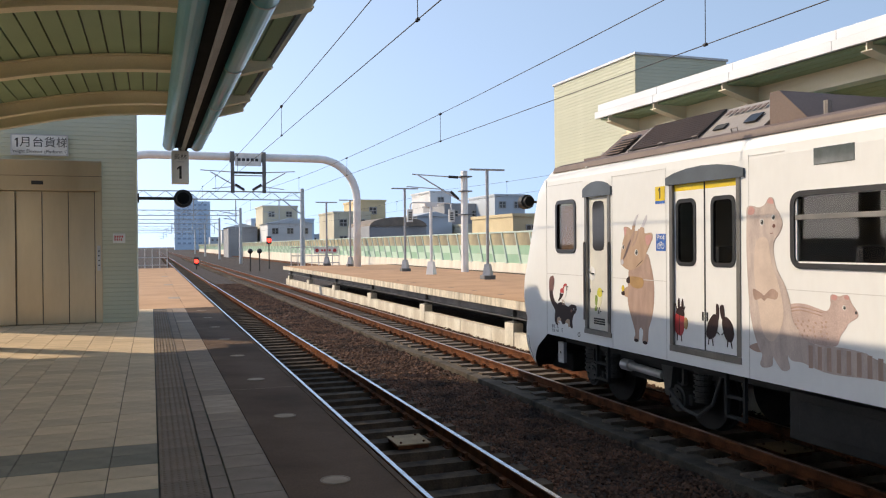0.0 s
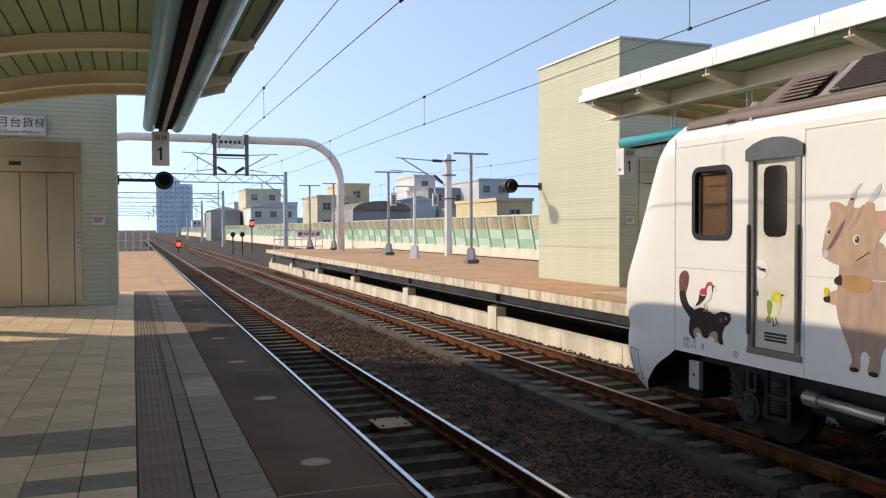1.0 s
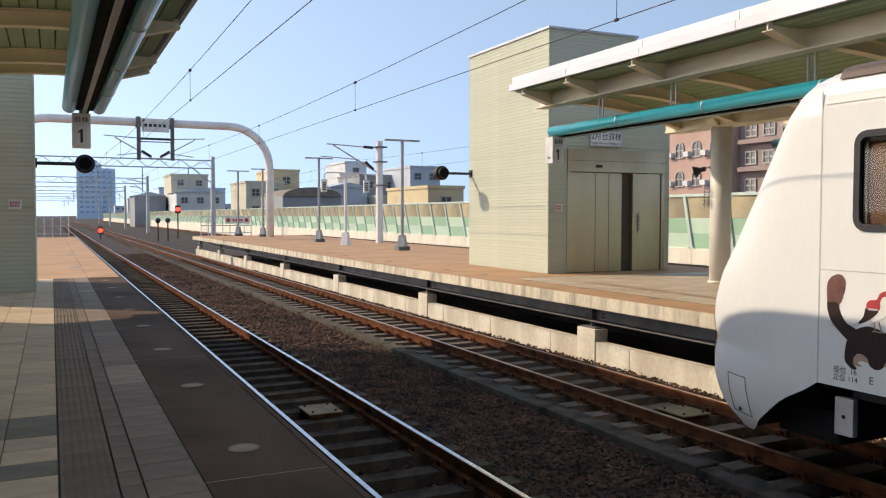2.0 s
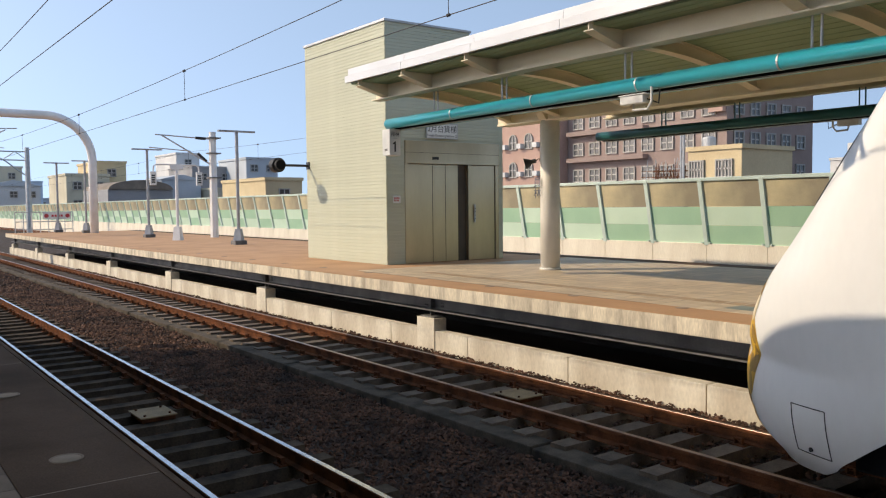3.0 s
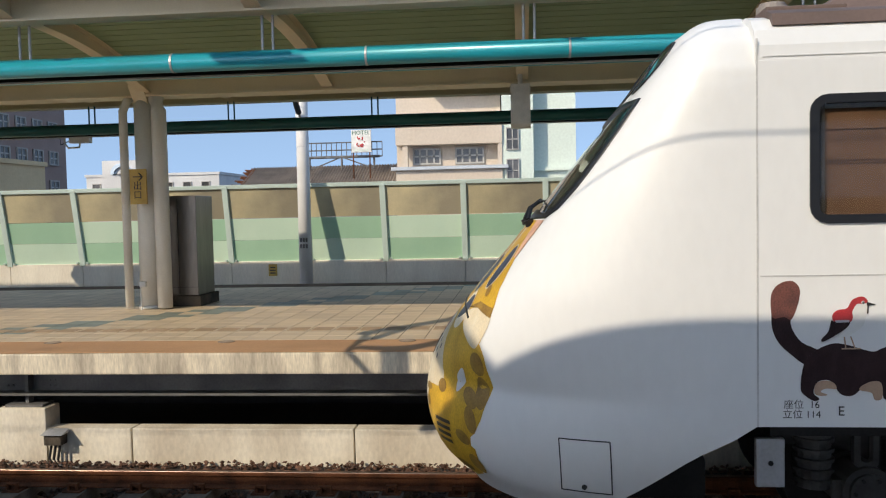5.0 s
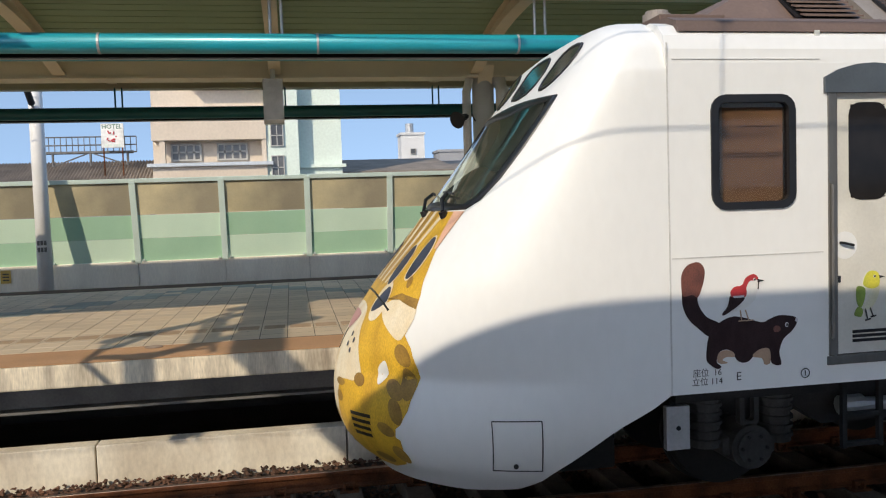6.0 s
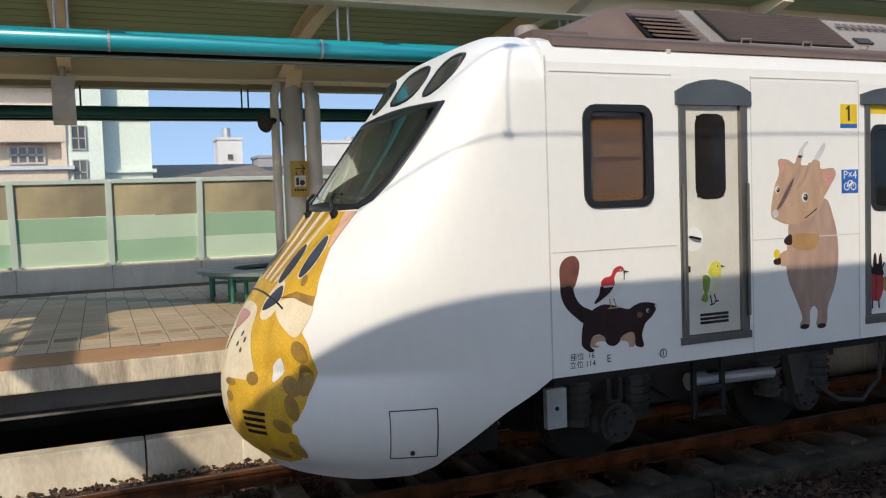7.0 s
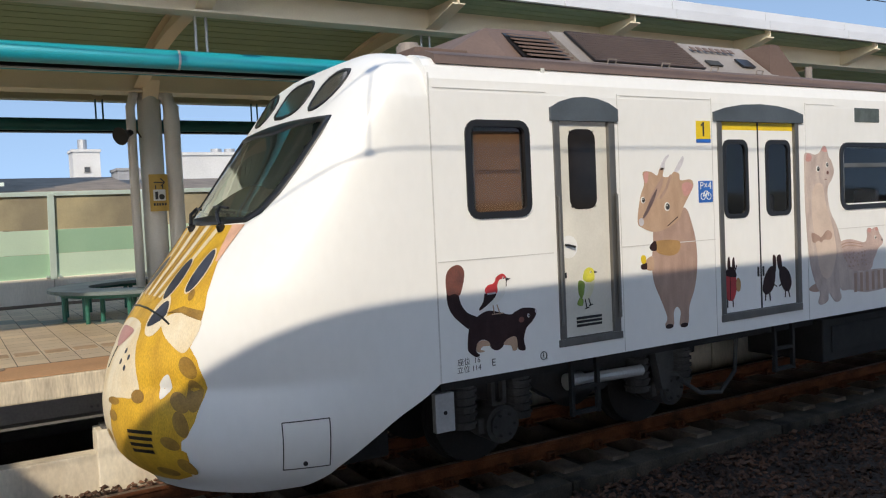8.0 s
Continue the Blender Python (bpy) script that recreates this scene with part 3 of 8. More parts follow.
lift("lift_tower", 2, 16.95, 21.15, 10.88, 14.6, ("2月台貨梯", "Freight Elevator (Platform 2)"), "pale green clad freight lift tower with half-open steel doors")


# ---- canopies ----
def canopy(side, y0, y1, ribs, rods, couplings, columns):
    """Butterfly canopy: edge beams, arched ribs, slatted green soffit, white fascia, teal service pipes."""
    def mx(x):
        return x if side == 2 else 10.12 - x
    def bx(b, x0, ya, z0, x1, yb, z1, bev=0.0):
        box(b, min(mx(x0), mx(x1)), ya, z0, max(mx(x0), mx(x1)), yb, z1, bev)
    o = thing("canopy", "cream steel platform canopy with green slatted soffit and white fascia", "canopy", 0, 0, 0, "platform canopies", "structure")
    mid = 12.75
    def rib_z(u):
        # u: 0 at the edge beam, 1 at the valley beam
        return 4.67 - 0.40 * u + 0.13 * math.sin(math.pi * min(u, 1))
    for sgn in (-1, 1):
        def sx(d):
            return mid + sgn * (d if sgn < 0 or d < 3.7 else d - 0.55)
        # fascia in two bands
        zf = -0.28 if sgn > 0 and side == 2 else 0.0
        b = bmesh.new()
        n = int((y1 - y0) / 2.06) + 1
        for i in range(n):
            ya, yb = y1 - (i + 1) * 2.06, y1 - i * 2.06
            bx(b, sx(4.25), ya + 0.004, 4.90 + zf, sx(4.19), yb - 0.004, 5.035 + zf, 0.004)
            bx(b, sx(4.17), ya + 0.004, 5.06 + zf, sx(4.10), yb - 0.004, 5.19 + zf, 0.004)
        part("fascia", b, M["fascia"], o, "white metal fascia in lengths")
        b = bmesh.new()
        bx(b, sx(4.165), y0, 4.93 + zf, sx(4.12), y1, 5.15 + zf)
        part("gutter", b, M["darksteel"], o)
        # edge beam: an I section
        b = bmesh.new()
        bx(b, sx(3.62), y0, 4.58, sx(3.36), y1, 4.605, 0.004)
        bx(b, sx(3.62), y0, 4.90, sx(3.36), y1, 4.93, 0.004)
        bx(b, sx(3.50), y0, 4.6, sx(3.475), y1, 4.91)
        part("edge_beam", b, M["cream"], o)
        # brackets
        for y in ribs:
            b = bmesh.new()
            poly = [(mx(sx(3.50)), 4.60), (mx(sx(3.50)), 4.93), (mx(sx(4.20)), 4.93), (mx(sx(4.20)), 4.80)]
            prism(b, poly, 1, y - 0.012, y + 0.012)
            f = 0.09
            w = [(mx(sx(3.50)), 4.595), (mx(sx(4.20)), 4.79), (mx(sx(4.20)), 4.805), (mx(sx(3.50)), 4.61)]
            prism(b, w, 1, y - f, y + f)
            part("bracket", b, M["cream"], o)
            # arched rib
            b = bmesh.new()
            N = 14
            low = [(mx(sx(3.48 - 3.3 * k / N)), rib_z(k / N)) for k in range(N + 1)]
            def ribbon(dz0, dz1, w):
                for (xa, za), (xb, zb) in zip(low, low[1:]):
                    prism(b, [(xa, za + dz0), (xb, zb + dz0), (xb, zb + dz1), (xa, za + dz1)], 1, y - w, y + w)
            ribbon(0, 0.018, 0.085)
            ribbon(0.018, 0.19, 0.009)
            ribbon(0.19, 0.205, 0.085)
            part("rib", b, M["cream"], o)
    # soffit slats
    b = bmesh.new()
    for sgn in (-1, 1):
        n = 20
        for k in range(n):
            u0, u1 = (k + 0.05) / n, (k + 0.95) / n
            reach = 4.12 if sgn < 0 else 3.6
            xa, xb = mx(mid + sgn * (reach - (reach - 0.17) * u0)), mx(mid + sgn * (reach - (reach - 0.17) * u1))
            za, zb = rib_z(max(0, (u0 * 3.95 - 0.64) / 3.3)) + 0.21, rib_z(max(0, (u1 * 3.95 - 0.64) / 3.3)) + 0.21
            prism(b, [(xa, za), (xb, zb), (xb, zb + 0.035), (xa, za + 0.035)], 1, y0 + 0.02, y1 - 0.02)
    soffit = part("ceiling", b, M["soffit"], None, "sage green slatted soffit")
    soffit["kind"] = "structure"
    b = bmesh.new()
    N = 16
    for sgn in (-1, 1):
        reach = 4.13 if sgn < 0 else 3.62
        top = [(mx(mid + sgn * (reach - reach * k / N)), rib_z(max(0, (k / N * 4.13 - 0.64) / 3.3)) + 0.25) for k in range(N + 1)]
        for (xa, za), (xb, zb) in zip(top, top[1:]):
            prism(b, [(xa, za), (xb, zb), (xb, zb + 0.05), (xa, za + 0.05)], 1, y0, y1)
    part("roof_sheet", b, M["darksteel"], o)
    # valley beam
    b = bmesh.new()
    bx(b, mid - 0.2, y0, 4.22, mid + 0.2, y1, 4.25, 0.005)
    bx(b, mid - 0.17, y0, 4.25, mid + 0.17, y1, 4.62)
    part("valley_beam", b, M["cream"], o)
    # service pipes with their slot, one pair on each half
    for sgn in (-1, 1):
        # pipes and hangers of the sgn > 0 half take a darker teal
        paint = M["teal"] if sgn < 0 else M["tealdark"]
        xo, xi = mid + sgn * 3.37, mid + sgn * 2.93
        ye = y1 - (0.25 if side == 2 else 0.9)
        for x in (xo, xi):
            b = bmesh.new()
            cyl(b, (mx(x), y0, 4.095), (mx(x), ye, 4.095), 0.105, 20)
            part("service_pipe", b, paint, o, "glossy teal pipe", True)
        b = bmesh.new()
        bx(b, xo - sgn * 0.06, y0, 4.04, xi + sgn * 0.06, ye, 4.07)
        bx(b, (xo + xi) / 2 - 0.06, y0, 3.985, (xo + xi) / 2 - 0.02, ye, 4.04)
        part("cable_tray", b, M["tray"], o)
        b = bmesh.new()
        bx(b, (xo + xi) / 2 - 0.018, y0, 3.97, (xo + xi) / 2 + 0.03, ye, 4.03)
        part("light_strip", b, M["galv"], o)
        for y in couplings:
            b = bmesh.new()
            cyl(b, (mx(xo), y - 0.012, 4.095), (mx(xo), y + 0.012, 4.095), 0.110, 20)
            part("coupling", b, M["galv"], o)
        for y in rods:
            b = bmesh.new()
            for dy in (-0.06, 0.06):
                cyl(b, (mx(xo), y + dy, 4.19), (mx(xo), y + dy, 4.6), 0.016, 8)
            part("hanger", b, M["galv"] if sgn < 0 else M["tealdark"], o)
    # columns
    for i, y in enumerate(columns):
        c = thing("column", "off-white steel column with downpipes carrying the canopy", "column", mx(mid), y, P_Z, "canopy columns")
        b = bmesh.new()
        rad = 0.215 if i == 0 else 0.165
        cyl(b, (0, 0, 0), (0, 0, 3.28), rad, 28)
        cyl(b, (0, 0, 0), (0, 0, 0.05), rad + 0.025, 28)
        part("shaft", b, M["colwhite"], c, "", True)
        b = bmesh.new()
        for s in (-1, 1):
            prism(b, [(0.0, 3.0), (s * 0.32, 3.42), (s * 0.32, 3.5), (0.0, 3.5)], 1, -0.11, 0.11)
        part("bracket", b, M["cream"], c)
        if i > 0:
            for dy, pr in ((-0.28, 0.115), (0.29, 0.065)):
                b = bmesh.new()
                sgn = -1 if side == 2 else 1
                tube(b, [(sgn * 0.14, dy, 0.02), (sgn * 0.14, dy, 2.9), (sgn * 0.14, dy, 3.05), (sgn * 0.10, dy * 0.8, 3.22), (0, dy * 0.7, 3.3)], pr, 14)
                part("downpipe", b, M["colwhite"], c, "", True)
    return o


R2 = [14.3, 12.75, 10.85, 8.05, 5.28, 2.45, -0.45, -3.4, -6.3, -9.2, -12.1, -15.0]
canopy(2, -26, 14.75, R2, [12.8, 10.8, 8.05, 5.2, 2.36, -0.52, -3.42, -6.3, -9.2], [14.45 - 2.2 * i for i in range(1, 17)], [13.2, 5.38, -3.55, -12.3])
R1 = [15.0, 13.95, 11.3, 8.35, 5.5, 2.65, -0.2, -3.1, -6.0, -8.9, -11.8, -14.7]
canopy(1, -26, 15.4, R1, [13.1, 11.1, 8.35, 5.5, 2.66, -0.22, -3.12], [14.45 - 2.2 * i for i in range(1, 17)], [13.55, 5.6, -3.35, -12.1])

# unseen pale wall and floor, added behind the viewer for bounce light and reflections
b = bmesh.new()
box(b, -31, -70, -1.0, -30, 70, 2.6)
structure("west_bounce_wall", b, M["barrierwall"], "unseen pale wall added to bounce light")
b = bmesh.new()
box(b, -30, -70, -0.416, -9.1, 70, -0.38)
structure("pavement_west", b, M["tiles2"], "unseen pale floor added to bounce light onto the train")

# ---- noise barrier ----
barrier = tagged(new("noise_barrier"), "mint green noise barrier with smoky upper panes on a concrete base", "noise barrier", kind="structure")
FX = 20.9


def lean(bm_):
    """The barrier leans towards the tracks above its base."""
    for v_ in bm_.verts:
        v_.co.x -= 0.2 * max(0.0, v_.co.z - 1.2)


b = bmesh.new()
box(b, FX - 0.05, -0.995, -0.42, FX + 0.2, 0.995, 1.2, 0.01)
me_base = mesh_of("base_block", b, M["barrierwall"])
b = bmesh.new()
box(b, FX - 0.06, -0.07, 1.15, FX + 0.09, 0.07, 3.10, 0.008)
box(b, FX - 0.09, -0.16, 1.2, FX - 0.02, -0.10, 1.25)
box(b, FX - 0.09, 0.10, 1.2, FX - 0.02, 0.16, 1.25)
lean(b)
me_post = mesh_of("post", b, M["fencepost"])
b = bmesh.new()
box(b, FX, -0.93, 2.30, FX + 0.03, 0.93, 3.05)
lean(b)
me_top = mesh_of("smoky_pane", b, M["smoky"])
bands = []
for lo_, hi_ in ((1.2, 1.74), (1.745, 2.29)):
    for k in ("green_a", "green_b"):
        b = bmesh.new()
        box(b, FX, -0.93, lo_, FX + 0.03, 0.93, hi_)
        lean(b)
        bands.append(mesh_of("green_pane", b, M[k]))
b = bmesh.new()
box(b, FX - 0.05, -1, 3.04, FX + 0.08, 1, 3.14, 0.01)
lean(b)
me_cap = mesh_of("cap_rail", b, M["fencepost"])
for i in range(60):
    y = -25.0 + 2 * i
    piece("base_block", me_base, barrier, 0, y + 1.0)
    piece("post", me_post, barrier, 0, y + 0.96 - 0.96)
    piece("smoky_pane", me_top, barrier, 0, y + 1.0)
    odd = i % 2
    piece("green_pane", bands[0 + odd], barrier, 0, y + 1.0)
    piece("green_pane", bands[3 - odd], barrier, 0, y + 1.0)
    piece("cap_rail", me_cap, barrier, 0, y + 1.0)
bm = bmesh.new()
for i in range(150):
    y = 95.0 + 2 * i
    box(bm, FX - 0.06, y - 0.07, 1.15, FX + 0.09, y + 0.07, 3.1, mi=3)
    box(bm, FX, y + 0.07, 2.3, FX + 0.03, y + 1.93, 3.05, mi=2)
    o2 = i % 2
    box(bm, FX, y + 0.07, 1.2, FX + 0.03, y + 1.93, 1.74, mi=4 if o2 else 1)
    box(bm, FX, y + 0.07, 1.745, FX + 0.03, y + 1.93, 2.29, mi=1 if o2 else 4)
box(bm, FX - 0.05, 95, -0.42, FX + 0.2, 396, 1.2, mi=0)
box(bm, FX - 0.05, 95, 3.04, FX + 0.08, 396, 3.14, mi=3)
lean(bm)
ob = part("far_barrier", bm, [M["barrierwall"], M["green_a"], M["smoky"], M["fencepost"], M["green_b"]], barrier)
ob["kind"] = "stuff"

# ---- masts, portals, wires ----
def lamp_post(x, y):
    o = thing("lamp_post", "grey platform lamp post with a T-shaped light bar", "lamp post", x, y, P_Z, "platform lamp posts")
    b = bmesh.new()
    prism(b, [(-0.24, 0), (0.24, 0), (0.24, 0.16), (-0.24, 0.16)], 1, -0.24, 0.24)
    part("plinth", b, M["darksteel"], o)
    b = bmesh.new()
    cyl(b, (0, 0, 0.16), (0, 0, 0.62), 0.24, 4, 0.15)
    part("pedestal", b, M["lamp_post"], o)
    b = bmesh.new()
    cyl(b, (0, 0, 0.6), (0, 0, 4.42), 0.065, 12)
    part("pole", b, M["lamp_post"], o)
    b = bmesh.new()
    box(b, -0.75, -0.07, 4.40, 0.75, 0.07, 4.47, 0.01)
    part("light_bar", b, M["lamp_post"], o)


for x, y in ((12.85, 30.9), (12.85, 42.4), (12.6, 54.2), (11.6, 57.2)):
    lamp_post(x, y)

o = thing("sign_post", "white double-armed post with hanging platform signs", "sign post", 12.6, 37.3, P_Z)
b = bmesh.new()
cyl(b, (0, 0, 0), (0, 0, 0.62), 0.27, 4, 0.18)
part("pedestal", b, M["postwhite"], o)
b = bmesh.new()
cyl(b, (0, 0, 0.6), (0, 0, 3.3), 0.07, 12)
part("pole", b, M["postwhite"], o)
b = bmesh.new()
tube(b, [(-1.05, 0, 3.1), (-1.02, 0, 3.35), (-0.9, 0, 3.42), (0.9, 0, 3.42), (1.02, 0, 3.35), (1.05, 0, 3.1)], 0.035, 8)
part("arm", b, M["postwhite"], o)
b = bmesh.new()
prism(b, rounded(-0.3, 3.2, 0.3, 3.45, 0.1), 1, -0.05, 0.05)
part("lamp_head", b, M["postwhite"], o)
for s in (-1, 1):
    b = bmesh.new()
    box(b, s * 1.05 - 0.14, -0.05, 2.5, s * 1.05 + 0.14, 0.05, 3.1, 0.01)
    hs = part("hanging_sign", b, M["signwhite"], o)
    b = bmesh.new()
    for k in range(4):
        box(b, s * 1.05 - 0.08, -0.056, 2.6 + 0.1 * k, s * 1.05 + 0.08, -0.05, 2.66 + 0.1 * k)
    part("dark_bars", b, M["ink"], hs)

# catenary mast on the island platform, with its cantilever over the outer track
def cantilever(o, x0, z0, reach, s):
    b = bmesh.new()
    cyl(b, (x0, 0, z0), (x0 + s * reach, 0, z0 + 0.12), 0.03, 8)
    cyl(b, (x0, 0, z0 - 1.2), (x0 + s * (reach - 0.3), 0, z0 + 0.1), 0.035, 8)
    cyl(b, (x0 + s * reach * 0.35, 0, z0 - 0.62), (x0 + s * (reach + 0.3), 0, z0 - 0.5), 0.025, 8)
    part("cantilever", b, M["galv"], o)
    for p, q in (((x0 + s * 0.15, 0, z0 + 0.01), (x0 + s * 0.65, 0, z0 + 0.03)), ((x0 + s * 0.12, 0, z0 - 1.1), (x0 + s * 0.55, 0, z0 - 0.72))):
        b = bmesh.new()
        cyl(b, p, q, 0.07, 10)
        part("insulator", b, M["black"], o)


o = thing("catenary_mast", "pale octagonal concrete mast with a catenary cantilever", "catenary mast", 15.2, 39.6, -0.4)
b = bmesh.new()
cyl(b, (0, 0, 0), (0, 0, 6.55), 0.22, 8, 0.18)
part("shaft", b, M["postwhite"], o)
cantilever(o, -0.2, 6.2, 2.6, -1)
b = bmesh.new()
for z in (6.25, 5.5, 4.3):
    box(b, -0.26, -0.26, z - 0.03, 0.34, 0.26, z + 0.03)
part("clamp", b, M["darksteel"], o)


def tube_portal(y, x0, x1, z, r, c, xh, label, foot=-0.4):
    """A tube from foot level, bent with the radius c at both shoulders, with hangers round xh."""
    o = thing("catenary_portal", label, "catenary portal", 0, y, 0, "catenary portals")
    pts = [(x0, 0, foot)] + [(x0 + c - c * math.cos(radians(a)), 0, z - c + c * math.sin(radians(a))) for a in range(0, 91, 9)]
    pts += [(x1 - c + c * math.sin(radians(a)), 0, z - c + c * math.cos(radians(a))) for a in range(0, 91, 9)] + [(x1, 0, foot)]
    b = bmesh.new()
    tube(b, pts, r, 20)
    part("arch", b, M["postwhite"], o, "white painted tube bent into an arch", True)
    for x in (xh - 0.97, xh + 0.97):
        b = bmesh.new()
        box(b, x - 0.11, -0.5, z - 2.3, x + 0.11, -0.36, z + 0.25)
        box(b, x - 0.13, -0.36, z - 0.3, x + 0.13, 0.3, z + 0.3)
        part("drop_post", b, M["darksteel"], o)
    b = bmesh.new()
    box(b, xh - 0.8, -0.42, z - 0.6, xh + 0.8, -0.36, z + 0.2)
    sb = part("identity_board", b, M["signwhite"], o)
    b = bmesh.new()
    for k in range(5):
        box(b, xh - 0.65 + 0.27 * k, -0.426, z - 0.3, xh - 0.47 + 0.27 * k, -0.42, z - 0.12)
    part("dark_bars", b, M["ink"], sb)
    b = bmesh.new()
    reach = 1.0 if c > 2 else 0.62
    for s in (-1, 1):
        cyl(b, (xh + s * 0.97, -0.4, z - 1.0), (xh + s * 2.9 * reach, -0.4, z - 0.9), 0.03, 8)
        cyl(b, (xh + s * 0.2, -0.4, z - 2.2), (xh + s * 2.3 * reach, -0.4, z - 1.0), 0.035, 8)
        cyl(b, (xh + s * 0.97, -0.4, z - 1.9), (xh + s * 2.2 * reach, -0.4, z - 2.05), 0.025, 8)
    cyl(b, (xh - 0.97, -0.4, z - 1.2), (xh + 0.97, -0.4, z - 1.2), 0.035, 8)
    cyl(b, (xh - 0.97, -0.4, z - 2.2), (xh + 0.97, -0.4, z - 2.2), 0.035, 8)
    part("registration_arm", b, M["galv"], o)
    b = bmesh.new()
    cyl(b, (xh - 0.9, -0.4, z - 1.02), (xh + 0.9, -0.4, z - 1.02), 0.07, 10)
    for s in (-1, 1):
        cyl(b, (xh + s * 0.25, -0.4, z - 2.1), (xh + s * 0.8, -0.4, z - 1.75), 0.07, 10)
    part("insulator", b, M["black"], o)
    return o


tube_portal(53.3, -2.7, 12.85, 8.0, 0.25, 2.6, 5.8, "white tubular arch portal carrying catenary hangers over both tracks")
# the nearer portal stands on the canopies' valley beams
tube_portal(4.86, -2.63, 12.75, 6.51, 0.215, 1.25, 5.1, "white tubular catenary portal standing on the canopy beams", 4.62)
o = thing("catenary_mast", "white round catenary mast beyond the island platform", "catenary mast", 20.1, 4.86, -0.4)
b = bmesh.new()
cyl(b, (0, 0, 0), (0, 0, 8.2), 0.165, 20, 0.14)
part("shaft", b, M["postwhite"], o, "", True)
cantilever(o, -0.15, 6.3, 1.5, -1)
b = bmesh.new()
for k in range(3):
    for z in (1.95, 2.10):
        box(b, -0.172, -0.10 + 0.07 * k, z, -0.155, -0.05 + 0.07 * k, z + 0.1)
part("number_bars", b, M["darksteel"], o)


def truss_portal(y, x0, x1, z):
    o = thing("truss_portal", "galvanised lattice portal spanning the tracks", "catenary portal", 0, y, 0, "lattice portals")
    for x in (x0, x1):
        b = bmesh.new()
        cyl(b, (x, 0, -0.4), (x, 0, z + 0.4), 0.28, 10, 0.2)
        part("mast", b, M["galv"], o)
    b = bmesh.new()
    n = int((x1 - x0) / 1.0)
    cyl(b, (x0, 0, z), (x1, 0, z), 0.06, 6)
    cyl(b, (x0, 0, z - 0.8), (x1, 0, z - 0.8), 0.06, 6)
    for i in range(n):
        xa, xb = x0 + (x1 - x0) * i / n, x0 + (x1 - x0) * (i + 1) / n
        cyl(b, (xa, 0, z - 0.8 * (i % 2)), (xb, 0, z - 0.8 * ((i + 1) % 2)), 0.04, 5)
    part("lattice", b, M["galv"], o)
    for tx in (T1, T2, 11.5):
        b = bmesh.new()
        cyl(b, (tx + 1.0, 0, z - 0.8), (tx + 1.0, 0, 4.9), 0.06, 6)
        cyl(b, (tx + 1.0, 0, 5.6), (tx - 0.6, 0, 5.9), 0.035, 6)
        cyl(b, (tx + 1.0, 0, 5.0), (tx - 0.2, 0, 5.2), 0.035, 6)
        part("drop_arm", b, M["galv"], o)
    b = bmesh.new()
    cyl(b, (x1 - 0.2, 0, z - 2.2), (x1 - 2.0, 0, z - 0.8), 0.06, 6)
    cyl(b, (x0 + 0.2, 0, z - 2.2), (x0 + 2.0, 0, z - 0.8), 0.06, 6)
    part("brace", b, M["galv"], o)


for y, x0, x1 in ((86, -9, 14.9), (132, -9, 13.2), (178, -9, 13.5), (235, -9, 14.0), (300, -9, 14.5)):
    truss_portal(y, x0, x1, 7.9)


def wire(name, pts, r, label, droppers=()):
    o = thing(name, label, "overhead wire", 0, 0, 0, "overhead wires")
    b = bmesh.new()
    tube(b, pts, r, 5)
    part("conductor", b, M["wire"], o)
    for (p, q) in droppers:
        b = bmesh.new()
        cyl(b, p, q, 0.006, 5)
        cyl(b, (p[0], p[1] - 0.05, p[2]), (p[0], p[1] + 0.05, p[2]), 0.035, 6)
        cyl(b, (q[0], q[1] - 0.03, q[2]), (q[0], q[1] + 0.03, q[2]), 0.025, 6)
        part("dropper", b, M["wire"], o)


def sag(y):
    return 5.79 + 0.35 * ((((y - 5) % 48.3) - 24.15) / 24.15) ** 2 - 0.05


for tx in (T1, T2, T3 - 0.2):
    ys = [-40 + 4.83 * i for i in range(70)]
    wire("messenger_wire", [(tx, y, sag(y)) for y in ys], 0.008, "dark sagging messenger wire over the track",
         [((tx, y, sag(y)), (tx, y, 5.08)) for y in [-12.4 + 10.9 * i for i in range(14)]])
    wire("contact_wire", [(tx, -40, 5.08), (tx, 100, 5.08), (tx, 300, 5.08)], 0.0075, "dark contact wire over the track")

# ---- platform ends, small track things ----
def end_railing(x0, x1, y, label):
    o = thing("end_railing", label, "railing", 0, y, P_Z, "platform end railings")
    n = int((x1 - x0) / 0.45)
    for i in range(n + 1):
        b = bmesh.new()
        x = x0 + (x1 - x0) * i / n
        cyl(b, (x, 0, 0), (x, 0, 1.3), 0.03, 8)
        part("upright", b, M["galv"], o)
    for z in (1.3, 0.7, 0.2):
        b = bmesh.new()
        cyl(b, (x0, 0, z), (x1, 0, z), 0.028, 8)
        part("bar", b, M["galv"], o)
    b = bmesh.new()
    xm = (x0 + x1) / 2
    box(b, xm - 0.1, -0.05, 0.85, xm + 1.6, -0.02, 1.3, 0.01)
    brd = part("warning_board", b, M["signwhite"], o, "white warning board with red marks")
    b = bmesh.new()
    for xx in (xm + 0.12, xm + 1.38):
        cyl(b, (xx, -0.06, 1.07), (xx, -0.05, 1.07), 0.13, 16)
    for k in range(4):
        box(b, xm + 0.42 + 0.18 * k, -0.056, 1.0, xm + 0.55 + 0.18 * k, -0.05, 1.14)
    part("red_marks", b, M["redink"], brd)


end_railing(9.2, 12.6, 57.8, "galvanised railing closing the end of the island platform")
end_railing(-6.0, 1.0, 57.8, "galvanised railing closing the end of the first platform")


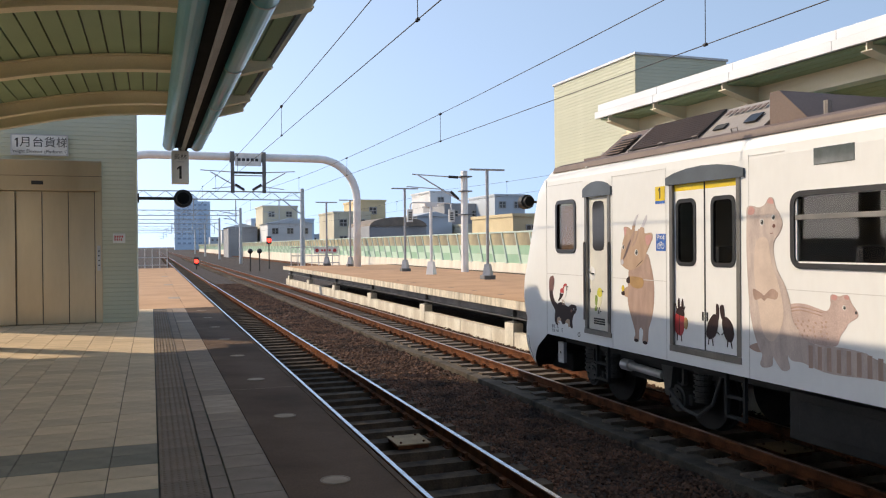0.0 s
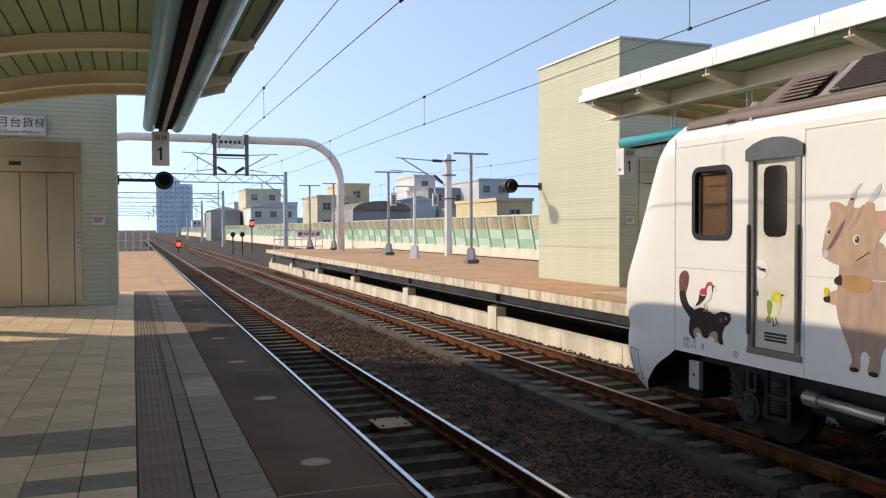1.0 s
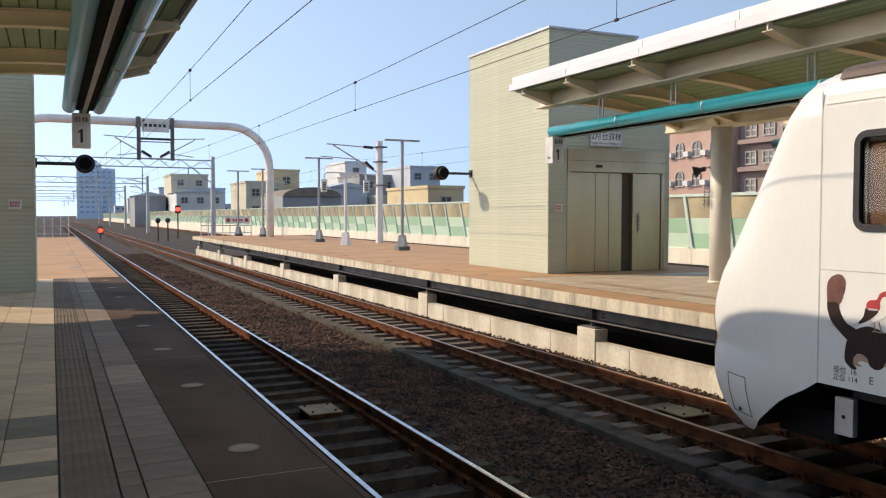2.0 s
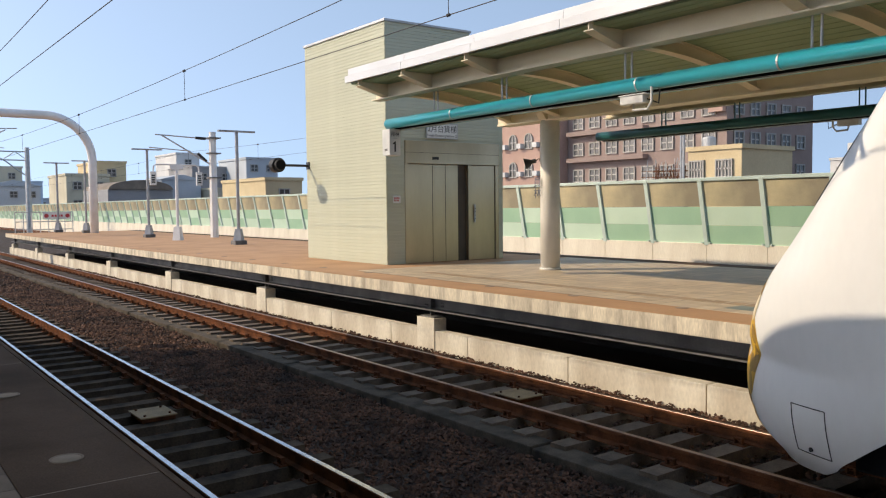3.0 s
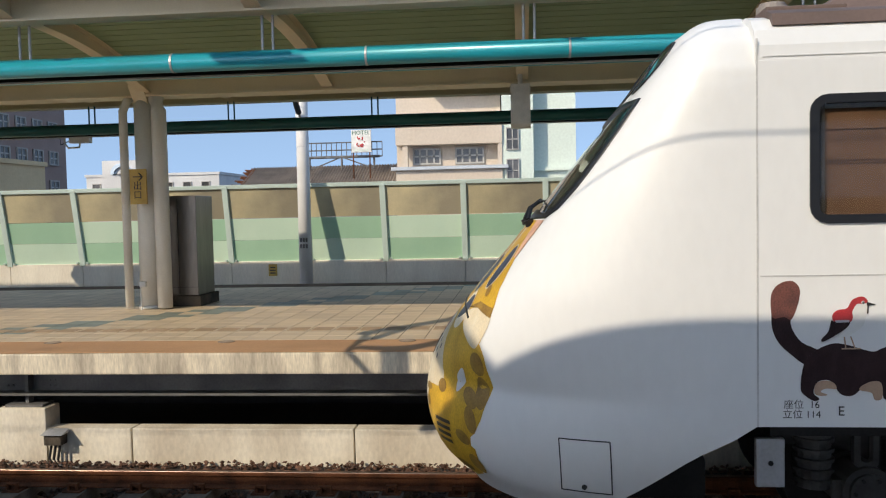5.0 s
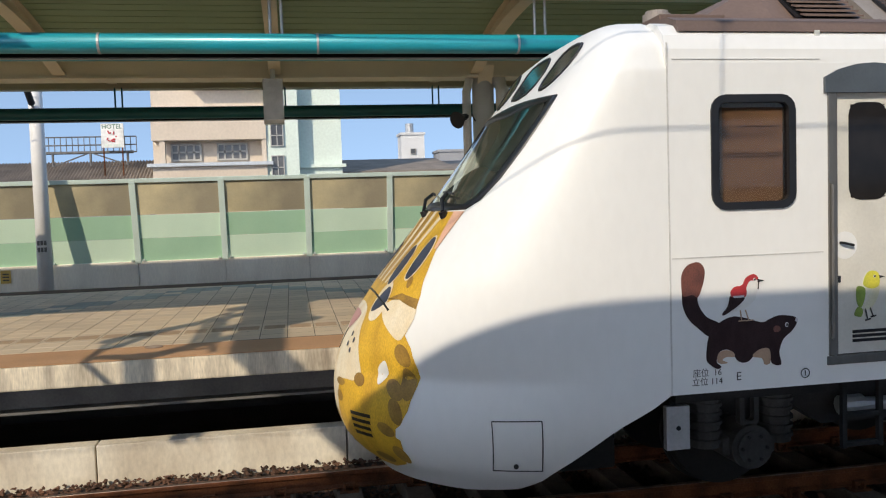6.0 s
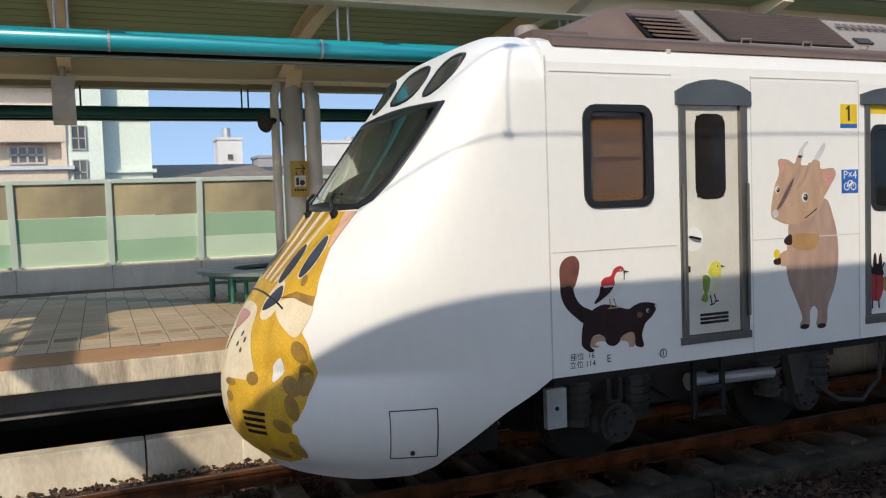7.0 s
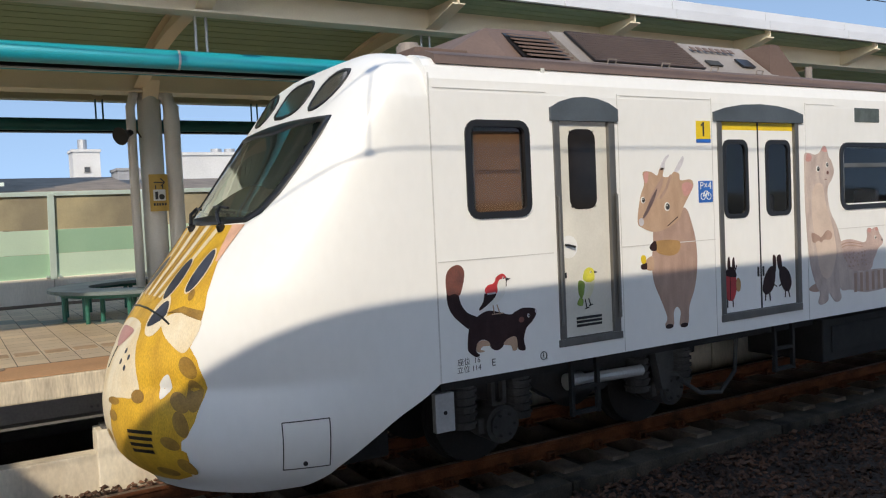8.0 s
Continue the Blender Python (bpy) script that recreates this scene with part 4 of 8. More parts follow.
def ground_signal(x, y, h, lit, label):
    o = thing("track_signal", label, "signal", x, y, -0.4, "track signals")
    b = bmesh.new()
    cyl(b, (0, 0, 0), (0, 0, h), 0.07, 8)
    part("post", b, M["black"], o)
    b = bmesh.new()
    if lit:
        box(b, -0.28, -0.12, h - 0.4, 0.28, 0.12, h + 0.5, 0.03)
        part("head", b, M["black"], o)
        b = bmesh.new()
        cyl(b, (0, -0.16, h + 0.05), (0, -0.12, h + 0.05), 0.24, 16)
        part("lens", b, M["redlamp"], o, "glowing red lens")
    else:
        bmesh.ops.create_uvsphere(b, u_segments=12, v_segments=8, radius=0.28, matrix=Matrix.Translation((0, 0, h)))
        part("head", b, M["black"], o)


ground_signal(4.95, 100, 1.0, True, "low red dwarf signal between the tracks")
ground_signal(13.3, 100, 3.4, True, "red colour-light signal on a post")
ground_signal(10.2, 92, 2.2, False, "black round-headed marker post")
ground_signal(11.2, 92, 2.2, False, "black round-headed marker post")

# ---- town beyond the barrier ----
TOWN = {}
# haze and hazegrey: pale tones with the distance haze mixed into the colour
for key, c, c2 in (("pink", (0.50, 0.335, 0.275), (0.44, 0.29, 0.24)), ("brown", (0.33, 0.245, 0.215), (0.28, 0.205, 0.18)), ("ochre", (0.66, 0.54, 0.33), (0.55, 0.43, 0.26)),
                   ("beige", (0.62, 0.53, 0.43), (0.57, 0.48, 0.385)), ("mint", (0.66, 0.74, 0.66), (0.60, 0.68, 0.61)), ("white", (0.70, 0.70, 0.69), (0.60, 0.60, 0.60)),
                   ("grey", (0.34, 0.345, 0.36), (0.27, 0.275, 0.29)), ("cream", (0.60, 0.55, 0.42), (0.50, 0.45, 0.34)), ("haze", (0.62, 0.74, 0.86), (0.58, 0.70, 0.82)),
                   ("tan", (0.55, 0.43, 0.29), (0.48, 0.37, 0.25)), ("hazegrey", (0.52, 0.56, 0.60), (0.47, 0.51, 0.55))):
    TOWN[key] = mat("town_" + key, c, 0.85, col2=c2, scale=0.25, fine=6, var=0.07, bump=0.05)
TOWN["glass"] = mat("window_glass", (0.09, 0.09, 0.09), 0.15, 0.0, scale=1, fine=8, var=0.2, bump=0, rand=0.4)
TOWN["corr"] = mat("corrugated_roof", (0.25, 0.205, 0.165), 0.8, col2=(0.17, 0.14, 0.115), scale=0.8, fine=20, var=0.15, bump=0.1)
TOWN["frame"] = mat("window_frame_grey", (0.44, 0.42, 0.39), 0.6)
pane_cache = {}


def window(parent, face, a, z, w, h, at, arch=False, bars=0):
    """A window of width w and height h at a along the wall; face 'x' looks to -x, 'y' to -y."""
    key = (face, round(w, 2), round(h, 2), arch, bars)
    if key not in pane_cache:
        top = arc(0, h - w / 2, w / 2, 0, 180, 8) if arch else [(w / 2, h), (-w / 2, h)]
        outer = [(-w / 2, 0), (w / 2, 0)] + top
        ax = 0 if face == "x" else 1
        b1 = bmesh.new()
        prism(b1, outer, ax, -0.06, 0.05)
        b2 = bmesh.new()
        t = min(0.12, w * 0.08)
        inner = [(p[0] * (1 - 2 * t / w), t + p[1] * (1 - 2 * t / h)) for p in outer]
        ring_prism(b2, outer, inner, ax, -0.16, -0.04)
        for k in range(bars):
            c = -w / 2 + w * (k + 1) / (bars + 1)
            if ax == 0:
                box(b2, -0.12, c - t / 2, 0, -0.05, c + t / 2, h)
            else:
                box(b2, c - t / 2, -0.12, 0, c + t / 2, -0.05, h)
        if bars:
            if ax == 0:
                box(b2, -0.12, -w / 2, h * 0.45, -0.05, w / 2, h * 0.45 + t)
            else:
                box(b2, -w / 2, -0.12, h * 0.45, w / 2, -0.05, h * 0.45 + t)
        pane_cache[key] = (mesh_of("window", b1, TOWN["glass"]), mesh_of("frame", b2, TOWN["frame"]))
    g, f = pane_cache[key]
    loc = (at, a, z) if face == "x" else (a, at, z)
    wdw = piece("window", g, parent, *loc)
    piece("frame", f, wdw)


def house(name, label, x, y, w, d, h, key, wins=(), roof=None, base=-8.0):
    """A building whose nearest wall to the tracks is at x, from y to y + w."""
    o = thing(name, label, "building", 0, 0, 0)
    b = bmesh.new()
    box(b, x, y, base, x + d, y + w, h)
    part("wall", b, TOWN[key], o)
    b = bmesh.new()
    if roof == "gable":
        prism(b, [(y - 0.4, h), (y + w / 2, h + w * 0.16), (y + w + 0.4, h)], 0, x - 0.5, x + d + 0.5)
        part("roof", b, TOWN["corr"], o)
    elif roof == "slope":
        prism(b, [(x - 0.6, h - 0.1), (x - 0.6, h + 0.15), (x + d, h + 1.5), (x + d, h - 0.1)], 1, y - 0.4, y + w + 0.4)
        part("roof", b, TOWN["corr"], o)
    else:
        box(b, x - 0.15, y - 0.15, h, x + d + 0.15, y + w + 0.15, h + 0.35)
        part("roof", b, TOWN[key], o)
    for face, a, z, ww, hh, arch, bars in wins:
        window(o, face, a, z, ww, hh, (x if face == "x" else y), arch, bars)
    return o


# pink and brown apartment block
wins = [("x", 65.2 + 2.6 * i, 2.4 + 3.1 * k, 1.3, 1.75, True, 1) for i in range(4) for k in range(4)]
house("apartment_block", "pink tiled apartment block with arched windows", 62, 63.4, 12, 14, 17, "pink", wins)
wins = [("x", 45.6 + 2.3 * i, 2.0 + 2.75 * k, 1.5, 1.35, False, 1) for i in range(8) for k in range(5)]
for i in range(4):
    for k in range(4):
        b = bmesh.new()
        box(b, 61.45, 66.05 + 2.6 * i, 2.5 + 3.1 * k, 62, 66.75 + 2.6 * i, 3.05 + 3.1 * k, 0.03)
        tagged(part("air_conditioner", b, TOWN["white"]), "small white air conditioner box on the pink block", "air conditioner", "air conditioners")
wins += [("y", 65.2 + 2.5 * i, 2.0 + 2.75 * k, 1.5, 1.35, False, 1) for i in range(5) for k in range(5)]
apt = house("apartment_block", "brown apartment block in shade with rows of windows", 63.5, 43.8, 19.5, 14, 16.5, "brown", wins)
for k in range(4):
    b = bmesh.new()
    box(b, 62.7, 52.5, 1.3 + 2.75 * k, 63.5, 62.8, 1.75 + 2.75 * k, 0.03)
    part("balcony", b, TOWN["brown"], apt)
b = bmesh.new()
box(b, 63.0, 43.9, 10.5, 66, 45.4, 19.5)
part("stair_tower", b, TOWN["pink"], apt)

# trellis of poles on a flat roof
o = thing("roof_trellis", "tangle of thin wooden trellis poles on a flat roof", "trellis", 56, 0, 0)
ra = random.Random(5)
for k in range(26):
    b = bmesh.new()
    y = 42.4 + 4.6 * k / 25 + ra.uniform(-0.1, 0.1)
    x = ra.uniform(0, 2)
    cyl(b, (x, y, 3.2), (x + ra.uniform(-0.2, 0.2), y + ra.uniform(-0.5, 0.5), ra.uniform(4.9, 5.9)), 0.03, 5)
    part("pole", b, M["rust"], o)
for z in (4.6, 5.1):
    for x in (0.2, 1.7):
        b = bmesh.new()
        cyl(b, (x, 42.2, z), (x, 47.2, z + 0.1), 0.03, 5)
        part("rail", b, M["rust"], o)
b = bmesh.new()
box(b, -0.6, 42.2, -4, 3, 47.4, 3.25, 0.03)
part("roof_slab", b, TOWN["grey"], o)

# ochre house with a water tank
hy = house("rooftop_house", "ochre rendered house with barred windows and rust streaks", 56, 37.3, 4.9, 7, 6.6, "ochre",
           [("x", 38.8, 4.4, 1.55, 1.45, False, 4), ("x", 41.35, 4.4, 1.45, 1.45, False, 4)])
o = thing("water_tank", "round stainless water tank on a roof", "water tank", 57.5, 41.3, 6.95)
b = bmesh.new()
cyl(b, (0, 0, 0), (0, 0, 0.7), 0.55, 16)
bmesh.ops.create_uvsphere(b, u_segments=16, v_segments=8, radius=0.55, matrix=Matrix.Translation((0, 0, 0.7)) @ Matrix.Diagonal((1, 1, 0.4, 1)))
part("tank", b, M["galv"], o)
for y in (42.5, 42.75):
    o = thing("roof_pipe", "upright grey vent pipe beside the ochre house", "pipe", 55.8, y, 0)
    b = bmesh.new()
    cyl(b, (0, 0, 0), (0, 0, 8.3), 0.1, 8)
    part("pipe", b, M["galv"], o)
house("low_house", "low grey flat-roofed house behind the barrier", 56.6, 43.0, 5.2, 6, 3.65, "grey")
o = thing("scaffolding", "rusty bar scaffolding on a rooftop", "scaffolding", 58, 0, 4.0)
b = bmesh.new()
rs = random.Random(5)
for i in range(22):
    y = 43.2 + 4.6 * i / 21
    cyl(b, (rs.uniform(-0.6, 0.6), y, 0), (rs.uniform(-0.6, 0.6), y + rs.uniform(-0.1, 0.1), rs.uniform(1.2, 2.4)), 0.025, 5)
for z in (0.5, 1.0, 1.4):
    cyl(b, (0, 43.2, z), (0, 47.8, z + rs.uniform(-0.1, 0.1)), 0.03, 5)
part("bars", b, M["galv"], o)

# white building with an arch, far back
ob_ = house("far_building", "white building with a blue arched gable far behind", 110, 40.6, 19, 12, 8.1, "white",
            [("x", 42.5 + 2.6 * i, 6.2, 1.2, 1.0, False, 0) for i in range(7)])
b = bmesh.new()
box(b, 109.5, 52.0, 0, 113, 57, 10.3)
part("tower", b, TOWN["white"], ob_)
b = bmesh.new()
ring_prism(b, arc(54.2, 8.4, 1.5, 0, 180, 10), arc(54.2, 8.4, 1.0, 0, 180, 10), 0, 109.2, 109.5)
part("arch", b, TOWN["haze"], ob_)
o = thing("antenna", "thin lattice radio antenna on a far roof", "antenna", 112, 51.3, 8)
b = bmesh.new()
cyl(b, (0, 0, 0), (0, 0, 6.5), 0.12, 5, 0.03)
part("mast", b, M["galv"], o)

# corrugated roof with a rooftop frame and a sign
o = thing("tin_roof_house", "low house with a weathered corrugated roof", "building", 0, 0, 0)
b = bmesh.new()
box(b, 58.2, 7.5, -8, 66, 19.5, 4.2)
part("wall", b, TOWN["grey"], o)
b = bmesh.new()
N = 60
eave, ridge = [], []
for k in range(4 * N + 1):
    ya, lift_ = 7.2 + 12.6 * k / (4 * N), 0.06 * math.cos(k * math.pi / 2)
    eave.append([b.verts.new((57.6, ya, z + lift_)) for z in (4.10, 4.0)])
    ridge.append([b.verts.new((62.0, ya, z + lift_)) for z in (6.0, 5.9)])
for (e0, e1), (f0, f1), (r0, r1), (t0, t1) in zip(eave, eave[1:], ridge, ridge[1:]):
    b.faces.new((e0, f0, t0, r0))
    b.faces.new((e1, f1, t1, r1))
    b.faces.new((e0, f0, f1, e1))
    b.faces.new((r0, t0, t1, r1))
part("roof", b, TOWN["corr"], o, "weathered corrugated sheets")
b = bmesh.new()
rs = random.Random(9)
for k in range(16):
    cyl(b, (58 + 0.25 * k, 19.6, 4.2 + 0.11 * k), (58 + 0.25 * k, 19.9 + rs.uniform(0, 0.7), 4.25 + 0.11 * k), 0.06, 5)
part("rafter_end", b, M["rust"], o)
o = thing("roof_terrace", "dark steel frame with a railing on a roof", "steel frame", 60.0, 0, 5.6)
b = bmesh.new()
for k in range(17):
    y = 9.6 + 6.0 * k / 16
    cyl(b, (0, y, 0.9), (0, y, 1.95), 0.03, 5)
for z in (0.9, 1.4, 1.95):
    cyl(b, (0, 9.6, z), (0, 15.6, z), 0.05, 5)
part("railing", b, M["darksteel"], o)
b = bmesh.new()
cyl(b, (0, 9.8, 0.9), (0, 15.4, 0.9), 0.1, 6)
for y in (10.2, 12.6, 15.0):
    cyl(b, (0, y, 0), (0, y, 0.9), 0.08, 6)
cyl(b, (0, 10.2, 0), (0, 12.6, 0.9), 0.05, 5)
cyl(b, (0, 15.0, 0), (0, 12.6, 0.9), 0.05, 5)
part("support_frame", b, M["darksteel"], o)
o = thing("roof_sign", "white rooftop sign with green and red writing", "sign", 59.3, 11.0, 6.75)
b = bmesh.new()
box(b, 0, -0.72, 0, 0.15, 0.72, 1.62, 0.02)
part("board", b, M["signwhite"], o)
for y in (-0.6, 0.6):
    b = bmesh.new()
    cyl(b, (0.08, y, -2.1), (0.08, y, 0.1), 0.05, 6)
    part("sign_leg", b, M["rust"], o)
lettering("sign_word", "HOTEL", 0.42, facing_x(-0.01, 0, 1.40), mat("green_lettering", (0.03, 0.16, 0.10), 0.5), o)
b = bmesh.new()
rs = random.Random(3)
for k in range(9):
    yy, zz = rs.uniform(-0.4, 0.4), rs.uniform(0.4, 1.0)
    cyl(b, (-0.02, yy, zz), (-0.02, yy + rs.uniform(-0.25, 0.25), zz + rs.uniform(-0.25, 0.25)), 0.045, 5)
part("red_strokes", b, M["redink"], o)
b = bmesh.new()
for k in range(4):
    box(b, -0.02, -0.5 + 0.27 * k, 0.08, 0, -0.32 + 0.27 * k, 0.24)
part("green_bars", b, TOWN["mint"], o)

# beige building with a recessed balcony, and its mint neighbour
o = thing("beige_building", "beige multi-storey building with a recessed balcony row", "building", 0, 0, 0)
b = bmesh.new()
box(b, 57.2, 0.9, -8, 66, 8.1, 24)
part("wall", b, TOWN["beige"], o)
for nm, q in (("parapet", (56, 0.8, 6.9, 57.3, 8.0, 8.75)), ("parapet", (56, 0.8, 10.4, 57.3, 5.6, 13)), ("parapet", (56, 0.8, 4.2, 57.3, 8.0, 5.25)),
              ("pillar", (56.1, 7.2, 5.2, 56.5, 7.55, 7.0)), ("pillar", (56.1, 0.8, 5.2, 56.5, 1.1, 7.0))):
    b = bmesh.new()
    box(b, *q)
    part(nm, b, TOWN["beige"], o)
b = bmesh.new()
box(b, 55.7, 0.4, 5.2, 57.3, 8.3, 5.42)
box(b, 55.8, 0.6, 8.72, 57.3, 8.3, 8.9)
part("ledge", b, TOWN["hazegrey"], o)
for a, w in ((3.05, 2.0), (6.0, 1.95)):
    window(o, "x", a, 5.6, w, 1.15, 57.2, False, 3)
o = thing("mint_building", "pale mint rendered building with small windows", "building", 0, 0, 0)
b = bmesh.new()
box(b, 57.5, -4.2, -8, 66, -1.3, 24)
box(b, 56.2, -1.3, -8, 66, 0.8, 24)
part("wall", b, TOWN["mint"], o)
b = bmesh.new()
for z in (5.0, 8.5):
    box(b, 57.2, -4.45, z, 57.6, -1.3, z + 0.22)
part("ledge", b, TOWN["mint"], o)
for z in (4.3, 6.4):
    window(o, "x", 0.1, z, 0.85, 1.5, 56.2, False, 1)

# low roofs and far white tower towards the end of the pan
house("low_house", "low tan house with a ribbed tin roof", 60, -12.3, 7.6, 9, 4.6, "tan", (), "slope")
house("low_house", "low tan house with a ribbed tin roof", 64, -30, 16, 12, 4.7, "tan", (), "slope")
house("far_building", "small white tower block with a roof tank", 120, -20.2, 3.4, 4, 12.3, "white", [("x", -18.5, 9.5, 0.8, 0.8, False, 0)])
o = thing("water_tank", "round stainless water tank on a roof", "water tank", 121, -18.2, 12.7)
b = bmesh.new()
cyl(b, (0, 0, 0), (0, 0, 1.3), 0.6, 12)
part("tank", b, M["galv"], o)
house("far_building", "far grey rooftop block", 118, -27.5, 5.5, 5, 9.6, "grey")
house("far_building", "far white rooftop block", 95, -33.5, 9, 5, 9.8, "white")
for y in (-29.0, -30.6):
    o = thing("water_tank", "round stainless water tank on a roof", "water tank", 96, y, 8.2, "roof tanks")
    b = bmesh.new()
    cyl(b, (0, 0, 0), (0, 0, 2.4), 0.65, 12)
    part("tank", b, M["galv"], o)

# along the line ahead: sizes at their distance
def ahead(name, label, y, x0, x1, h, key, roof=None, wins=0):
    o = thing(name, label, "building", 0, 0, 0)
    b = bmesh.new()
    box(b, x0, y, -8, x1, y + 14, h)
    part("wall", b, TOWN[key], o)
    b = bmesh.new()
    if roof == "barrel":
        r = (x1 - x0) / 2
        prism(b, [((x0 + x1) / 2 + r * math.cos(radians(a)), h + 0.3 * r * math.sin(radians(a))) for a in range(0, 181, 15)], 1, y - 0.3, y + 14)
        part("roof", b, TOWN["corr"], o)
    elif roof == "gable":
        prism(b, [(x0 - 0.4, h), ((x0 + x1) / 2, h + (x1 - x0) * 0.13), (x1 + 0.4, h)], 1, y - 0.3, y + 14)
        part("roof", b, TOWN["hazegrey"], o)
    else:
        box(b, x0 - 0.15, y - 0.15, h, x1 + 0.15, y + 14.2, h + 0.4)
        part("roof", b, TOWN[key], o)
    n = max(1, int((x1 - x0) / 3.2))
    for k in range(wins):
        for i in range(n):
            window(o, "y", x0 + (x1 - x0) * (i + 0.5) / n, h - 2.4 - 3.1 * k, 1.5, 1.4, y, False, 1)
    return o


# air haze is put into the pale blue of the tower's walls and panes
HAZEGLASS = mat("hazed_glass", (0.36, 0.48, 0.62), 0.4, scale=1, fine=8, var=0.1, bump=0)
tower = thing("tower_block", "hazy blue high-rise tower in the distance", "building", 0, 0, 0)
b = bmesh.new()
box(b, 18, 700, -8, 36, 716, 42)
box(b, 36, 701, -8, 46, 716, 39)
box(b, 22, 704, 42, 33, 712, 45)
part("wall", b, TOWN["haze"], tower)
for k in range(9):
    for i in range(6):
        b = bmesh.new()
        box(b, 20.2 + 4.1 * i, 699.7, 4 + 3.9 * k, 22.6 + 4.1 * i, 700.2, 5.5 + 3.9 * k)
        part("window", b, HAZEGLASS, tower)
ahead("townhouse", "cream house with a stepped top", 200, 25.2, 33.5, 11.6, "cream", None, 1)
ahead("townhouse", "grey and white workshop with wide windows", 190, 25.0, 35.2, 7.4, "white", "gable", 1)
ahead("warehouse", "dark grey warehouse with a pitched roof", 205, 17.6, 24.5, 6.9, "grey", "gable", 0)
ahead("townhouse", "yellow rendered townhouse with windows", 150, 31.8, 38.8, 8.2, "cream", None, 2)
ahead("townhouse", "yellow rendered townhouse with windows", 153, 37.5, 42.5, 10.6, "ochre", None, 2)
ahead("warehouse", "dark shed with a barrel roof", 120, 30.8, 39.8, 5.2, "grey", "barrel", 0)
ahead("warehouse", "pale blue-grey metal shed", 135, 43.0, 49.5, 7.2, "hazegrey", "gable", 0)
ahead("townhouse", "grey block with rooftop frames", 160, 57.0, 66.0, 10.4, "grey", None, 2)
ahead("townhouse", "white stepped block behind", 175, 59.0, 64.0, 14.0, "white", None, 1)
ahead("townhouse", "pale tower house with tanks on the roof", 150, 64.0, 70.5, 11.8, "hazegrey", None, 2)
ahead("townhouse", "low cream shopfront row", 130, 50.0, 60.5, 5.4, "cream", None, 1)
ahead("townhouse", "ochre low block with a dark parapet", 95, 43.0, 48.0, 5.8, "ochre", None, 1)
# far houses: the haze and hazegrey walls carry their haze in the paint
for k in range(9):
    rs = random.Random(30 + k)
    y = 240 + 60 * k
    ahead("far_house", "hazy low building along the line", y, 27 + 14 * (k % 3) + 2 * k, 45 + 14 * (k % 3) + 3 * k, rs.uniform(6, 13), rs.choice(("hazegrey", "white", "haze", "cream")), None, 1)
for k in range(5):
    rs = random.Random(60 + k)
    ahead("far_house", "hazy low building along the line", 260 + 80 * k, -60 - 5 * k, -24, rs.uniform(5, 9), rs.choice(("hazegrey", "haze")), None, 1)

# ---- train ----
M["livery"] = mat("white_train_paint", (0.78, 0.785, 0.775), 0.40, col2=(0.73, 0.735, 0.725), scale=0.5, fine=14, var=0.018, bump=0.02, coat=0.08, stretch=(1, 1, 0.5), dist=0.002)
M["roofbrown"] = mat("brown_roof_paint", (0.155, 0.105, 0.085), 0.6, col2=(0.115, 0.08, 0.067), scale=1.2, fine=40, var=0.1, bump=0.08)
M["acgrey"] = mat("grey_cooler_panel", (0.33, 0.295, 0.27), 0.6, 0.1, col2=(0.25, 0.22, 0.20), scale=2, fine=50, var=0.08)
M["doorgrey"] = mat("blue_grey_door_surround", (0.105, 0.125, 0.145), 0.4, 0.3, scale=2, fine=60, var=0.06)
M["alu"] = mat("satin_aluminium", (0.22, 0.21, 0.195), 0.38, 0.7, col2=(0.15, 0.145, 0.135), scale=3, fine=40, var=0.08, stretch=(1, 1, 0.2))
M["seal"] = mat("black_window_seal", (0.012, 0.012, 0.014), 0.35, scale=3, fine=60, var=0.1)
M["pane"] = glassy("tinted_window_glass", (0.42, 0.40, 0.38), 0.02)
M["screen"] = glassy("green_tinted_windscreen", (0.45, 0.58, 0.55), 0.02)
M["blind"] = mat("brown_roller_blind", (0.20, 0.12, 0.072), 0.8, scale=1.5, fine=30, var=0.08)
M["inside"] = mat("grey_train_interior", (0.09, 0.09, 0.085), 0.7, scale=1, fine=30, var=0.1)
M["seat"] = mat("dark_blue_seat", (0.03, 0.04, 0.07), 0.8, scale=2, fine=60, var=0.15)
M["under"] = mat("grimy_underframe", (0.016, 0.0155, 0.015), 0.8, 0.1, col2=(0.009, 0.009, 0.009), scale=3, fine=40, var=0.25, bump=0.2)
M["undergrey"] = mat("dusty_grey_equipment", (0.05, 0.05, 0.049), 0.75, 0.1, col2=(0.025, 0.025, 0.025), scale=3, fine=40, var=0.2, bump=0.15)
M["facey"] = mat("yellow_painted_fur", (0.66, 0.40, 0.035), 0.42, col2=(0.52, 0.30, 0.03), scale=3.5, fine=60, var=0.22, bump=0.02, stretch=(2.5, 1, 0.8))
M["facew"] = mat("cream_painted_fur", (0.74, 0.66, 0.50), 0.42, col2=(0.68, 0.55, 0.34), scale=3, fine=60, var=0.12, bump=0.02, stretch=(2.5, 1, 0.8))
M["facep"] = mat("peach_painted_fur", (0.70, 0.42, 0.29), 0.42, col2=(0.66, 0.36, 0.24), scale=4, fine=60, var=0.1, bump=0.02)
GOLDFUR = mat("golden_painted_stripe", (0.46, 0.27, 0.045), 0.42, col2=(0.34, 0.19, 0.035), scale=5, fine=70, var=0.2, bump=0.02, stretch=(2.5, 1, 0.8))
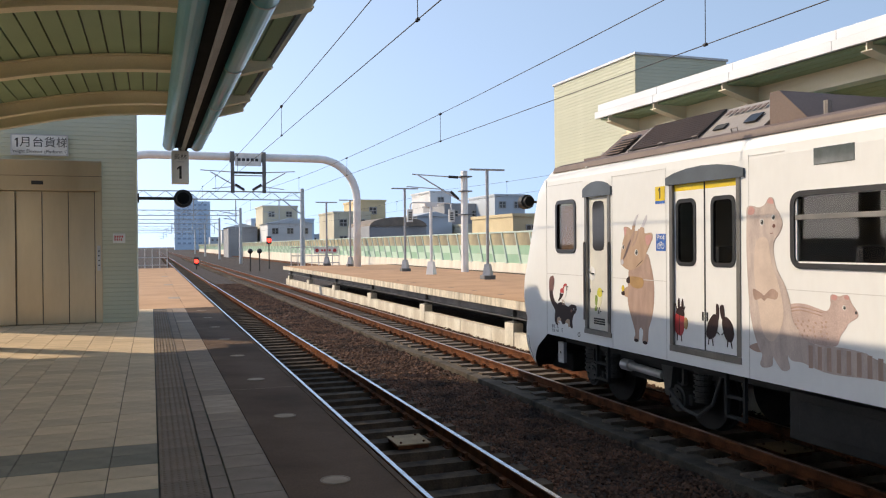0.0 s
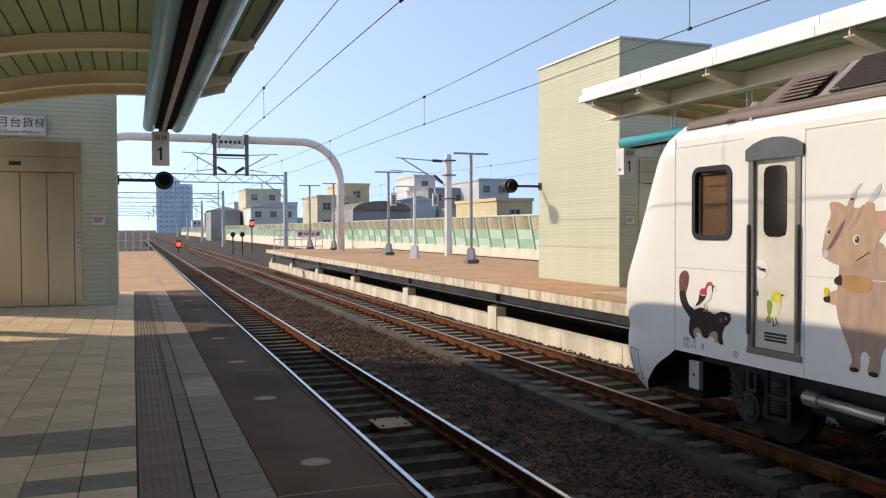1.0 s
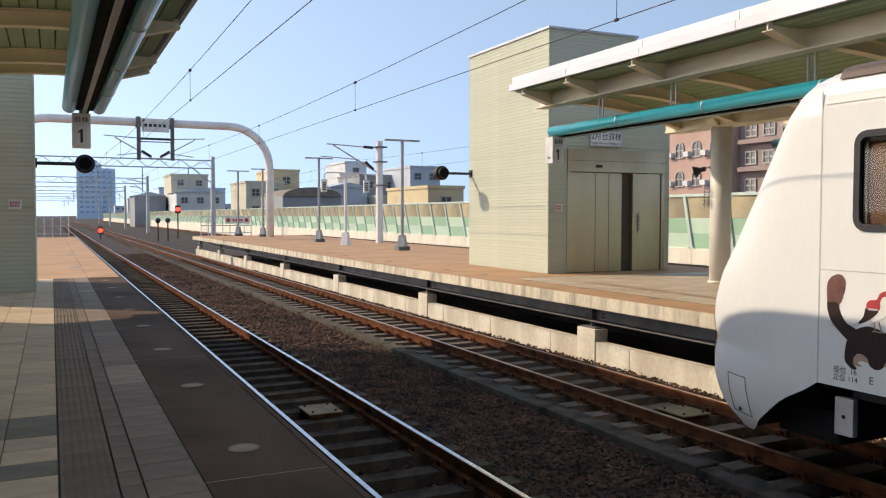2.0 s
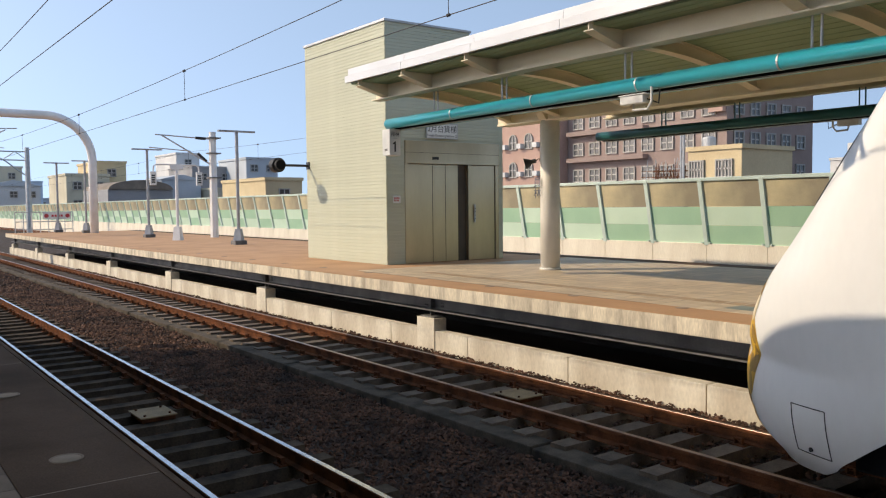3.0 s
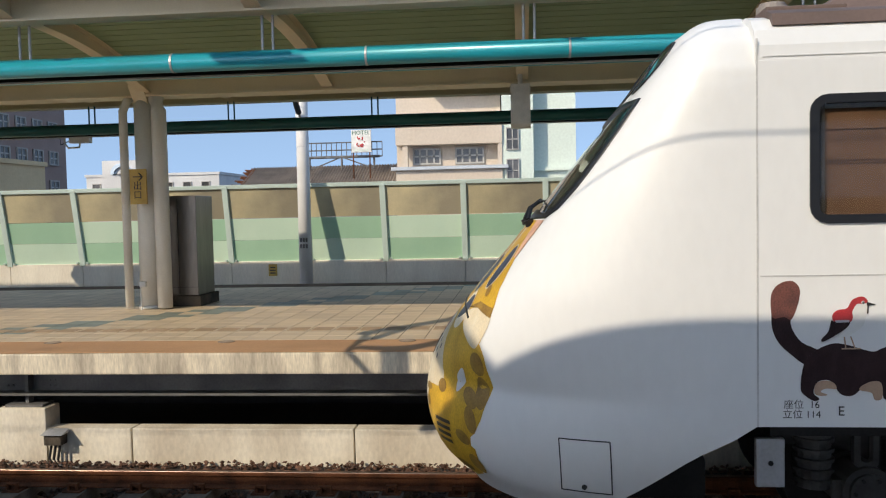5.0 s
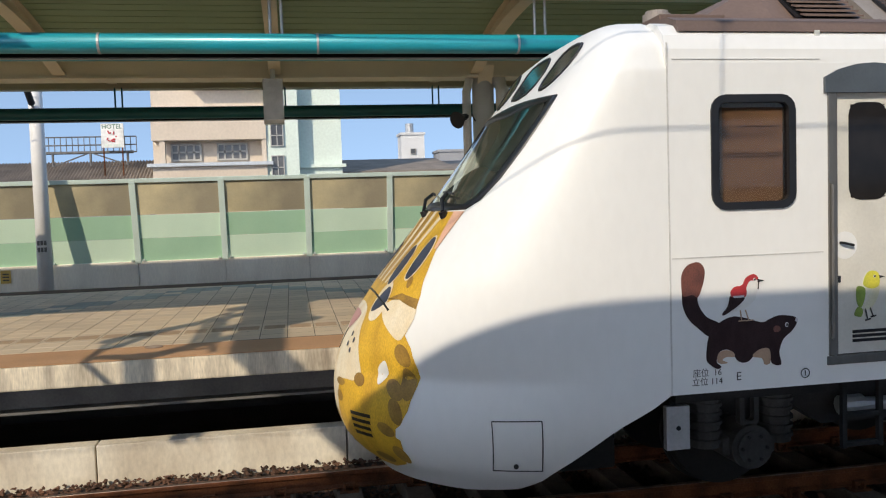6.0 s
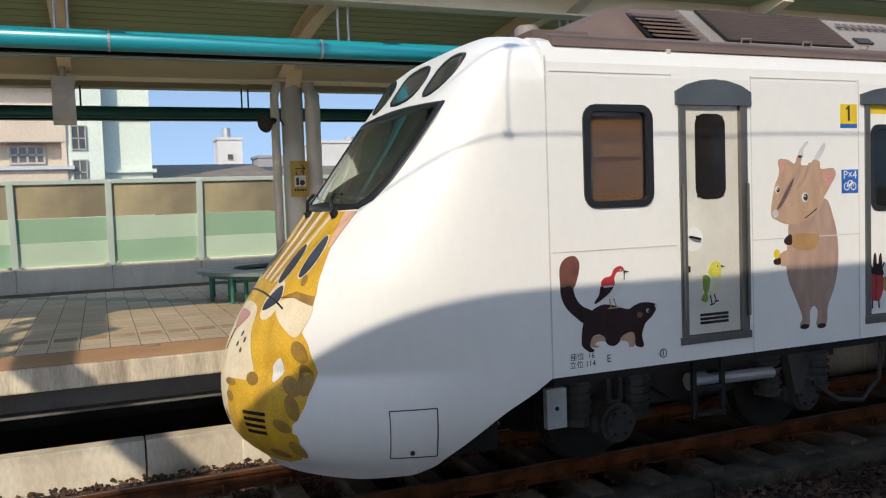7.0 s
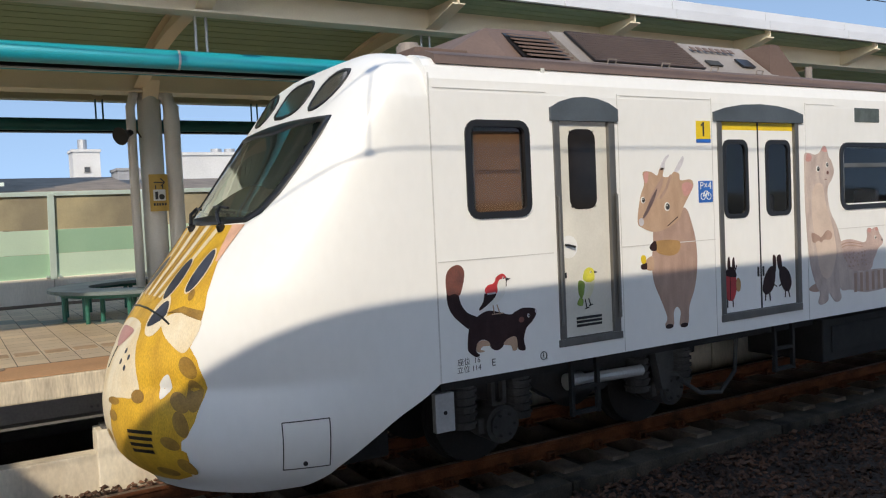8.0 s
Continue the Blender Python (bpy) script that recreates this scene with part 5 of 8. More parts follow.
M["facebrown"] = mat("brown_painted_spot", (0.34, 0.20, 0.04), 0.45, col2=(0.20, 0.11, 0.025), scale=6, fine=70, var=0.2, bump=0.02)
M["faceink"] = mat("ink_blue_painted_mark", (0.03, 0.035, 0.05), 0.4, col2=(0.06, 0.07, 0.10), scale=6, fine=70, var=0.2, bump=0.02)
M["furdark"] = mat("dark_brown_painted_fur", (0.026, 0.013, 0.014), 0.5, col2=(0.038, 0.02, 0.02), scale=8, fine=110, var=0.35, bump=0.0, stretch=(1, 2, 1), spec=0.2)
M["furtip"] = mat("russet_painted_fur", (0.16, 0.060, 0.045), 0.45, col2=(0.10, 0.04, 0.035), scale=8, fine=110, var=0.4, bump=0.0)
M["furtan"] = mat("tan_painted_fur", (0.46, 0.315, 0.215), 0.45, col2=(0.40, 0.265, 0.18), scale=5, fine=120, var=0.16, bump=0.0, stretch=(1, 2.5, 0.8))
M["furgrey"] = mat("grey_brown_painted_fur", (0.55, 0.455, 0.405), 0.45, col2=(0.40, 0.32, 0.29), scale=4, fine=120, var=0.2, bump=0.0, stretch=(1, 2.5, 0.8))
M["furbrown"] = mat("soft_brown_painted_fur", (0.42, 0.285, 0.225), 0.45, col2=(0.31, 0.205, 0.165), scale=4, fine=130, var=0.22, bump=0.0, stretch=(1, 2.5, 0.6))
M["pinkpaint"] = mat("pink_paint", (0.56, 0.29, 0.26), 0.45)
M["redpaint"] = mat("red_paint", (0.45, 0.035, 0.04), 0.45, col2=(0.35, 0.03, 0.035), scale=8, fine=90, var=0.2)
M["lime"] = mat("lime_yellow_paint", (0.60, 0.55, 0.06), 0.45, col2=(0.42, 0.45, 0.06), scale=9, fine=90, var=0.15)
M["lilac"] = mat("lilac_paint", (0.62, 0.60, 0.64), 0.45)

train = thing("train", "white electric multiple unit with painted animals leaving the platform", "train", 7.142, 0, 0)

ZF = [0.25, 0.45, 0.70, 0.95, 1.20, 1.45, 1.75, 2.10, 2.60, 3.10, 3.40, 3.55, 3.65, 3.71]
YF = [1.864, 2.141, 2.251, 2.269, 2.212, 2.073, 1.839, 1.541, 1.146, 0.724, 0.479, 0.401, 0.229, 0.02]
ZW = [0.15, 0.4, 0.7, 0.97, 3.20, 3.40, 3.52, 3.61, 3.67, 3.71]
WW = [1.14, 1.32, 1.42, 1.45, 1.45, 1.38, 1.25, 1.06, 0.76, 0.30]
# plan of the nose: a rounded box whose corners tighten with height
ZE = [0.4, 1.1, 1.8, 2.6, 3.3]
EXPO_X = [1.70, 1.70, 2.84, 3.12, 3.79]
EXPO_Y = [2.68, 2.22, 2.87, 3.44, 4.23]


def smooth_interp(v, xs, ys):
    """A table read with rounded corners."""
    return float(np.mean(np.interp(np.linspace(v - 0.09, v + 0.09, 7), xs, ys)))


def front_y(z):
    return float(np.interp(z, ZF, YF)) if z > 3.6 else smooth_interp(z, ZF, YF)


def plan_powers(z):
    return float(np.interp(z, ZE, EXPO_X)), float(np.interp(z, ZE, EXPO_Y))


def half_w(z):
    return float(np.interp(z, ZW, WW)) if z > 3.2 else smooth_interp(z, ZW, WW)


def nose_point(x, z, out=0.0):
    w, yf, (p, q) = half_w(z), front_y(z), plan_powers(z)
    u = min(abs(x) / w, 0.995)
    y = yf * (1 - u ** p) ** (1 / q)
    v = max(y, 0.001) / yf
    fall = (front_y(z + 0.02) - front_y(z - 0.02)) / 0.04
    n = Vector((math.copysign(p * u ** (p - 1) / w, x), q * v ** (q - 1) / yf, -q * v ** q / yf * fall))
    return Vector((x, y, z)) + n.normalized() * out


def side_point(y, z, out=0.0):
    w, yf, (p, q) = half_w(z), front_y(z), plan_powers(z)
    return Vector((-w * (1 - min(max(y, 0) / yf, 0.999) ** q) ** (1 / p) - out, y, z))


SCREEN = [(-0.80, 2.32), (0.80, 2.32), (0.91, 2.38), (0.985, 2.52), (1.035, 2.73), (1.06, 2.95), (1.05, 3.09), (0.4, 3.11), (-0.4, 3.11),
          (-1.05, 3.09), (-1.06, 2.95), (-1.035, 2.73), (-0.985, 2.52), (-0.91, 2.38)]


def inside(p, poly):
    hit_, n = False, len(poly)
    for i in range(n):
        (xa, za), (xb, zb) = poly[i], poly[(i + 1) % n]
        if (za > p[1]) != (zb > p[1]) and p[0] < (xb - xa) * (p[1] - za) / (zb - za) + xa:
            hit_ = not hit_
    return hit_


def low_edge(y):
    return float(np.interp(y, [0, 0.4, 0.66, 0.9, 1.1, 1.5, 3], [0.965, 0.75, 0.53, 0.36, 0.28, 0.24, 0.24]))


# nose shell
bm = bmesh.new()
NA, NZ = 96, 84
cols = []
for i in range(NA + 1):
    a = math.pi * i / NA
    col = []
    y_guess = 2.1 * max(math.sin(a), 0) ** 0.76
    z0 = low_edge(y_guess)
    for k in range(NZ + 1):
        z = z0 + (3.71 - z0) * k / NZ
        w, yf, (p, q) = half_w(z), front_y(z), plan_powers(z)
        c, s = math.cos(a), math.sin(a)
        col.append(bm.verts.new((-w * math.copysign(abs(c) ** (2 / p), c), yf * max(s, 0) ** (2 / q), z)))
    cols.append(col)
cols_low = [c_[0].co.copy() for c_ in cols]
small = [(p[0] * 0.97, 2.72 + (p[1] - 2.72) * 0.95) for p in SCREEN]
for a, c in zip(cols, cols[1:]):
    for k in range(NZ):
        m = (a[k].co + a[k + 1].co + c[k].co + c[k + 1].co) / 4
        if not inside((m.x, m.z), small):
            bm.faces.new((a[k], a[k + 1], c[k + 1], c[k]))
rim = [(-half_w(z), z) for z in [3.2 + 0.51 * k / 12 for k in range(13)]]
prism(bm, rim + [(-x, z) for x, z in reversed(rim)], 1, -0.03, 0.004)
nose = part("nose", bm, M["livery"], train, "white streamlined cab nose", True)


bm = bmesh.new()
for i in range(NA // 2):
    quad = [cols_low[k] for k in (i, i + 1, NA - i - 1, NA - i)]
    bm.faces.new([bm.verts.new(p + Vector((0, 0, 0.03))) for p in (quad[:3] if i + 1 == NA - i - 1 else quad)])
part("nose_underside", bm, M["under"], nose, "black underside of the nose")


def nose_patch(name, poly, material, out, parent, label="", rings=6):
    """A painted or glazed area on the nose, from an outline in (x, z) around its middle."""
    b_ = bmesh.new()
    dense = []
    for i in range(len(poly)):
        (xa, za), (xb, zb) = poly[i], poly[(i + 1) % len(poly)]
        n = max(1, int(math.hypot(xb - xa, zb - za) / 0.05))
        dense += [(xa + (xb - xa) * j / n, za + (zb - za) * j / n) for j in range(n)]
    cx, cz = sum(p[0] for p in dense) / len(dense), sum(p[1] for p in dense) / len(dense)
    mid = b_.verts.new(nose_point(cx, cz, out))
    last = None
    for r in range(1, rings + 1):
        ring = [b_.verts.new(nose_point(cx + (x - cx) * r / rings, cz + (z - cz) * r / rings, out)) for x, z in dense]
        n = len(ring)
        for i in range(n):
            j = (i + 1) % n
            b_.faces.new((mid, ring[i], ring[j]) if last is None else (last[i], ring[i], ring[j], last[j]))
        last = ring
    return part(name, b_, material, parent, label, True)


def nose_ring(name, poly, grow, material, out, parent):
    b_ = bmesh.new()
    cx, cz = sum(p[0] for p in poly) / len(poly), sum(p[1] for p in poly) / len(poly)
    dense = []
    for i in range(len(poly)):
        (xa, za), (xb, zb) = poly[i], poly[(i + 1) % len(poly)]
        n = max(1, int(math.hypot(xb - xa, zb - za) / 0.05))
        dense += [(xa + (xb - xa) * j / n, za + (zb - za) * j / n) for j in range(n)]
    def off(p, d):
        l_ = math.hypot(p[0] - cx, p[1] - cz)
        return (p[0] + (p[0] - cx) / l_ * d, p[1] + (p[1] - cz) / l_ * d)
    rows = [[b_.verts.new(nose_point(*off(p, d), o_)) for p in dense] for d, o_ in ((grow, 0.002), (grow * 0.8, out), (-grow * 1.2, out), (-grow * 1.6, -0.01))]
    for r0, r1 in zip(rows, rows[1:]):
        n = len(r0)
        for i in range(n):
            b_.faces.new((r0[i], r0[(i + 1) % n], r1[(i + 1) % n], r1[i]))
    return part(name, b_, material, parent, "", True)


def smooth_loop(pts, n=4):
    """A closed round curve through the points."""
    out = []
    L = len(pts)
    for i in range(L):
        p0, p1, p2, p3 = (pts[(i + k - 1) % L] for k in range(4))
        for j in range(n):
            t = j / n
            out.append(tuple(0.5 * (2 * b_ + (c_ - a_) * t + (2 * a_ - 5 * b_ + 4 * c_ - d_) * t * t + (3 * b_ - a_ - 3 * c_ + d_) * t ** 3)
                             for a_, b_, c_, d_ in zip(p0, p1, p2, p3)))
    return out


def oval(cx, cz, a, c, tilt, n=20):
    t = radians(tilt)
    return [(cx + a * math.cos(k * 2 * math.pi / n) * math.cos(t) - c * math.sin(k * 2 * math.pi / n) * math.sin(t),
             cz + a * math.cos(k * 2 * math.pi / n) * math.sin(t) + c * math.sin(k * 2 * math.pi / n) * math.cos(t)) for k in range(n)]


# painted front
right = [(0.83, 2.29), (0.80, 2.14), (0.79, 2.02), (0.86, 1.86), (0.91, 1.70), (0.92, 1.53), (0.88, 1.41), (0.92, 1.32), (0.935, 1.17), (0.92, 1.04),
         (0.88, 0.86), (0.83, 0.75), (0.80, 0.66), (0.78, 0.55), (0.70, 0.41), (0.51, 0.345)]
face = right + [(0, 0.32)] + [(-x, z) for x, z in reversed(right)]
front = nose_patch("painted_front", face, M["facey"], 0.003, nose, "yellow painted front with brown and black spots", 16)
for s in (-1, 1):
    def mir(pts):
        return [(s * -x, z) for x, z in pts]
    nose_patch("painted_patch", mir([(-0.83, 2.29), (-0.67, 2.29), (-0.71, 2.14), (-0.76, 2.02), (-0.79, 2.02), (-0.80, 2.14)]), M["facep"], 0.006, front)
    nose_patch("painted_patch", mir(smooth_loop([(-0.56, 1.60), (-0.72, 1.66), (-0.90, 1.62), (-0.92, 1.53), (-0.875, 1.41), (-0.83, 1.37), (-0.74, 1.43), (-0.62, 1.52)])), M["facew"], 0.005, front)
    nose_patch("painted_patch", mir([(-0.55, 1.64), (-0.72, 1.70), (-0.91, 1.67), (-0.915, 1.60), (-0.72, 1.655)]), M["facebrown"], 0.0065, front)
    nose_patch("painted_patch", mir(smooth_loop([(-0.665, 1.02), (-0.655, 1.13), (-0.73, 1.21), (-0.735, 1.11)])), M["signwhite"], 0.007, front)
    nose_patch("painted_patch", mir([(-0.845, 0.76), (-0.79, 0.71), (-0.77, 0.64), (-0.80, 0.62)]), M["livery"], 0.006, front)
    nose_patch("eye_mark", mir(oval(-0.455, 1.62, 0.155, 0.125, 60)), M["facew"], 0.0055, front)
    nose_patch("eye_mark", mir(smooth_loop([(-0.39, 1.54), (-0.36, 1.61), (-0.43, 1.71), (-0.51, 1.72), (-0.57, 1.63), (-0.48, 1.56)])), M["faceink"], 0.0075, front)
    for cx, cz, a, c, tl in ((-0.66, 1.95, 0.155, 0.075, 86), (-0.37, 1.885, 0.15, 0.095, 80)):
        nose_patch("pale_rim", mir(oval(cx, cz, a + 0.012, c + 0.014, tl)), M["facew"], 0.0058, front)
        nose_patch("dark_spot", mir(oval(cx, cz, a, c, tl)), M["faceink"], 0.0075, front)
    for cx, cz, a, c, tl in ((-0.86, 1.26, 0.085, 0.05, 80), (-0.87, 1.05, 0.12, 0.045, 88), (-0.79, 1.00, 0.085, 0.05, 60), (-0.80, 0.84, 0.10, 0.045, 80), (-0.71, 0.69, 0.065, 0.05, 30),
                             (-0.21, 0.86, 0.055, 0.045, 0), (-0.22, 0.975, 0.08, 0.03, 0), (-0.48, 1.03, 0.06, 0.05, 20), (-0.07, 0.68, 0.04, 0.05, 0), (-0.55, 0.44, 0.09, 0.04, 0),
                             (-0.74, 0.50, 0.05, 0.07, 0), (-0.74, 1.78, 0.045, 0.03, 60)):
        nose_patch("brown_spot", mir(oval(cx, cz, a, c, tl)), M["facebrown"], 0.0065, front)
    for cx, w in ((-0.46, 0.05), (-0.16, 0.06)):
        nose_patch("pale_stripe", mir([(cx - w, 2.29), (cx + w, 2.29), (cx * 0.55 + w * 0.5, 1.74), (cx * 0.55 - w * 0.6, 1.74)]), M["facew"], 0.005, front)
    for cx, w in ((-0.30, 0.03), (-0.05, 0.03)):
        nose_patch("brown_stripe", mir([(cx - w, 2.29), (cx + w, 2.29), (cx * 0.6 + w * 0.5, 1.72), (cx * 0.6 - w * 0.6, 1.72)]), GOLDFUR, 0.0052, front)
muzzle = smooth_loop([(-0.24, 1.55), (0.24, 1.55), (0.38, 1.38), (0.47, 1.17), (0.45, 1.02), (0.2, 0.97), (0.10, 0.60), (-0.10, 0.60), (-0.2, 0.97), (-0.45, 1.02), (-0.47, 1.17), (-0.38, 1.38)])
nose_patch("cream_muzzle", muzzle, M["facew"], 0.005, front, "", 10)
for s in (-1, 1):
    for x, z in ((0.25, 1.35), (0.33, 1.31), (0.23, 1.27), (0.31, 1.23)):
        nose_patch("whisker_dot", oval(s * x, z, 0.016, 0.022, 0, 10), M["faceink"], 0.009, front, "", 2)
nose_patch("pink_mark", smooth_loop([(-0.18, 1.50), (0.18, 1.50), (0.13, 1.42), (0.0, 1.36), (-0.13, 1.42)]), M["pinkpaint"], 0.008, front)
b = bmesh.new()
for s in (-1, 1):
    tube(b, [nose_point(s * x, z, 0.006) for x, z in ((0.0, 1.655), (0.15, 1.655), (0.35, 1.64), (0.54, 1.61), (0.66, 1.57))], 0.009, 6)
tube(b, [nose_point(0.0, z, 0.007) for z in (1.36, 1.30, 1.2)], 0.005, 6)
part("hood_seam", b, M["seal"], front)
for s in (-1, 1):
    for k in range(4):
        z = 0.775 - 0.052 * k
        nose_patch("grille_slot", [(s * (0.37 - 0.004 * k), z), (s * (0.60 - 0.012 * k), z + 0.006), (s * (0.60 - 0.012 * k), z - 0.022), (s * (0.37 - 0.004 * k), z - 0.028)], M["seal"], 0.008, front, "", 2)

# windscreen, upper lights, wipers
scr = nose_patch("windscreen", SCREEN, M["screen"], -0.006, nose, "dark green tinted windscreen", 6)
scr.visible_shadow = False
nose_ring("screen_seal", SCREEN, 0.035, M["seal"], 0.012, nose)
SIDE_LIGHT = [(0.91, 3.49), (0.94, 3.40), (0.87, 3.28), (0.76, 3.21), (0.61, 3.20), (0.52, 3.28), (0.54, 3.42), (0.69, 3.50)]
for poly in (SIDE_LIGHT, [(-x, z) for x, z in SIDE_LIGHT], [(-0.31, 3.44), (-0.17, 3.51), (0.17, 3.51), (0.31, 3.44), (0.32, 3.30), (0.2, 3.215), (-0.2, 3.215), (-0.32, 3.30)]):
    lens = nose_patch("upper_light", smooth_loop(poly, 3), mat("smoked_light_cover", (0.05, 0.055, 0.055), 0.06, scale=2, fine=20, var=0.2, bump=0, coat=0.6), 0.006, nose, "smoked light cover", 4)
    nose_ring("light_seal", smooth_loop(poly, 2), 0.014, M["seal"], 0.010, lens)
for x in (-0.54, 0.23):
    b = bmesh.new()
    base, tip = nose_point(x, 2.27, 0.04), nose_point(x + 0.30, 2.42, 0.035)
    cyl(b, nose_point(x, 2.25, 0.0), base, 0.035, 8)
    tube(b, [base, (base + tip) / 2 + Vector((0, 0.025, 0.02)), tip], 0.016, 6)
    tube(b, [nose_point(x + 0.10, 2.41, 0.03), tip, nose_point(x + 0.52, 2.43, 0.025)], 0.011, 6)
    part("wiper", b, M["seal"], nose)
# cab fittings behind the windscreen
b = bmesh.new()
box(b, -0.8, -0.2, 1.2, 0.8, 0.8, 2.2, 0.04)
part("driving_desk", b, M["inside"], train)
b = bmesh.new()
box(b, -0.62, 0.15, 1.6, -0.18, 0.3, 2.75, 0.06)
box(b, -0.52, 0.16, 2.72, -0.28, 0.27, 2.95, 0.05)
part("driver_seat", b, M["seat"], train)
b = bmesh.new()
ring_prism(b, rounded(-0.72, 2.22, -0.47, 2.5, 0.03, 2), rounded(-0.68, 2.26, -0.51, 2.46, 0.02, 2), 1, 0.72, 0.77)
part("desk_monitor", b, M["seal"], train)
b = bmesh.new()
box(b, -1.4, -1.2, 0.99, 1.4, -1.16, 3.5)
part("bulkhead", b, mat("pale_cab_bulkhead", (0.62, 0.64, 0.62), 0.7), train)
# access hatch on the nose side
b = bmesh.new()
ol = [(1.24, 0.825), (0.91, 0.83), (0.89, 0.45), (1.22, 0.45)]
for i in range(4):
    (ya, za), (yb, zb) = ol[i], ol[(i + 1) % 4]
    tube(b, [side_point(ya + (yb - ya) * t / 6, za + (zb - za) * t / 6, 0.001) for t in range(7)], 0.0045, 5)
hatch = part("hatch_seam", b, M["seal"], nose, "square access hatch outline")
b = bmesh.new()
q = side_point(1.07, 0.49)
cyl(b, q, q + Vector((-0.012, 0.004, 0)), 0.018, 10)
part("hatch_lock", b, M["seal"], hatch)

# body: side walls with openings
HOLES = [(-0.92, -0.36, 2.29, 3.0), (-1.86, -1.28, 1.16, 3.06), (-4.5, -3.34, 1.16, 3.09), (-7.15, -5.36, 2.20, 2.82)]


def side_wall(xa, xb, holes):
    b_ = bmesh.new()
    ys = sorted({-20.0, 0.0} | {h for q_ in holes for h in q_[:2]})
    zs = sorted({0.965, 3.26} | {h for q_ in holes for h in q_[2:]})
    for y0, y1 in zip(ys, ys[1:]):
        for z0, z1 in zip(zs, zs[1:]):
            cy, cz = (y0 + y1) / 2, (z0 + z1) / 2
            if not any(q_[0] < cy < q_[1] and q_[2] < cz < q_[3] for q_ in holes):
                box(b_, xa, y0, z0, xb, y1, z1)
    bmesh.ops.remove_doubles(b_, verts=b_.verts, dist=0.0005)
    return b_


body = part("body_side", side_wall(-1.45, -1.41, HOLES), M["livery"], train, "white body side with painted animals")
part("body_side", side_wall(1.41, 1.45, []), M["livery"], train)
bm = bmesh.new()
prof = [(-1.45, 3.25), (-1.44, 3.36), (-1.40, 3.46), (-1.32, 3.54), (-1.2, 3.58)]
prof = prof + [(-x, z) for x, z in reversed(prof)]
prism(bm, [(x, z) for x, z in prof], 1, -20, 0.0)
part("roof_shell", bm, M["livery"], train, "", False)
bm = bmesh.new()
prism(bm, [(-1.395, 3.49), (-1.36, 3.57), (-1.22, 3.62), (-0.8, 3.65), (0.8, 3.65), (1.22, 3.62), (1.36, 3.57), (1.395, 3.49), (1.2, 3.5), (-1.2, 3.5)], 1, -20, -0.12)
roof = part("roof_cover", bm, M["roofbrown"], train, "brown painted roof")
bm = bmesh.new()
box(bm, -1.40, -20, 1.0, 1.40, -0.02, 1.08)
part("floor_pan", bm, M["inside"], train)
bm = bmesh.new()
box(bm, -1.0, -20, 3.3, 1.0, -1.2, 3.34)
part("inner_ceiling", bm, M["inside"], train)
# seams of the body panels
bm = bmesh.new()
box(bm, -1.453, -0.010, 0.97, -1.448, 0.002, 3.40)
box(bm, -1.453, -20, 1.918, -1.4485, -4.66, 1.926)
box(bm, -1.453, -3.22, 1.918, -1.4485, -1.98, 1.926)
box(bm, -1.453, -1.18, 1.918, -1.4485, -0.02, 1.926)
for y in (-1.97, -3.21, -4.68):
    box(bm, -1.453, y - 0.004, 0.97, -1.449, y + 0.002, 3.3)
for ya, yb in ((-1.16, -0.04), (-3.2, -1.98), (-5.2, -4.7)):
    box(bm, -1.452, ya, 3.285, -1.4485, yb, 3.291)
part("panel_seam", bm, mat("grey_panel_seam", (0.60, 0.595, 0.58), 0.5), body)


def framed_window(name, y0, y1, z0, z1, r, border, material, parent, glass=True, proud=0.014):
    b_ = bmesh.new()
    ring_prism(b_, rounded(y0, z0, y1, z1, r), rounded(y0 + border, z0 + border, y1 - border, z1 - border, max(0.02, r - border)), 0, -1.45 - proud, -1.40)
    w_ = part(name, b_, material, parent)
    if glass:
        b_ = bmesh.new()
        prism(b_, rounded(y0 + border * 0.5, z0 + border * 0.5, y1 - border * 0.5, z1 - border * 0.5, max(0.02, r - border * 0.5)), 0, -1.436, -1.43)
        g_ = part("pane", b_, M["pane"], w_, "tinted glass")
        g_.visible_shadow = False
    return w_


cab_w = framed_window("cab_window", -0.965, -0.32, 2.245, 3.045, 0.11, 0.055, M["seal"], train)
b = bmesh.new()
box(b, -1.40, -0.90, 2.30, -1.385, -0.40, 2.96)
for z in (2.62, 2.64, 2.83):
    box(b, -1.41, -0.9, z, -1.40, -0.4, z + 0.006)
part("blind", b, M["blind"], cab_w, "drawn brown roller blind")
b = bmesh.new()
box(b, -1.425, -0.42, 2.3, -1.405, -0.385, 2.99)
part("blind_rail", b, M["alu"], cab_w)

# cab door
b = bmesh.new()
ring_prism(b, [(-1.855, 1.17), (-1.285, 1.17), (-1.285, 3.05), (-1.855, 3.05)], [(-1.70, 2.30), (-1.42, 2.30), (-1.42, 2.97), (-1.70, 2.97)], 0, -1.425, -1.39)
d = part("cab_door", b, mat("warm_white_door", (0.76, 0.74, 0.67), 0.4, scale=1, var=0.04), train, "off-white cab door")
for ya, yb in ((-1.925, -1.85), (-1.29, -1.22)):
    b = bmesh.new()
    box(b, -1.462, ya, 1.165, -1.40, yb, 3.06, 0.006)
    part("door_jamb", b, M["alu"], d)
b = bmesh.new()
box(b, -1.462, -1.945, 1.10, -1.40, -1.205, 1.163, 0.004)
part("door_sill", b, M["alu"], d)
b = bmesh.new()
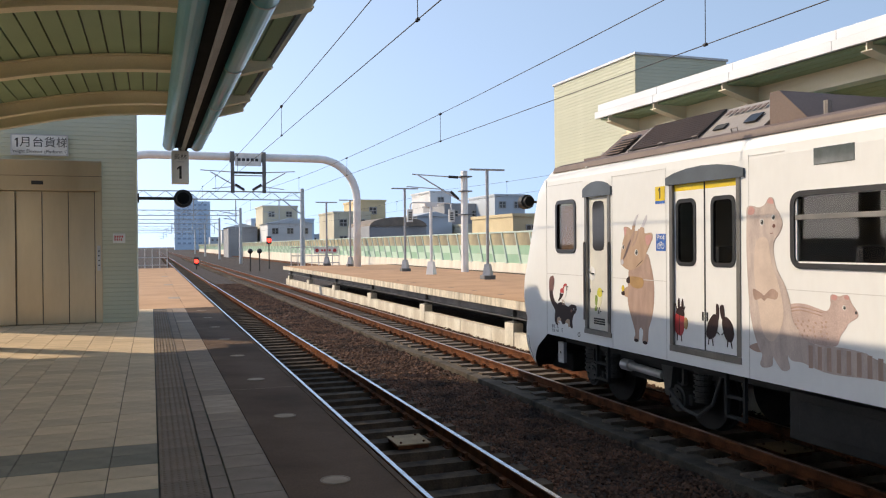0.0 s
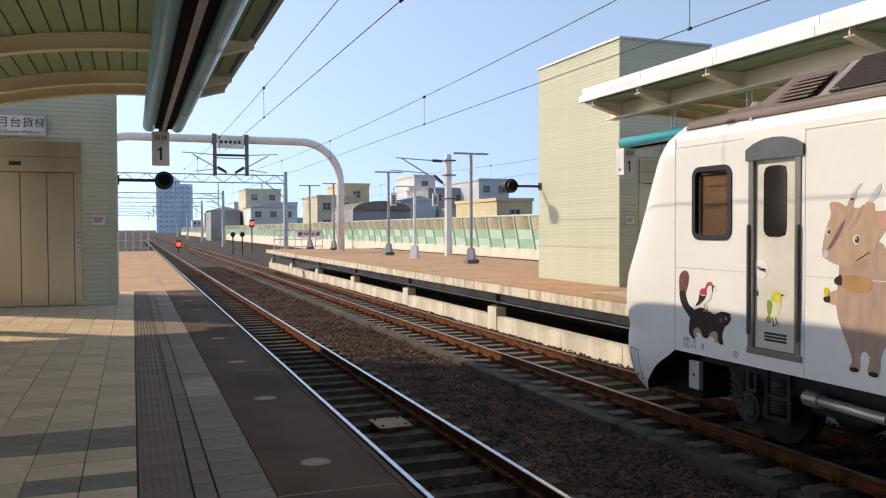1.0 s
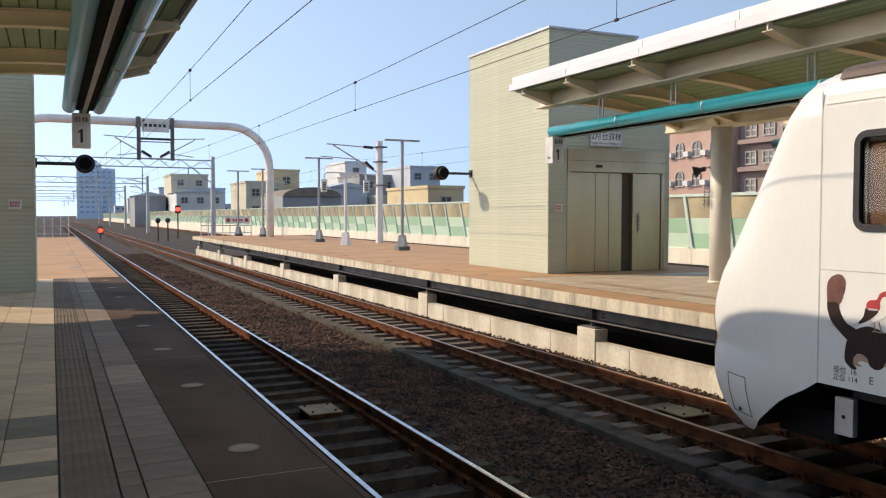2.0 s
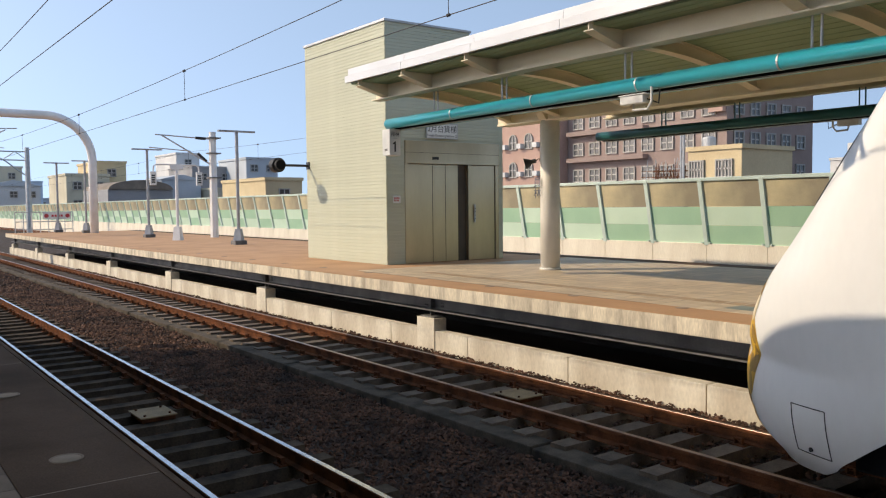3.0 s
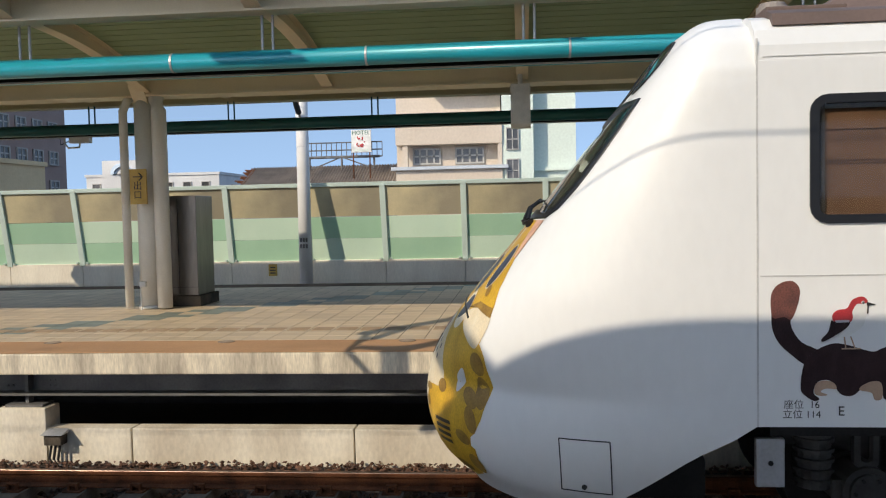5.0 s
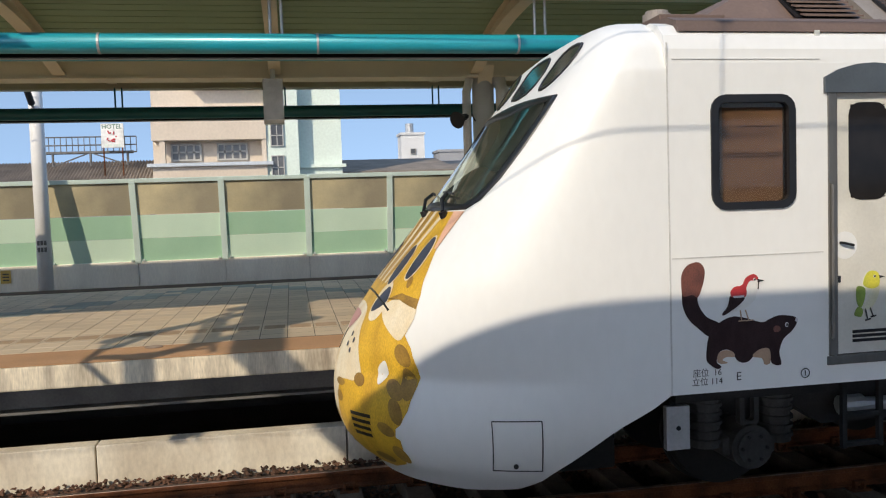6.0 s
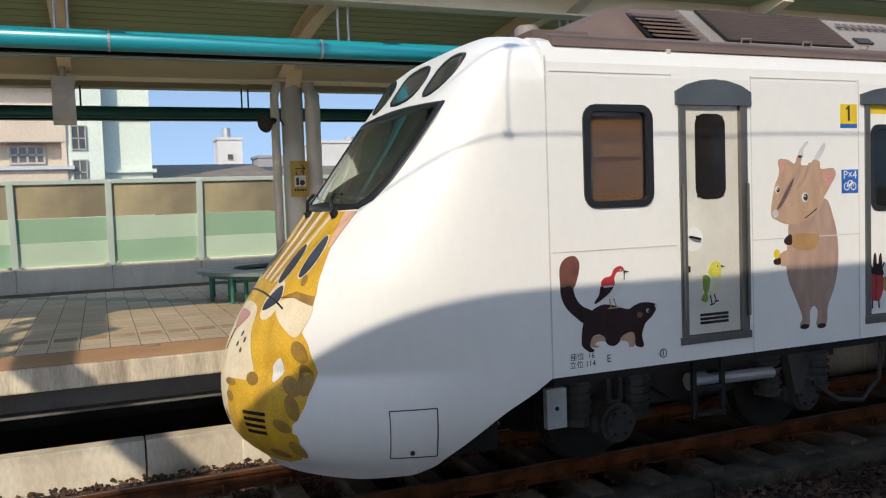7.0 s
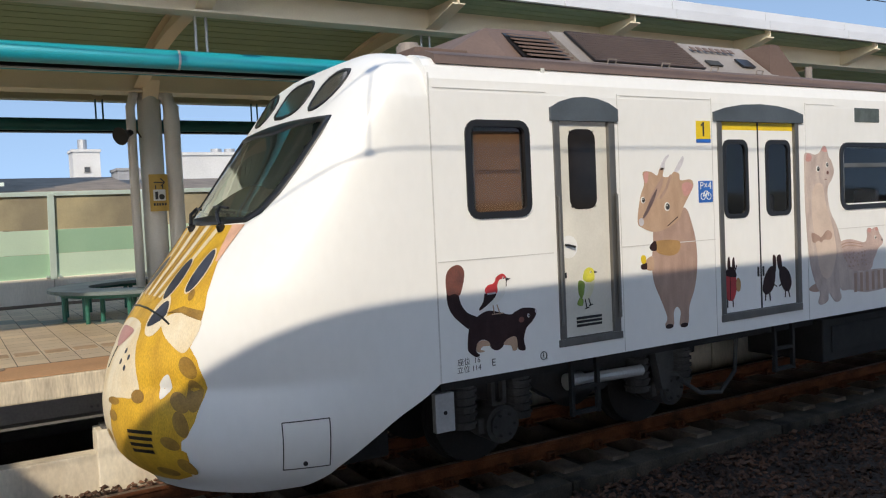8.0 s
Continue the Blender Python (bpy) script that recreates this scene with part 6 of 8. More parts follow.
prism(b, [(-1.96, 3.05), (-1.19, 3.05), (-1.19, 3.16), (-1.30, 3.215), (-1.44, 3.25), (-1.575, 3.26), (-1.71, 3.25), (-1.85, 3.215), (-1.96, 3.16)], 0, -1.475, -1.40)
part("door_hood", b, M["doorgrey"], d, "blue-grey arched door hood")
b = bmesh.new()
prism(b, rounded(-1.715, 2.285, -1.405, 2.985, 0.09), 0, -1.43, -1.40)
part("door_window", b, mat("dark_door_glass", (0.016, 0.013, 0.011), 0.08, spec=0.2, scale=1.5, fine=5, var=0.3, bump=0), d)
b = bmesh.new()
cyl(b, (-1.428, -1.37, 1.96), (-1.418, -1.37, 1.96), 0.10, 20)
hnd = part("handle_plate", b, M["livery"], d)
b = bmesh.new()
tube(b, [(-1.43, -1.33, 1.98), (-1.455, -1.34, 1.98), (-1.455, -1.42, 1.96), (-1.43, -1.43, 1.96)], 0.010, 6)
box(b, -1.43, -1.335, 1.69, -1.42, -1.315, 1.74)
part("handle", b, M["seal"], hnd)
b = bmesh.new()
for y in (-1.24, -1.905):
    cyl(b, (-1.48, y, 1.3), (-1.48, y, 2.4), 0.013, 8)
    for z in (1.3, 2.4):
        cyl(b, (-1.48, y, z), (-1.45, y, z), 0.012, 6)
part("grab_rail", b, M["alu"], d)
b = bmesh.new()
for k in range(3):
    box(b, -1.432, -1.72, 1.25 + 0.033 * k, -1.42, -1.43, 1.272 + 0.033 * k)
part("vent", b, M["seal"], d)

# passenger doors
dd = thing("passenger_doors", "", "", 0, 0, 0)
dd.parent = train
dd["label"] = "white double sliding doors with beetle paintings"
for ya, yb, w0, w1 in ((-3.92, -3.34, -3.74, -3.41), (-4.5, -3.925, -4.42, -4.06)):
    b = bmesh.new()
    ring_prism(b, [(ya, 1.17), (yb, 1.17), (yb, 3.0), (ya, 3.0)], [(w0, 2.14), (w1, 2.14), (w1, 2.88), (w0, 2.88)], 0, -1.428, -1.395)
    leaf = part("door_leaf", b, M["livery"], dd)
    b = bmesh.new()
    box(b, -1.428, ya, 3.0, -1.395, yb, 3.08)
    part("warning_band", b, M["yellow"], leaf, "yellow warning band")
    b = bmesh.new()
    ring_prism(b, rounded(w0 - 0.025, 2.115, w1 + 0.025, 2.905, 0.09), rounded(w0 + 0.02, 2.16, w1 - 0.02, 2.86, 0.06), 0, -1.436, -1.40)
    part("window_seal", b, M["seal"], leaf)
    b = bmesh.new()
    prism(b, rounded(w0, 2.14, w1, 2.88, 0.07), 0, -1.424, -1.418)
    g = part("pane", b, M["pane"], leaf)
    g.visible_shadow = False
b = bmesh.new()
box(b, -1.435, -3.93, 1.17, -1.40, -3.915, 3.08)
part("door_gap", b, M["seal"], dd)
for ya, yb in ((-4.555, -4.49), (-3.35, -3.285)):
    b = bmesh.new()
    box(b, -1.462, ya, 1.165, -1.395, yb, 3.09, 0.006)
    part("door_jamb", b, M["alu"], dd)
b = bmesh.new()
box(b, -1.462, -4.56, 1.09, -1.395, -3.28, 1.163, 0.004)
part("door_sill", b, M["alu"], dd)
b = bmesh.new()
prism(b, [(-4.62, 3.08), (-3.23, 3.08), (-3.23, 3.17), (-3.4, 3.215), (-3.65, 3.25), (-3.925, 3.262), (-4.2, 3.25), (-4.45, 3.215), (-4.62, 3.17)], 0, -1.475, -1.40)
part("door_hood", b, M["doorgrey"], dd)
b = bmesh.new()
for y in (-3.88, -3.96):
    box(b, -1.434, y - 0.012, 1.50, -1.428, y + 0.012, 1.60)
part("pull", b, M["seal"], dd)

# saloon window and small upper window
sw = framed_window("saloon_window", -7.2, -5.28, 2.13, 2.88, 0.13, 0.055, M["seal"], train)
b = bmesh.new()
box(b, -1.455, -7.15, 2.60, -1.43, -5.33, 2.65, 0.004)
part("transom", b, M["alu"], sw)
b = bmesh.new()
box(b, -1.456, -6.06, 3.11, -1.447, -5.58, 3.27, 0.006)
part("destination_window", b, mat("grey_display_glass", (0.10, 0.12, 0.12), 0.08, scale=3, fine=10, var=0.3, bump=0, coat=0.4), body)
for y in (-3.55, -4.3, -5.6, -6.3):
    b = bmesh.new()
    box(b, -1.15, y - 0.22, 1.08, -0.75, y + 0.22, 1.55, 0.05)
    box(b, -1.15, y - 0.26, 1.5, -0.85, y - 0.16, 2.35, 0.05)
    part("passenger_seat", b, M["seat"], train)


# painted animals on the side
def ears(loop):
    """Triangles that fill a closed outline."""
    def cross(o_, a_, b_):
        return (a_[0] - o_[0]) * (b_[1] - o_[1]) - (a_[1] - o_[1]) * (b_[0] - o_[0])
    idx = list(range(len(loop)))
    if sum(loop[i - 1][0] * loop[i][1] - loop[i][0] * loop[i - 1][1] for i in idx) < 0:
        idx.reverse()
    out = []
    while len(idx) > 3:
        for k in range(len(idx)):
            a_, b_, c_ = idx[k - 1], idx[k], idx[(k + 1) % len(idx)]
            A_, B_, C_ = loop[a_], loop[b_], loop[c_]
            if cross(A_, B_, C_) <= 1e-12:
                continue
            if any(cross(A_, B_, loop[q]) >= 0 and cross(B_, C_, loop[q]) >= 0 and cross(C_, A_, loop[q]) >= 0 for q in idx if q not in (a_, b_, c_)):
                continue
            out.append((a_, b_, c_))
            idx.pop(k)
            break
        else:
            idx.pop()
    return out + [tuple(idx)]


def decal(name, pts, material, layer=1, parent=body, round_=True, label=""):
    b_ = bmesh.new()
    loop = smooth_loop(pts, 4) if round_ else pts
    xa, xb = -1.4512 - 0.0012 * layer, -1.449
    near, back = [b_.verts.new((xa, *p)) for p in loop], [b_.verts.new((xb, *p)) for p in loop]
    n = len(loop)
    for i in range(n):
        b_.faces.new((near[i], near[(i + 1) % n], back[(i + 1) % n], back[i]))
    for tri in ears(loop):
        b_.faces.new([near[i] for i in tri])
    return part(name, b_, material, parent, label)


FERRET = [(-0.284, 1.364), (-0.343, 1.442), (-0.447, 1.492), (-0.540, 1.487), (-0.691, 1.443), (-0.750, 1.461), (-0.829, 1.484), (-0.948, 1.468), (-0.965, 1.423), (-0.922, 1.363), (-0.860, 1.314), (-0.826, 1.223), (-0.841, 1.141), (-0.811, 1.126), (-0.763, 1.151), (-0.753, 1.231), (-0.700, 1.254), (-0.641, 1.221), (-0.590, 1.173), (-0.542, 1.163), (-0.496, 1.185), (-0.453, 1.252), (-0.398, 1.264), (-0.356, 1.241), (-0.342, 1.181), (-0.377, 1.146), (-0.345, 1.132), (-0.292, 1.165), (-0.264, 1.214)]
FERRET_TAIL = [(-0.371, 1.446), (-0.273, 1.502), (-0.215, 1.584), (-0.206, 1.660), (-0.250, 1.747), (-0.255, 1.837), (-0.213, 1.889), (-0.132, 1.869), (-0.088, 1.806), (-0.088, 1.701), (-0.091, 1.596), (-0.130, 1.502), (-0.206, 1.426), (-0.302, 1.362)]
FERRET_TIP = [(-0.248, 1.747), (-0.259, 1.837), (-0.213, 1.890), (-0.132, 1.871), (-0.087, 1.806), (-0.086, 1.694), (-0.103, 1.655), (-0.165, 1.664), (-0.209, 1.648)]
THIGH_A = [(-0.356, 1.241), (-0.407, 1.261), (-0.462, 1.248), (-0.479, 1.210), (-0.414, 1.211), (-0.385, 1.191), (-0.426, 1.171), (-0.384, 1.165), (-0.348, 1.181)]
THIGH_B = [(-0.631, 1.227), (-0.690, 1.255), (-0.748, 1.245), (-0.753, 1.152), (-0.710, 1.139), (-0.691, 1.184), (-0.620, 1.200)]
BIRD_BELLY = [(-0.570, 1.705), (-0.621, 1.762), (-0.663, 1.736), (-0.653, 1.651), (-0.631, 1.598), (-0.562, 1.550), (-0.486, 1.530), (-0.526, 1.585), (-0.558, 1.644)]
BIRD = [(-0.543, 1.715), (-0.574, 1.766), (-0.632, 1.788), (-0.666, 1.759), (-0.639, 1.741), (-0.601, 1.741), (-0.574, 1.696), (-0.577, 1.657), (-0.557, 1.628), (-0.473, 1.628), (-0.454, 1.668), (-0.486, 1.704)]
BIRD_WING = [(-0.469, 1.633), (-0.557, 1.631), (-0.536, 1.591), (-0.468, 1.544), (-0.401, 1.508), (-0.391, 1.521), (-0.432, 1.571), (-0.449, 1.638)]
YBIRD = [(-1.510, 1.657), (-1.536, 1.738), (-1.581, 1.768), (-1.635, 1.751), (-1.651, 1.704), (-1.652, 1.628), (-1.625, 1.547), (-1.579, 1.492), (-1.523, 1.481), (-1.504, 1.525)]
YWING = [(-1.467, 1.652), (-1.531, 1.639), (-1.527, 1.556), (-1.496, 1.500), (-1.464, 1.545)]
YTAIL = [(-1.481, 1.507), (-1.513, 1.482), (-1.499, 1.433), (-1.446, 1.447), (-1.459, 1.487)]
YHEAD = [(-1.517, 1.665), (-1.538, 1.738), (-1.581, 1.766), (-1.635, 1.751), (-1.651, 1.704), (-1.644, 1.654), (-1.586, 1.634)]
DEER_HEAD = [(-2.179, 2.144), (-2.222, 2.368), (-2.277, 2.485), (-2.265, 2.593), (-2.365, 2.598), (-2.447, 2.561), (-2.483, 2.625), (-2.534, 2.625), (-2.521, 2.552), (-2.616, 2.551), (-2.670, 2.594), (-2.739, 2.573), (-2.753, 2.512), (-2.895, 2.516), (-2.928, 2.458), (-2.871, 2.373), (-2.788, 2.265), (-2.719, 2.144), (-2.560, 2.066), (-2.389, 2.038), (-2.242, 2.082)]
DEER = [(-2.390, 2.063), (-2.561, 2.090), (-2.794, 2.252), (-2.894, 2.087), (-2.946, 1.884), (-2.947, 1.658), (-2.902, 1.461), (-2.822, 1.293), (-2.805, 1.145), (-2.725, 1.112), (-2.684, 1.146), (-2.704, 1.256), (-2.657, 1.310), (-2.609, 1.265), (-2.604, 1.143), (-2.533, 1.119), (-2.490, 1.155), (-2.521, 1.226), (-2.428, 1.430), (-2.367, 1.557), (-2.341, 1.728), (-2.367, 1.919)]
DEER_STRIPE = [(-2.229, 2.154), (-2.293, 2.259), (-2.354, 2.376), (-2.478, 2.517), (-2.530, 2.545), (-2.481, 2.421), (-2.374, 2.292), (-2.279, 2.176)]
STRIPE_B = [(-2.471, 2.361), (-2.543, 2.443), (-2.606, 2.558), (-2.630, 2.553), (-2.570, 2.430), (-2.491, 2.348)]
DEER_EAR = [(-2.769, 2.462), (-2.841, 2.493), (-2.918, 2.459), (-2.871, 2.385), (-2.799, 2.363)]
EAR_B = [(-2.275, 2.581), (-2.331, 2.592), (-2.318, 2.508), (-2.284, 2.497)]
HORN_A = [(-2.483, 2.621), (-2.521, 2.697), (-2.591, 2.752), (-2.608, 2.745), (-2.554, 2.685), (-2.544, 2.620)]
HORN_B = [(-2.677, 2.594), (-2.707, 2.647), (-2.785, 2.737), (-2.805, 2.727), (-2.796, 2.683), (-2.729, 2.598)]
DEER_ARM = [(-2.392, 1.882), (-2.419, 1.952), (-2.675, 1.945), (-2.726, 1.897), (-2.687, 1.826), (-2.582, 1.803), (-2.447, 1.830)]
HOOF_A = [(-2.323, 1.910), (-2.395, 1.954), (-2.405, 1.869), (-2.341, 1.868)]
FOREARM = [(-2.270, 1.781), (-2.358, 1.811), (-2.359, 1.691), (-2.273, 1.697)]
HOOF_B = [(-2.203, 1.739), (-2.269, 1.758), (-2.273, 1.702), (-2.214, 1.702)]
BEETLE = [(-3.335, 1.449), (-3.370, 1.549), (-3.448, 1.569), (-3.524, 1.537), (-3.539, 1.418), (-3.495, 1.304), (-3.436, 1.289), (-3.361, 1.330)]
BHEAD = [(-3.382, 1.548), (-3.403, 1.603), (-3.458, 1.633), (-3.515, 1.595), (-3.532, 1.523)]
HORN1 = [(-3.412, 1.618), (-3.415, 1.701), (-3.439, 1.730), (-3.450, 1.615)]
HORN2 = [(-3.481, 1.613), (-3.484, 1.691), (-3.509, 1.725), (-3.520, 1.610)]
BEETLE_B = [(-3.943, 1.382), (-3.985, 1.499), (-4.071, 1.587), (-4.142, 1.568), (-4.146, 1.459), (-4.104, 1.355), (-4.018, 1.303), (-3.957, 1.327)]
BEETLE_C = [(-4.215, 1.481), (-4.239, 1.561), (-4.304, 1.570), (-4.387, 1.495), (-4.413, 1.382), (-4.358, 1.305), (-4.273, 1.340)]
ARM_B = [(-4.120, 1.543), (-4.118, 1.700), (-4.163, 1.675), (-4.158, 1.540)]
ARM_C = [(-4.209, 1.549), (-4.180, 1.674), (-4.240, 1.697), (-4.260, 1.559)]
MARTEN = [(-4.557, 2.749), (-4.632, 2.768), (-4.726, 2.746), (-4.819, 2.770), (-4.881, 2.837), (-4.940, 2.828), (-4.978, 2.730), (-5.027, 2.675), (-5.070, 2.568), (-5.026, 2.474), (-4.958, 2.401), (-4.945, 2.283), (-4.993, 2.114), (-5.094, 1.970), (-5.163, 1.807), (-5.204, 1.623), (-5.286, 1.507), (-5.202, 1.374), (-5.131, 1.261), (-5.158, 1.150), (-5.072, 1.112), (-5.000, 1.159), (-4.927, 1.234), (-4.911, 1.142), (-4.790, 1.107), (-4.743, 1.144), (-4.775, 1.236), (-4.714, 1.316), (-4.621, 1.549), (-4.575, 1.835), (-4.547, 2.280), (-4.550, 2.616)]
MARTEN_TAIL = [(-5.148, 1.618), (-5.286, 1.487), (-5.498, 1.419), (-5.797, 1.426), (-6.051, 1.410), (-6.146, 1.377), (-6.289, 1.342), (-6.412, 1.307), (-6.350, 1.200), (-6.145, 1.193), (-5.843, 1.174), (-5.598, 1.175), (-5.338, 1.227), (-5.145, 1.263)]
SIDE_FOOT = [(-4.580, 1.300), (-4.698, 1.347), (-4.760, 1.300), (-4.754, 1.259), (-4.650, 1.264)]
CIVET = [(-5.191, 1.725), (-5.288, 1.784), (-5.449, 1.795), (-5.603, 1.767), (-5.727, 1.747), (-5.775, 1.808), (-5.771, 1.875), (-5.800, 1.906), (-5.871, 1.891), (-5.941, 1.909), (-5.987, 1.898), (-6.020, 1.835), (-6.087, 1.757), (-6.076, 1.709), (-5.985, 1.655), (-5.951, 1.604), (-5.892, 1.532), (-5.833, 1.430), (-5.600, 1.422), (-5.393, 1.458), (-5.259, 1.545)]
CEAR_A = [(-5.785, 1.867), (-5.812, 1.903), (-5.855, 1.890), (-5.836, 1.851)]
CEAR_B = [(-5.934, 1.891), (-5.973, 1.907), (-5.991, 1.870), (-5.952, 1.868)]
MEAR = [(-4.573, 2.682), (-4.600, 2.758), (-4.673, 2.733), (-4.653, 2.679)]
PAWS = [(-4.646, 1.905), (-4.765, 1.868), (-4.811, 1.848), (-4.918, 1.919), (-5.006, 1.881), (-4.976, 1.815), (-4.857, 1.819), (-4.811, 1.788), (-4.765, 1.813), (-4.671, 1.796)]
GOLD = mat("golden_brown_fur", (0.42, 0.25, 0.10), 0.45, scale=6, fine=110, var=0.25, bump=0)
ROSY = mat("rosy_grey_painted_fur", (0.52, 0.39, 0.35), 0.45, col2=(0.40, 0.30, 0.27), scale=5, fine=120, var=0.25, bump=0)
LEAF = mat("leaf_green_paint", (0.20, 0.30, 0.05), 0.45, scale=9, fine=90, var=0.2)
PALEFUR = mat("pale_cream_painted_fur", (0.62, 0.50, 0.42), 0.45, col2=(0.54, 0.43, 0.36), scale=5, fine=120, var=0.15, bump=0)


def stroke(name, p, q, w, material, layer, parent):
    """A thin painted line from p to q."""
    v = Vector((q[0] - p[0], q[1] - p[1])).normalized() * (w / 2)
    return decal(name, [(p[0] - v.y, p[1] + v.x), (p[0] + v.y, p[1] - v.x), (q[0] + v.y, q[1] - v.x), (q[0] - v.y, q[1] + v.x)], material, layer, parent, False)


def eye(cy, cz, r, parent, layer=4):
    e_ = decal("eye", oval(cy, cz, r, r * 1.15, 0), M["signwhite"], layer, parent)
    decal("pupil", oval(cy - 0.15 * r, cz, r * 0.72, r * 0.85, 0), M["ink"], layer + 1, e_)
    decal("glint", oval(cy + 0.1 * r, cz + 0.3 * r, r * 0.2, r * 0.2, 0, 8), M["signwhite"], layer + 2, e_)


fer = decal("painted_weasel", FERRET, M["furdark"], 2, body, True, "dark brown painted weasel")
decal("tail", FERRET_TAIL, M["furdark"], 1, fer)
decal("tail_tip", FERRET_TIP, M["furtip"], 2, fer)
decal("cheek", oval(-0.808, 1.388, 0.028, 0.024, 0), M["furtip"], 3, fer)
eye(-0.885, 1.415, 0.014, fer)
decal("nose", oval(-0.962, 1.445, 0.010, 0.014, 0), M["lilac"], 3, fer)
decal("thigh", THIGH_A, M["furtan"], 3, fer)
decal("thigh", THIGH_B, M["furtan"], 3, fer)
bird = decal("painted_bird", BIRD_BELLY, M["signwhite"], 3, body, True, "red and white painted bird")
decal("head", BIRD, M["redpaint"], 4, bird)
decal("wing", BIRD_WING, M["furdark"], 5, bird)
decal("wing_bar", [(-0.47, 1.640), (-0.555, 1.642), (-0.553, 1.628), (-0.475, 1.626)], M["lilac"], 6, bird, False)
decal("beak", [(-0.660, 1.754), (-0.713, 1.739), (-0.660, 1.728)], M["ink"], 5, bird, False)
stroke("worm", (-0.668, 1.735), (-0.664, 1.68), 0.007, M["furdark"], 5, bird)
eye(-0.637, 1.750, 0.010, bird, 5)
for p, q in (((-0.527, 1.535), (-0.535, 1.465)), ((-0.565, 1.538), (-0.590, 1.465))):
    stroke("leg", p, q, 0.007, M["furtan"], 4, bird)
    stroke("toes", (q[0] + 0.025, q[1] - 0.004), (q[0] - 0.035, q[1] - 0.002), 0.008, M["furtan"], 4, bird)
yb_ = decal("painted_bird", YBIRD, mat("pale_yellow_paint", (0.60, 0.58, 0.40), 0.45, col2=(0.66, 0.66, 0.58), scale=7, fine=90, var=0.1), 1, d, True, "lime yellow painted bird")
yb_.location = (0.024, 0, 0)
decal("head", YHEAD, M["lime"], 2, yb_)
decal("wing", YWING, LEAF, 2, yb_)
decal("tail", YTAIL, LEAF, 2, yb_)
decal("beak", [(-1.650, 1.731), (-1.694, 1.717), (-1.649, 1.709)], M["ink"], 3, yb_, False)
eye(-1.608, 1.724, 0.010, yb_, 3)
for p, q in (((-1.535, 1.49), (-1.553, 1.41)), ((-1.574, 1.495), (-1.598, 1.432))):
    stroke("leg", p, q, 0.008, M["undergrey"], 2, yb_)
    stroke("toes", (q[0] + 0.02, q[1] - 0.006), (q[0] - 0.025, q[1] + 0.004), 0.010, M["undergrey"], 2, yb_)
deer = decal("painted_deer", DEER, M["furbrown"], 1, body, True, "brown painted deer standing upright")
decal("head", DEER_HEAD, M["furtan"], 2, deer)
decal("stripe", DEER_STRIPE, M["furbrown"], 3, deer)
decal("stripe_core", [(-2.240, 2.175), (-2.30, 2.265), (-2.37, 2.37), (-2.44, 2.44), (-2.39, 2.33), (-2.29, 2.20)], mat("plum_grey_fur", (0.14, 0.095, 0.095), 0.5, scale=8, fine=130, var=0.4, bump=0), 4, deer)
decal("stripe", STRIPE_B, M["furbrown"], 3, deer)
stroke("jaw_line", (-2.56, 2.085), (-2.70, 2.165), 0.010, M["furdark"], 3, deer)
decal("arm", DEER_ARM, GOLD, 3, deer)
decal("forearm", FOREARM, M["furtan"], 2, deer)
decal("hoof", HOOF_A, M["furdark"], 4, deer)
decal("hoof", HOOF_B, M["furdark"], 4, deer)
decal("ear", DEER_EAR, M["pinkpaint"], 3, deer)
decal("ear", EAR_B, M["pinkpaint"], 3, deer)
decal("horn", HORN_A, M["lilac"], 2, deer)
decal("horn", HORN_B, M["lilac"], 2, deer)
eye(-2.562, 2.268, 0.036, deer)
eye(-2.252, 2.339, 0.027, deer)
decal("muzzle", oval(-2.222, 2.138, 0.032, 0.036, 0), M["lilac"], 4, deer)
decal("flower", oval(-2.235, 1.791, 0.030, 0.040, 0), M["yellow"], 5, deer)
for y, z in ((-2.545, 1.135), (-2.745, 1.125)):
    decal("hoof", oval(y, z, 0.050, 0.022, 0), M["furdark"], 3, deer)
mar = decal("painted_marten", MARTEN, M["furgrey"], 3, body, True, "grey-brown painted marten standing upright")
mar.location = (0, -0.10, 0)
decal("chest", [(-4.70, 2.40), (-4.86, 2.42), (-4.91, 2.20), (-5.02, 1.95), (-5.08, 1.65), (-4.95, 1.40), (-4.80, 1.45), (-4.72, 1.75), (-4.66, 2.1)], PALEFUR, 4, mar)
decal("tail", MARTEN_TAIL, M["furgrey"], 2, mar)
for k in range(8):
    y = -5.433 - 0.114 * k
    decal("tail_band", [(y + 0.028, 1.405 - 0.012 * (k > 5) * (k - 5)), (y - 0.022, 1.405 - 0.012 * (k > 5) * (k - 5)), (y - 0.024, 1.19), (y + 0.026, 1.19)], M["furbrown"], 3, mar, False)
decal("back_foot", SIDE_FOOT, M["furbrown"], 2, mar)
decal("ear", MEAR, M["pinkpaint"], 4, mar)
decal("ear", [(-4.86, 2.79), (-4.885, 2.832), (-4.93, 2.825), (-4.945, 2.775)], M["pinkpaint"], 4, mar)
eye(-4.781, 2.593, 0.030, mar, 5)
eye(-4.945, 2.635, 0.026, mar, 5)
decal("nose", oval(-4.953, 2.550, 0.020, 0.020, 0), M["furtip"], 5, mar)
stroke("mouth", (-4.90, 2.475), (-4.94, 2.478), 0.007, M["furtip"], 5, mar)
decal("paw", PAWS, M["furbrown"], 5, mar)
civ = decal("painted_civet", CIVET, ROSY, 1, body, True, "rosy grey painted civet with dark speckles")
rs = random.Random(8)
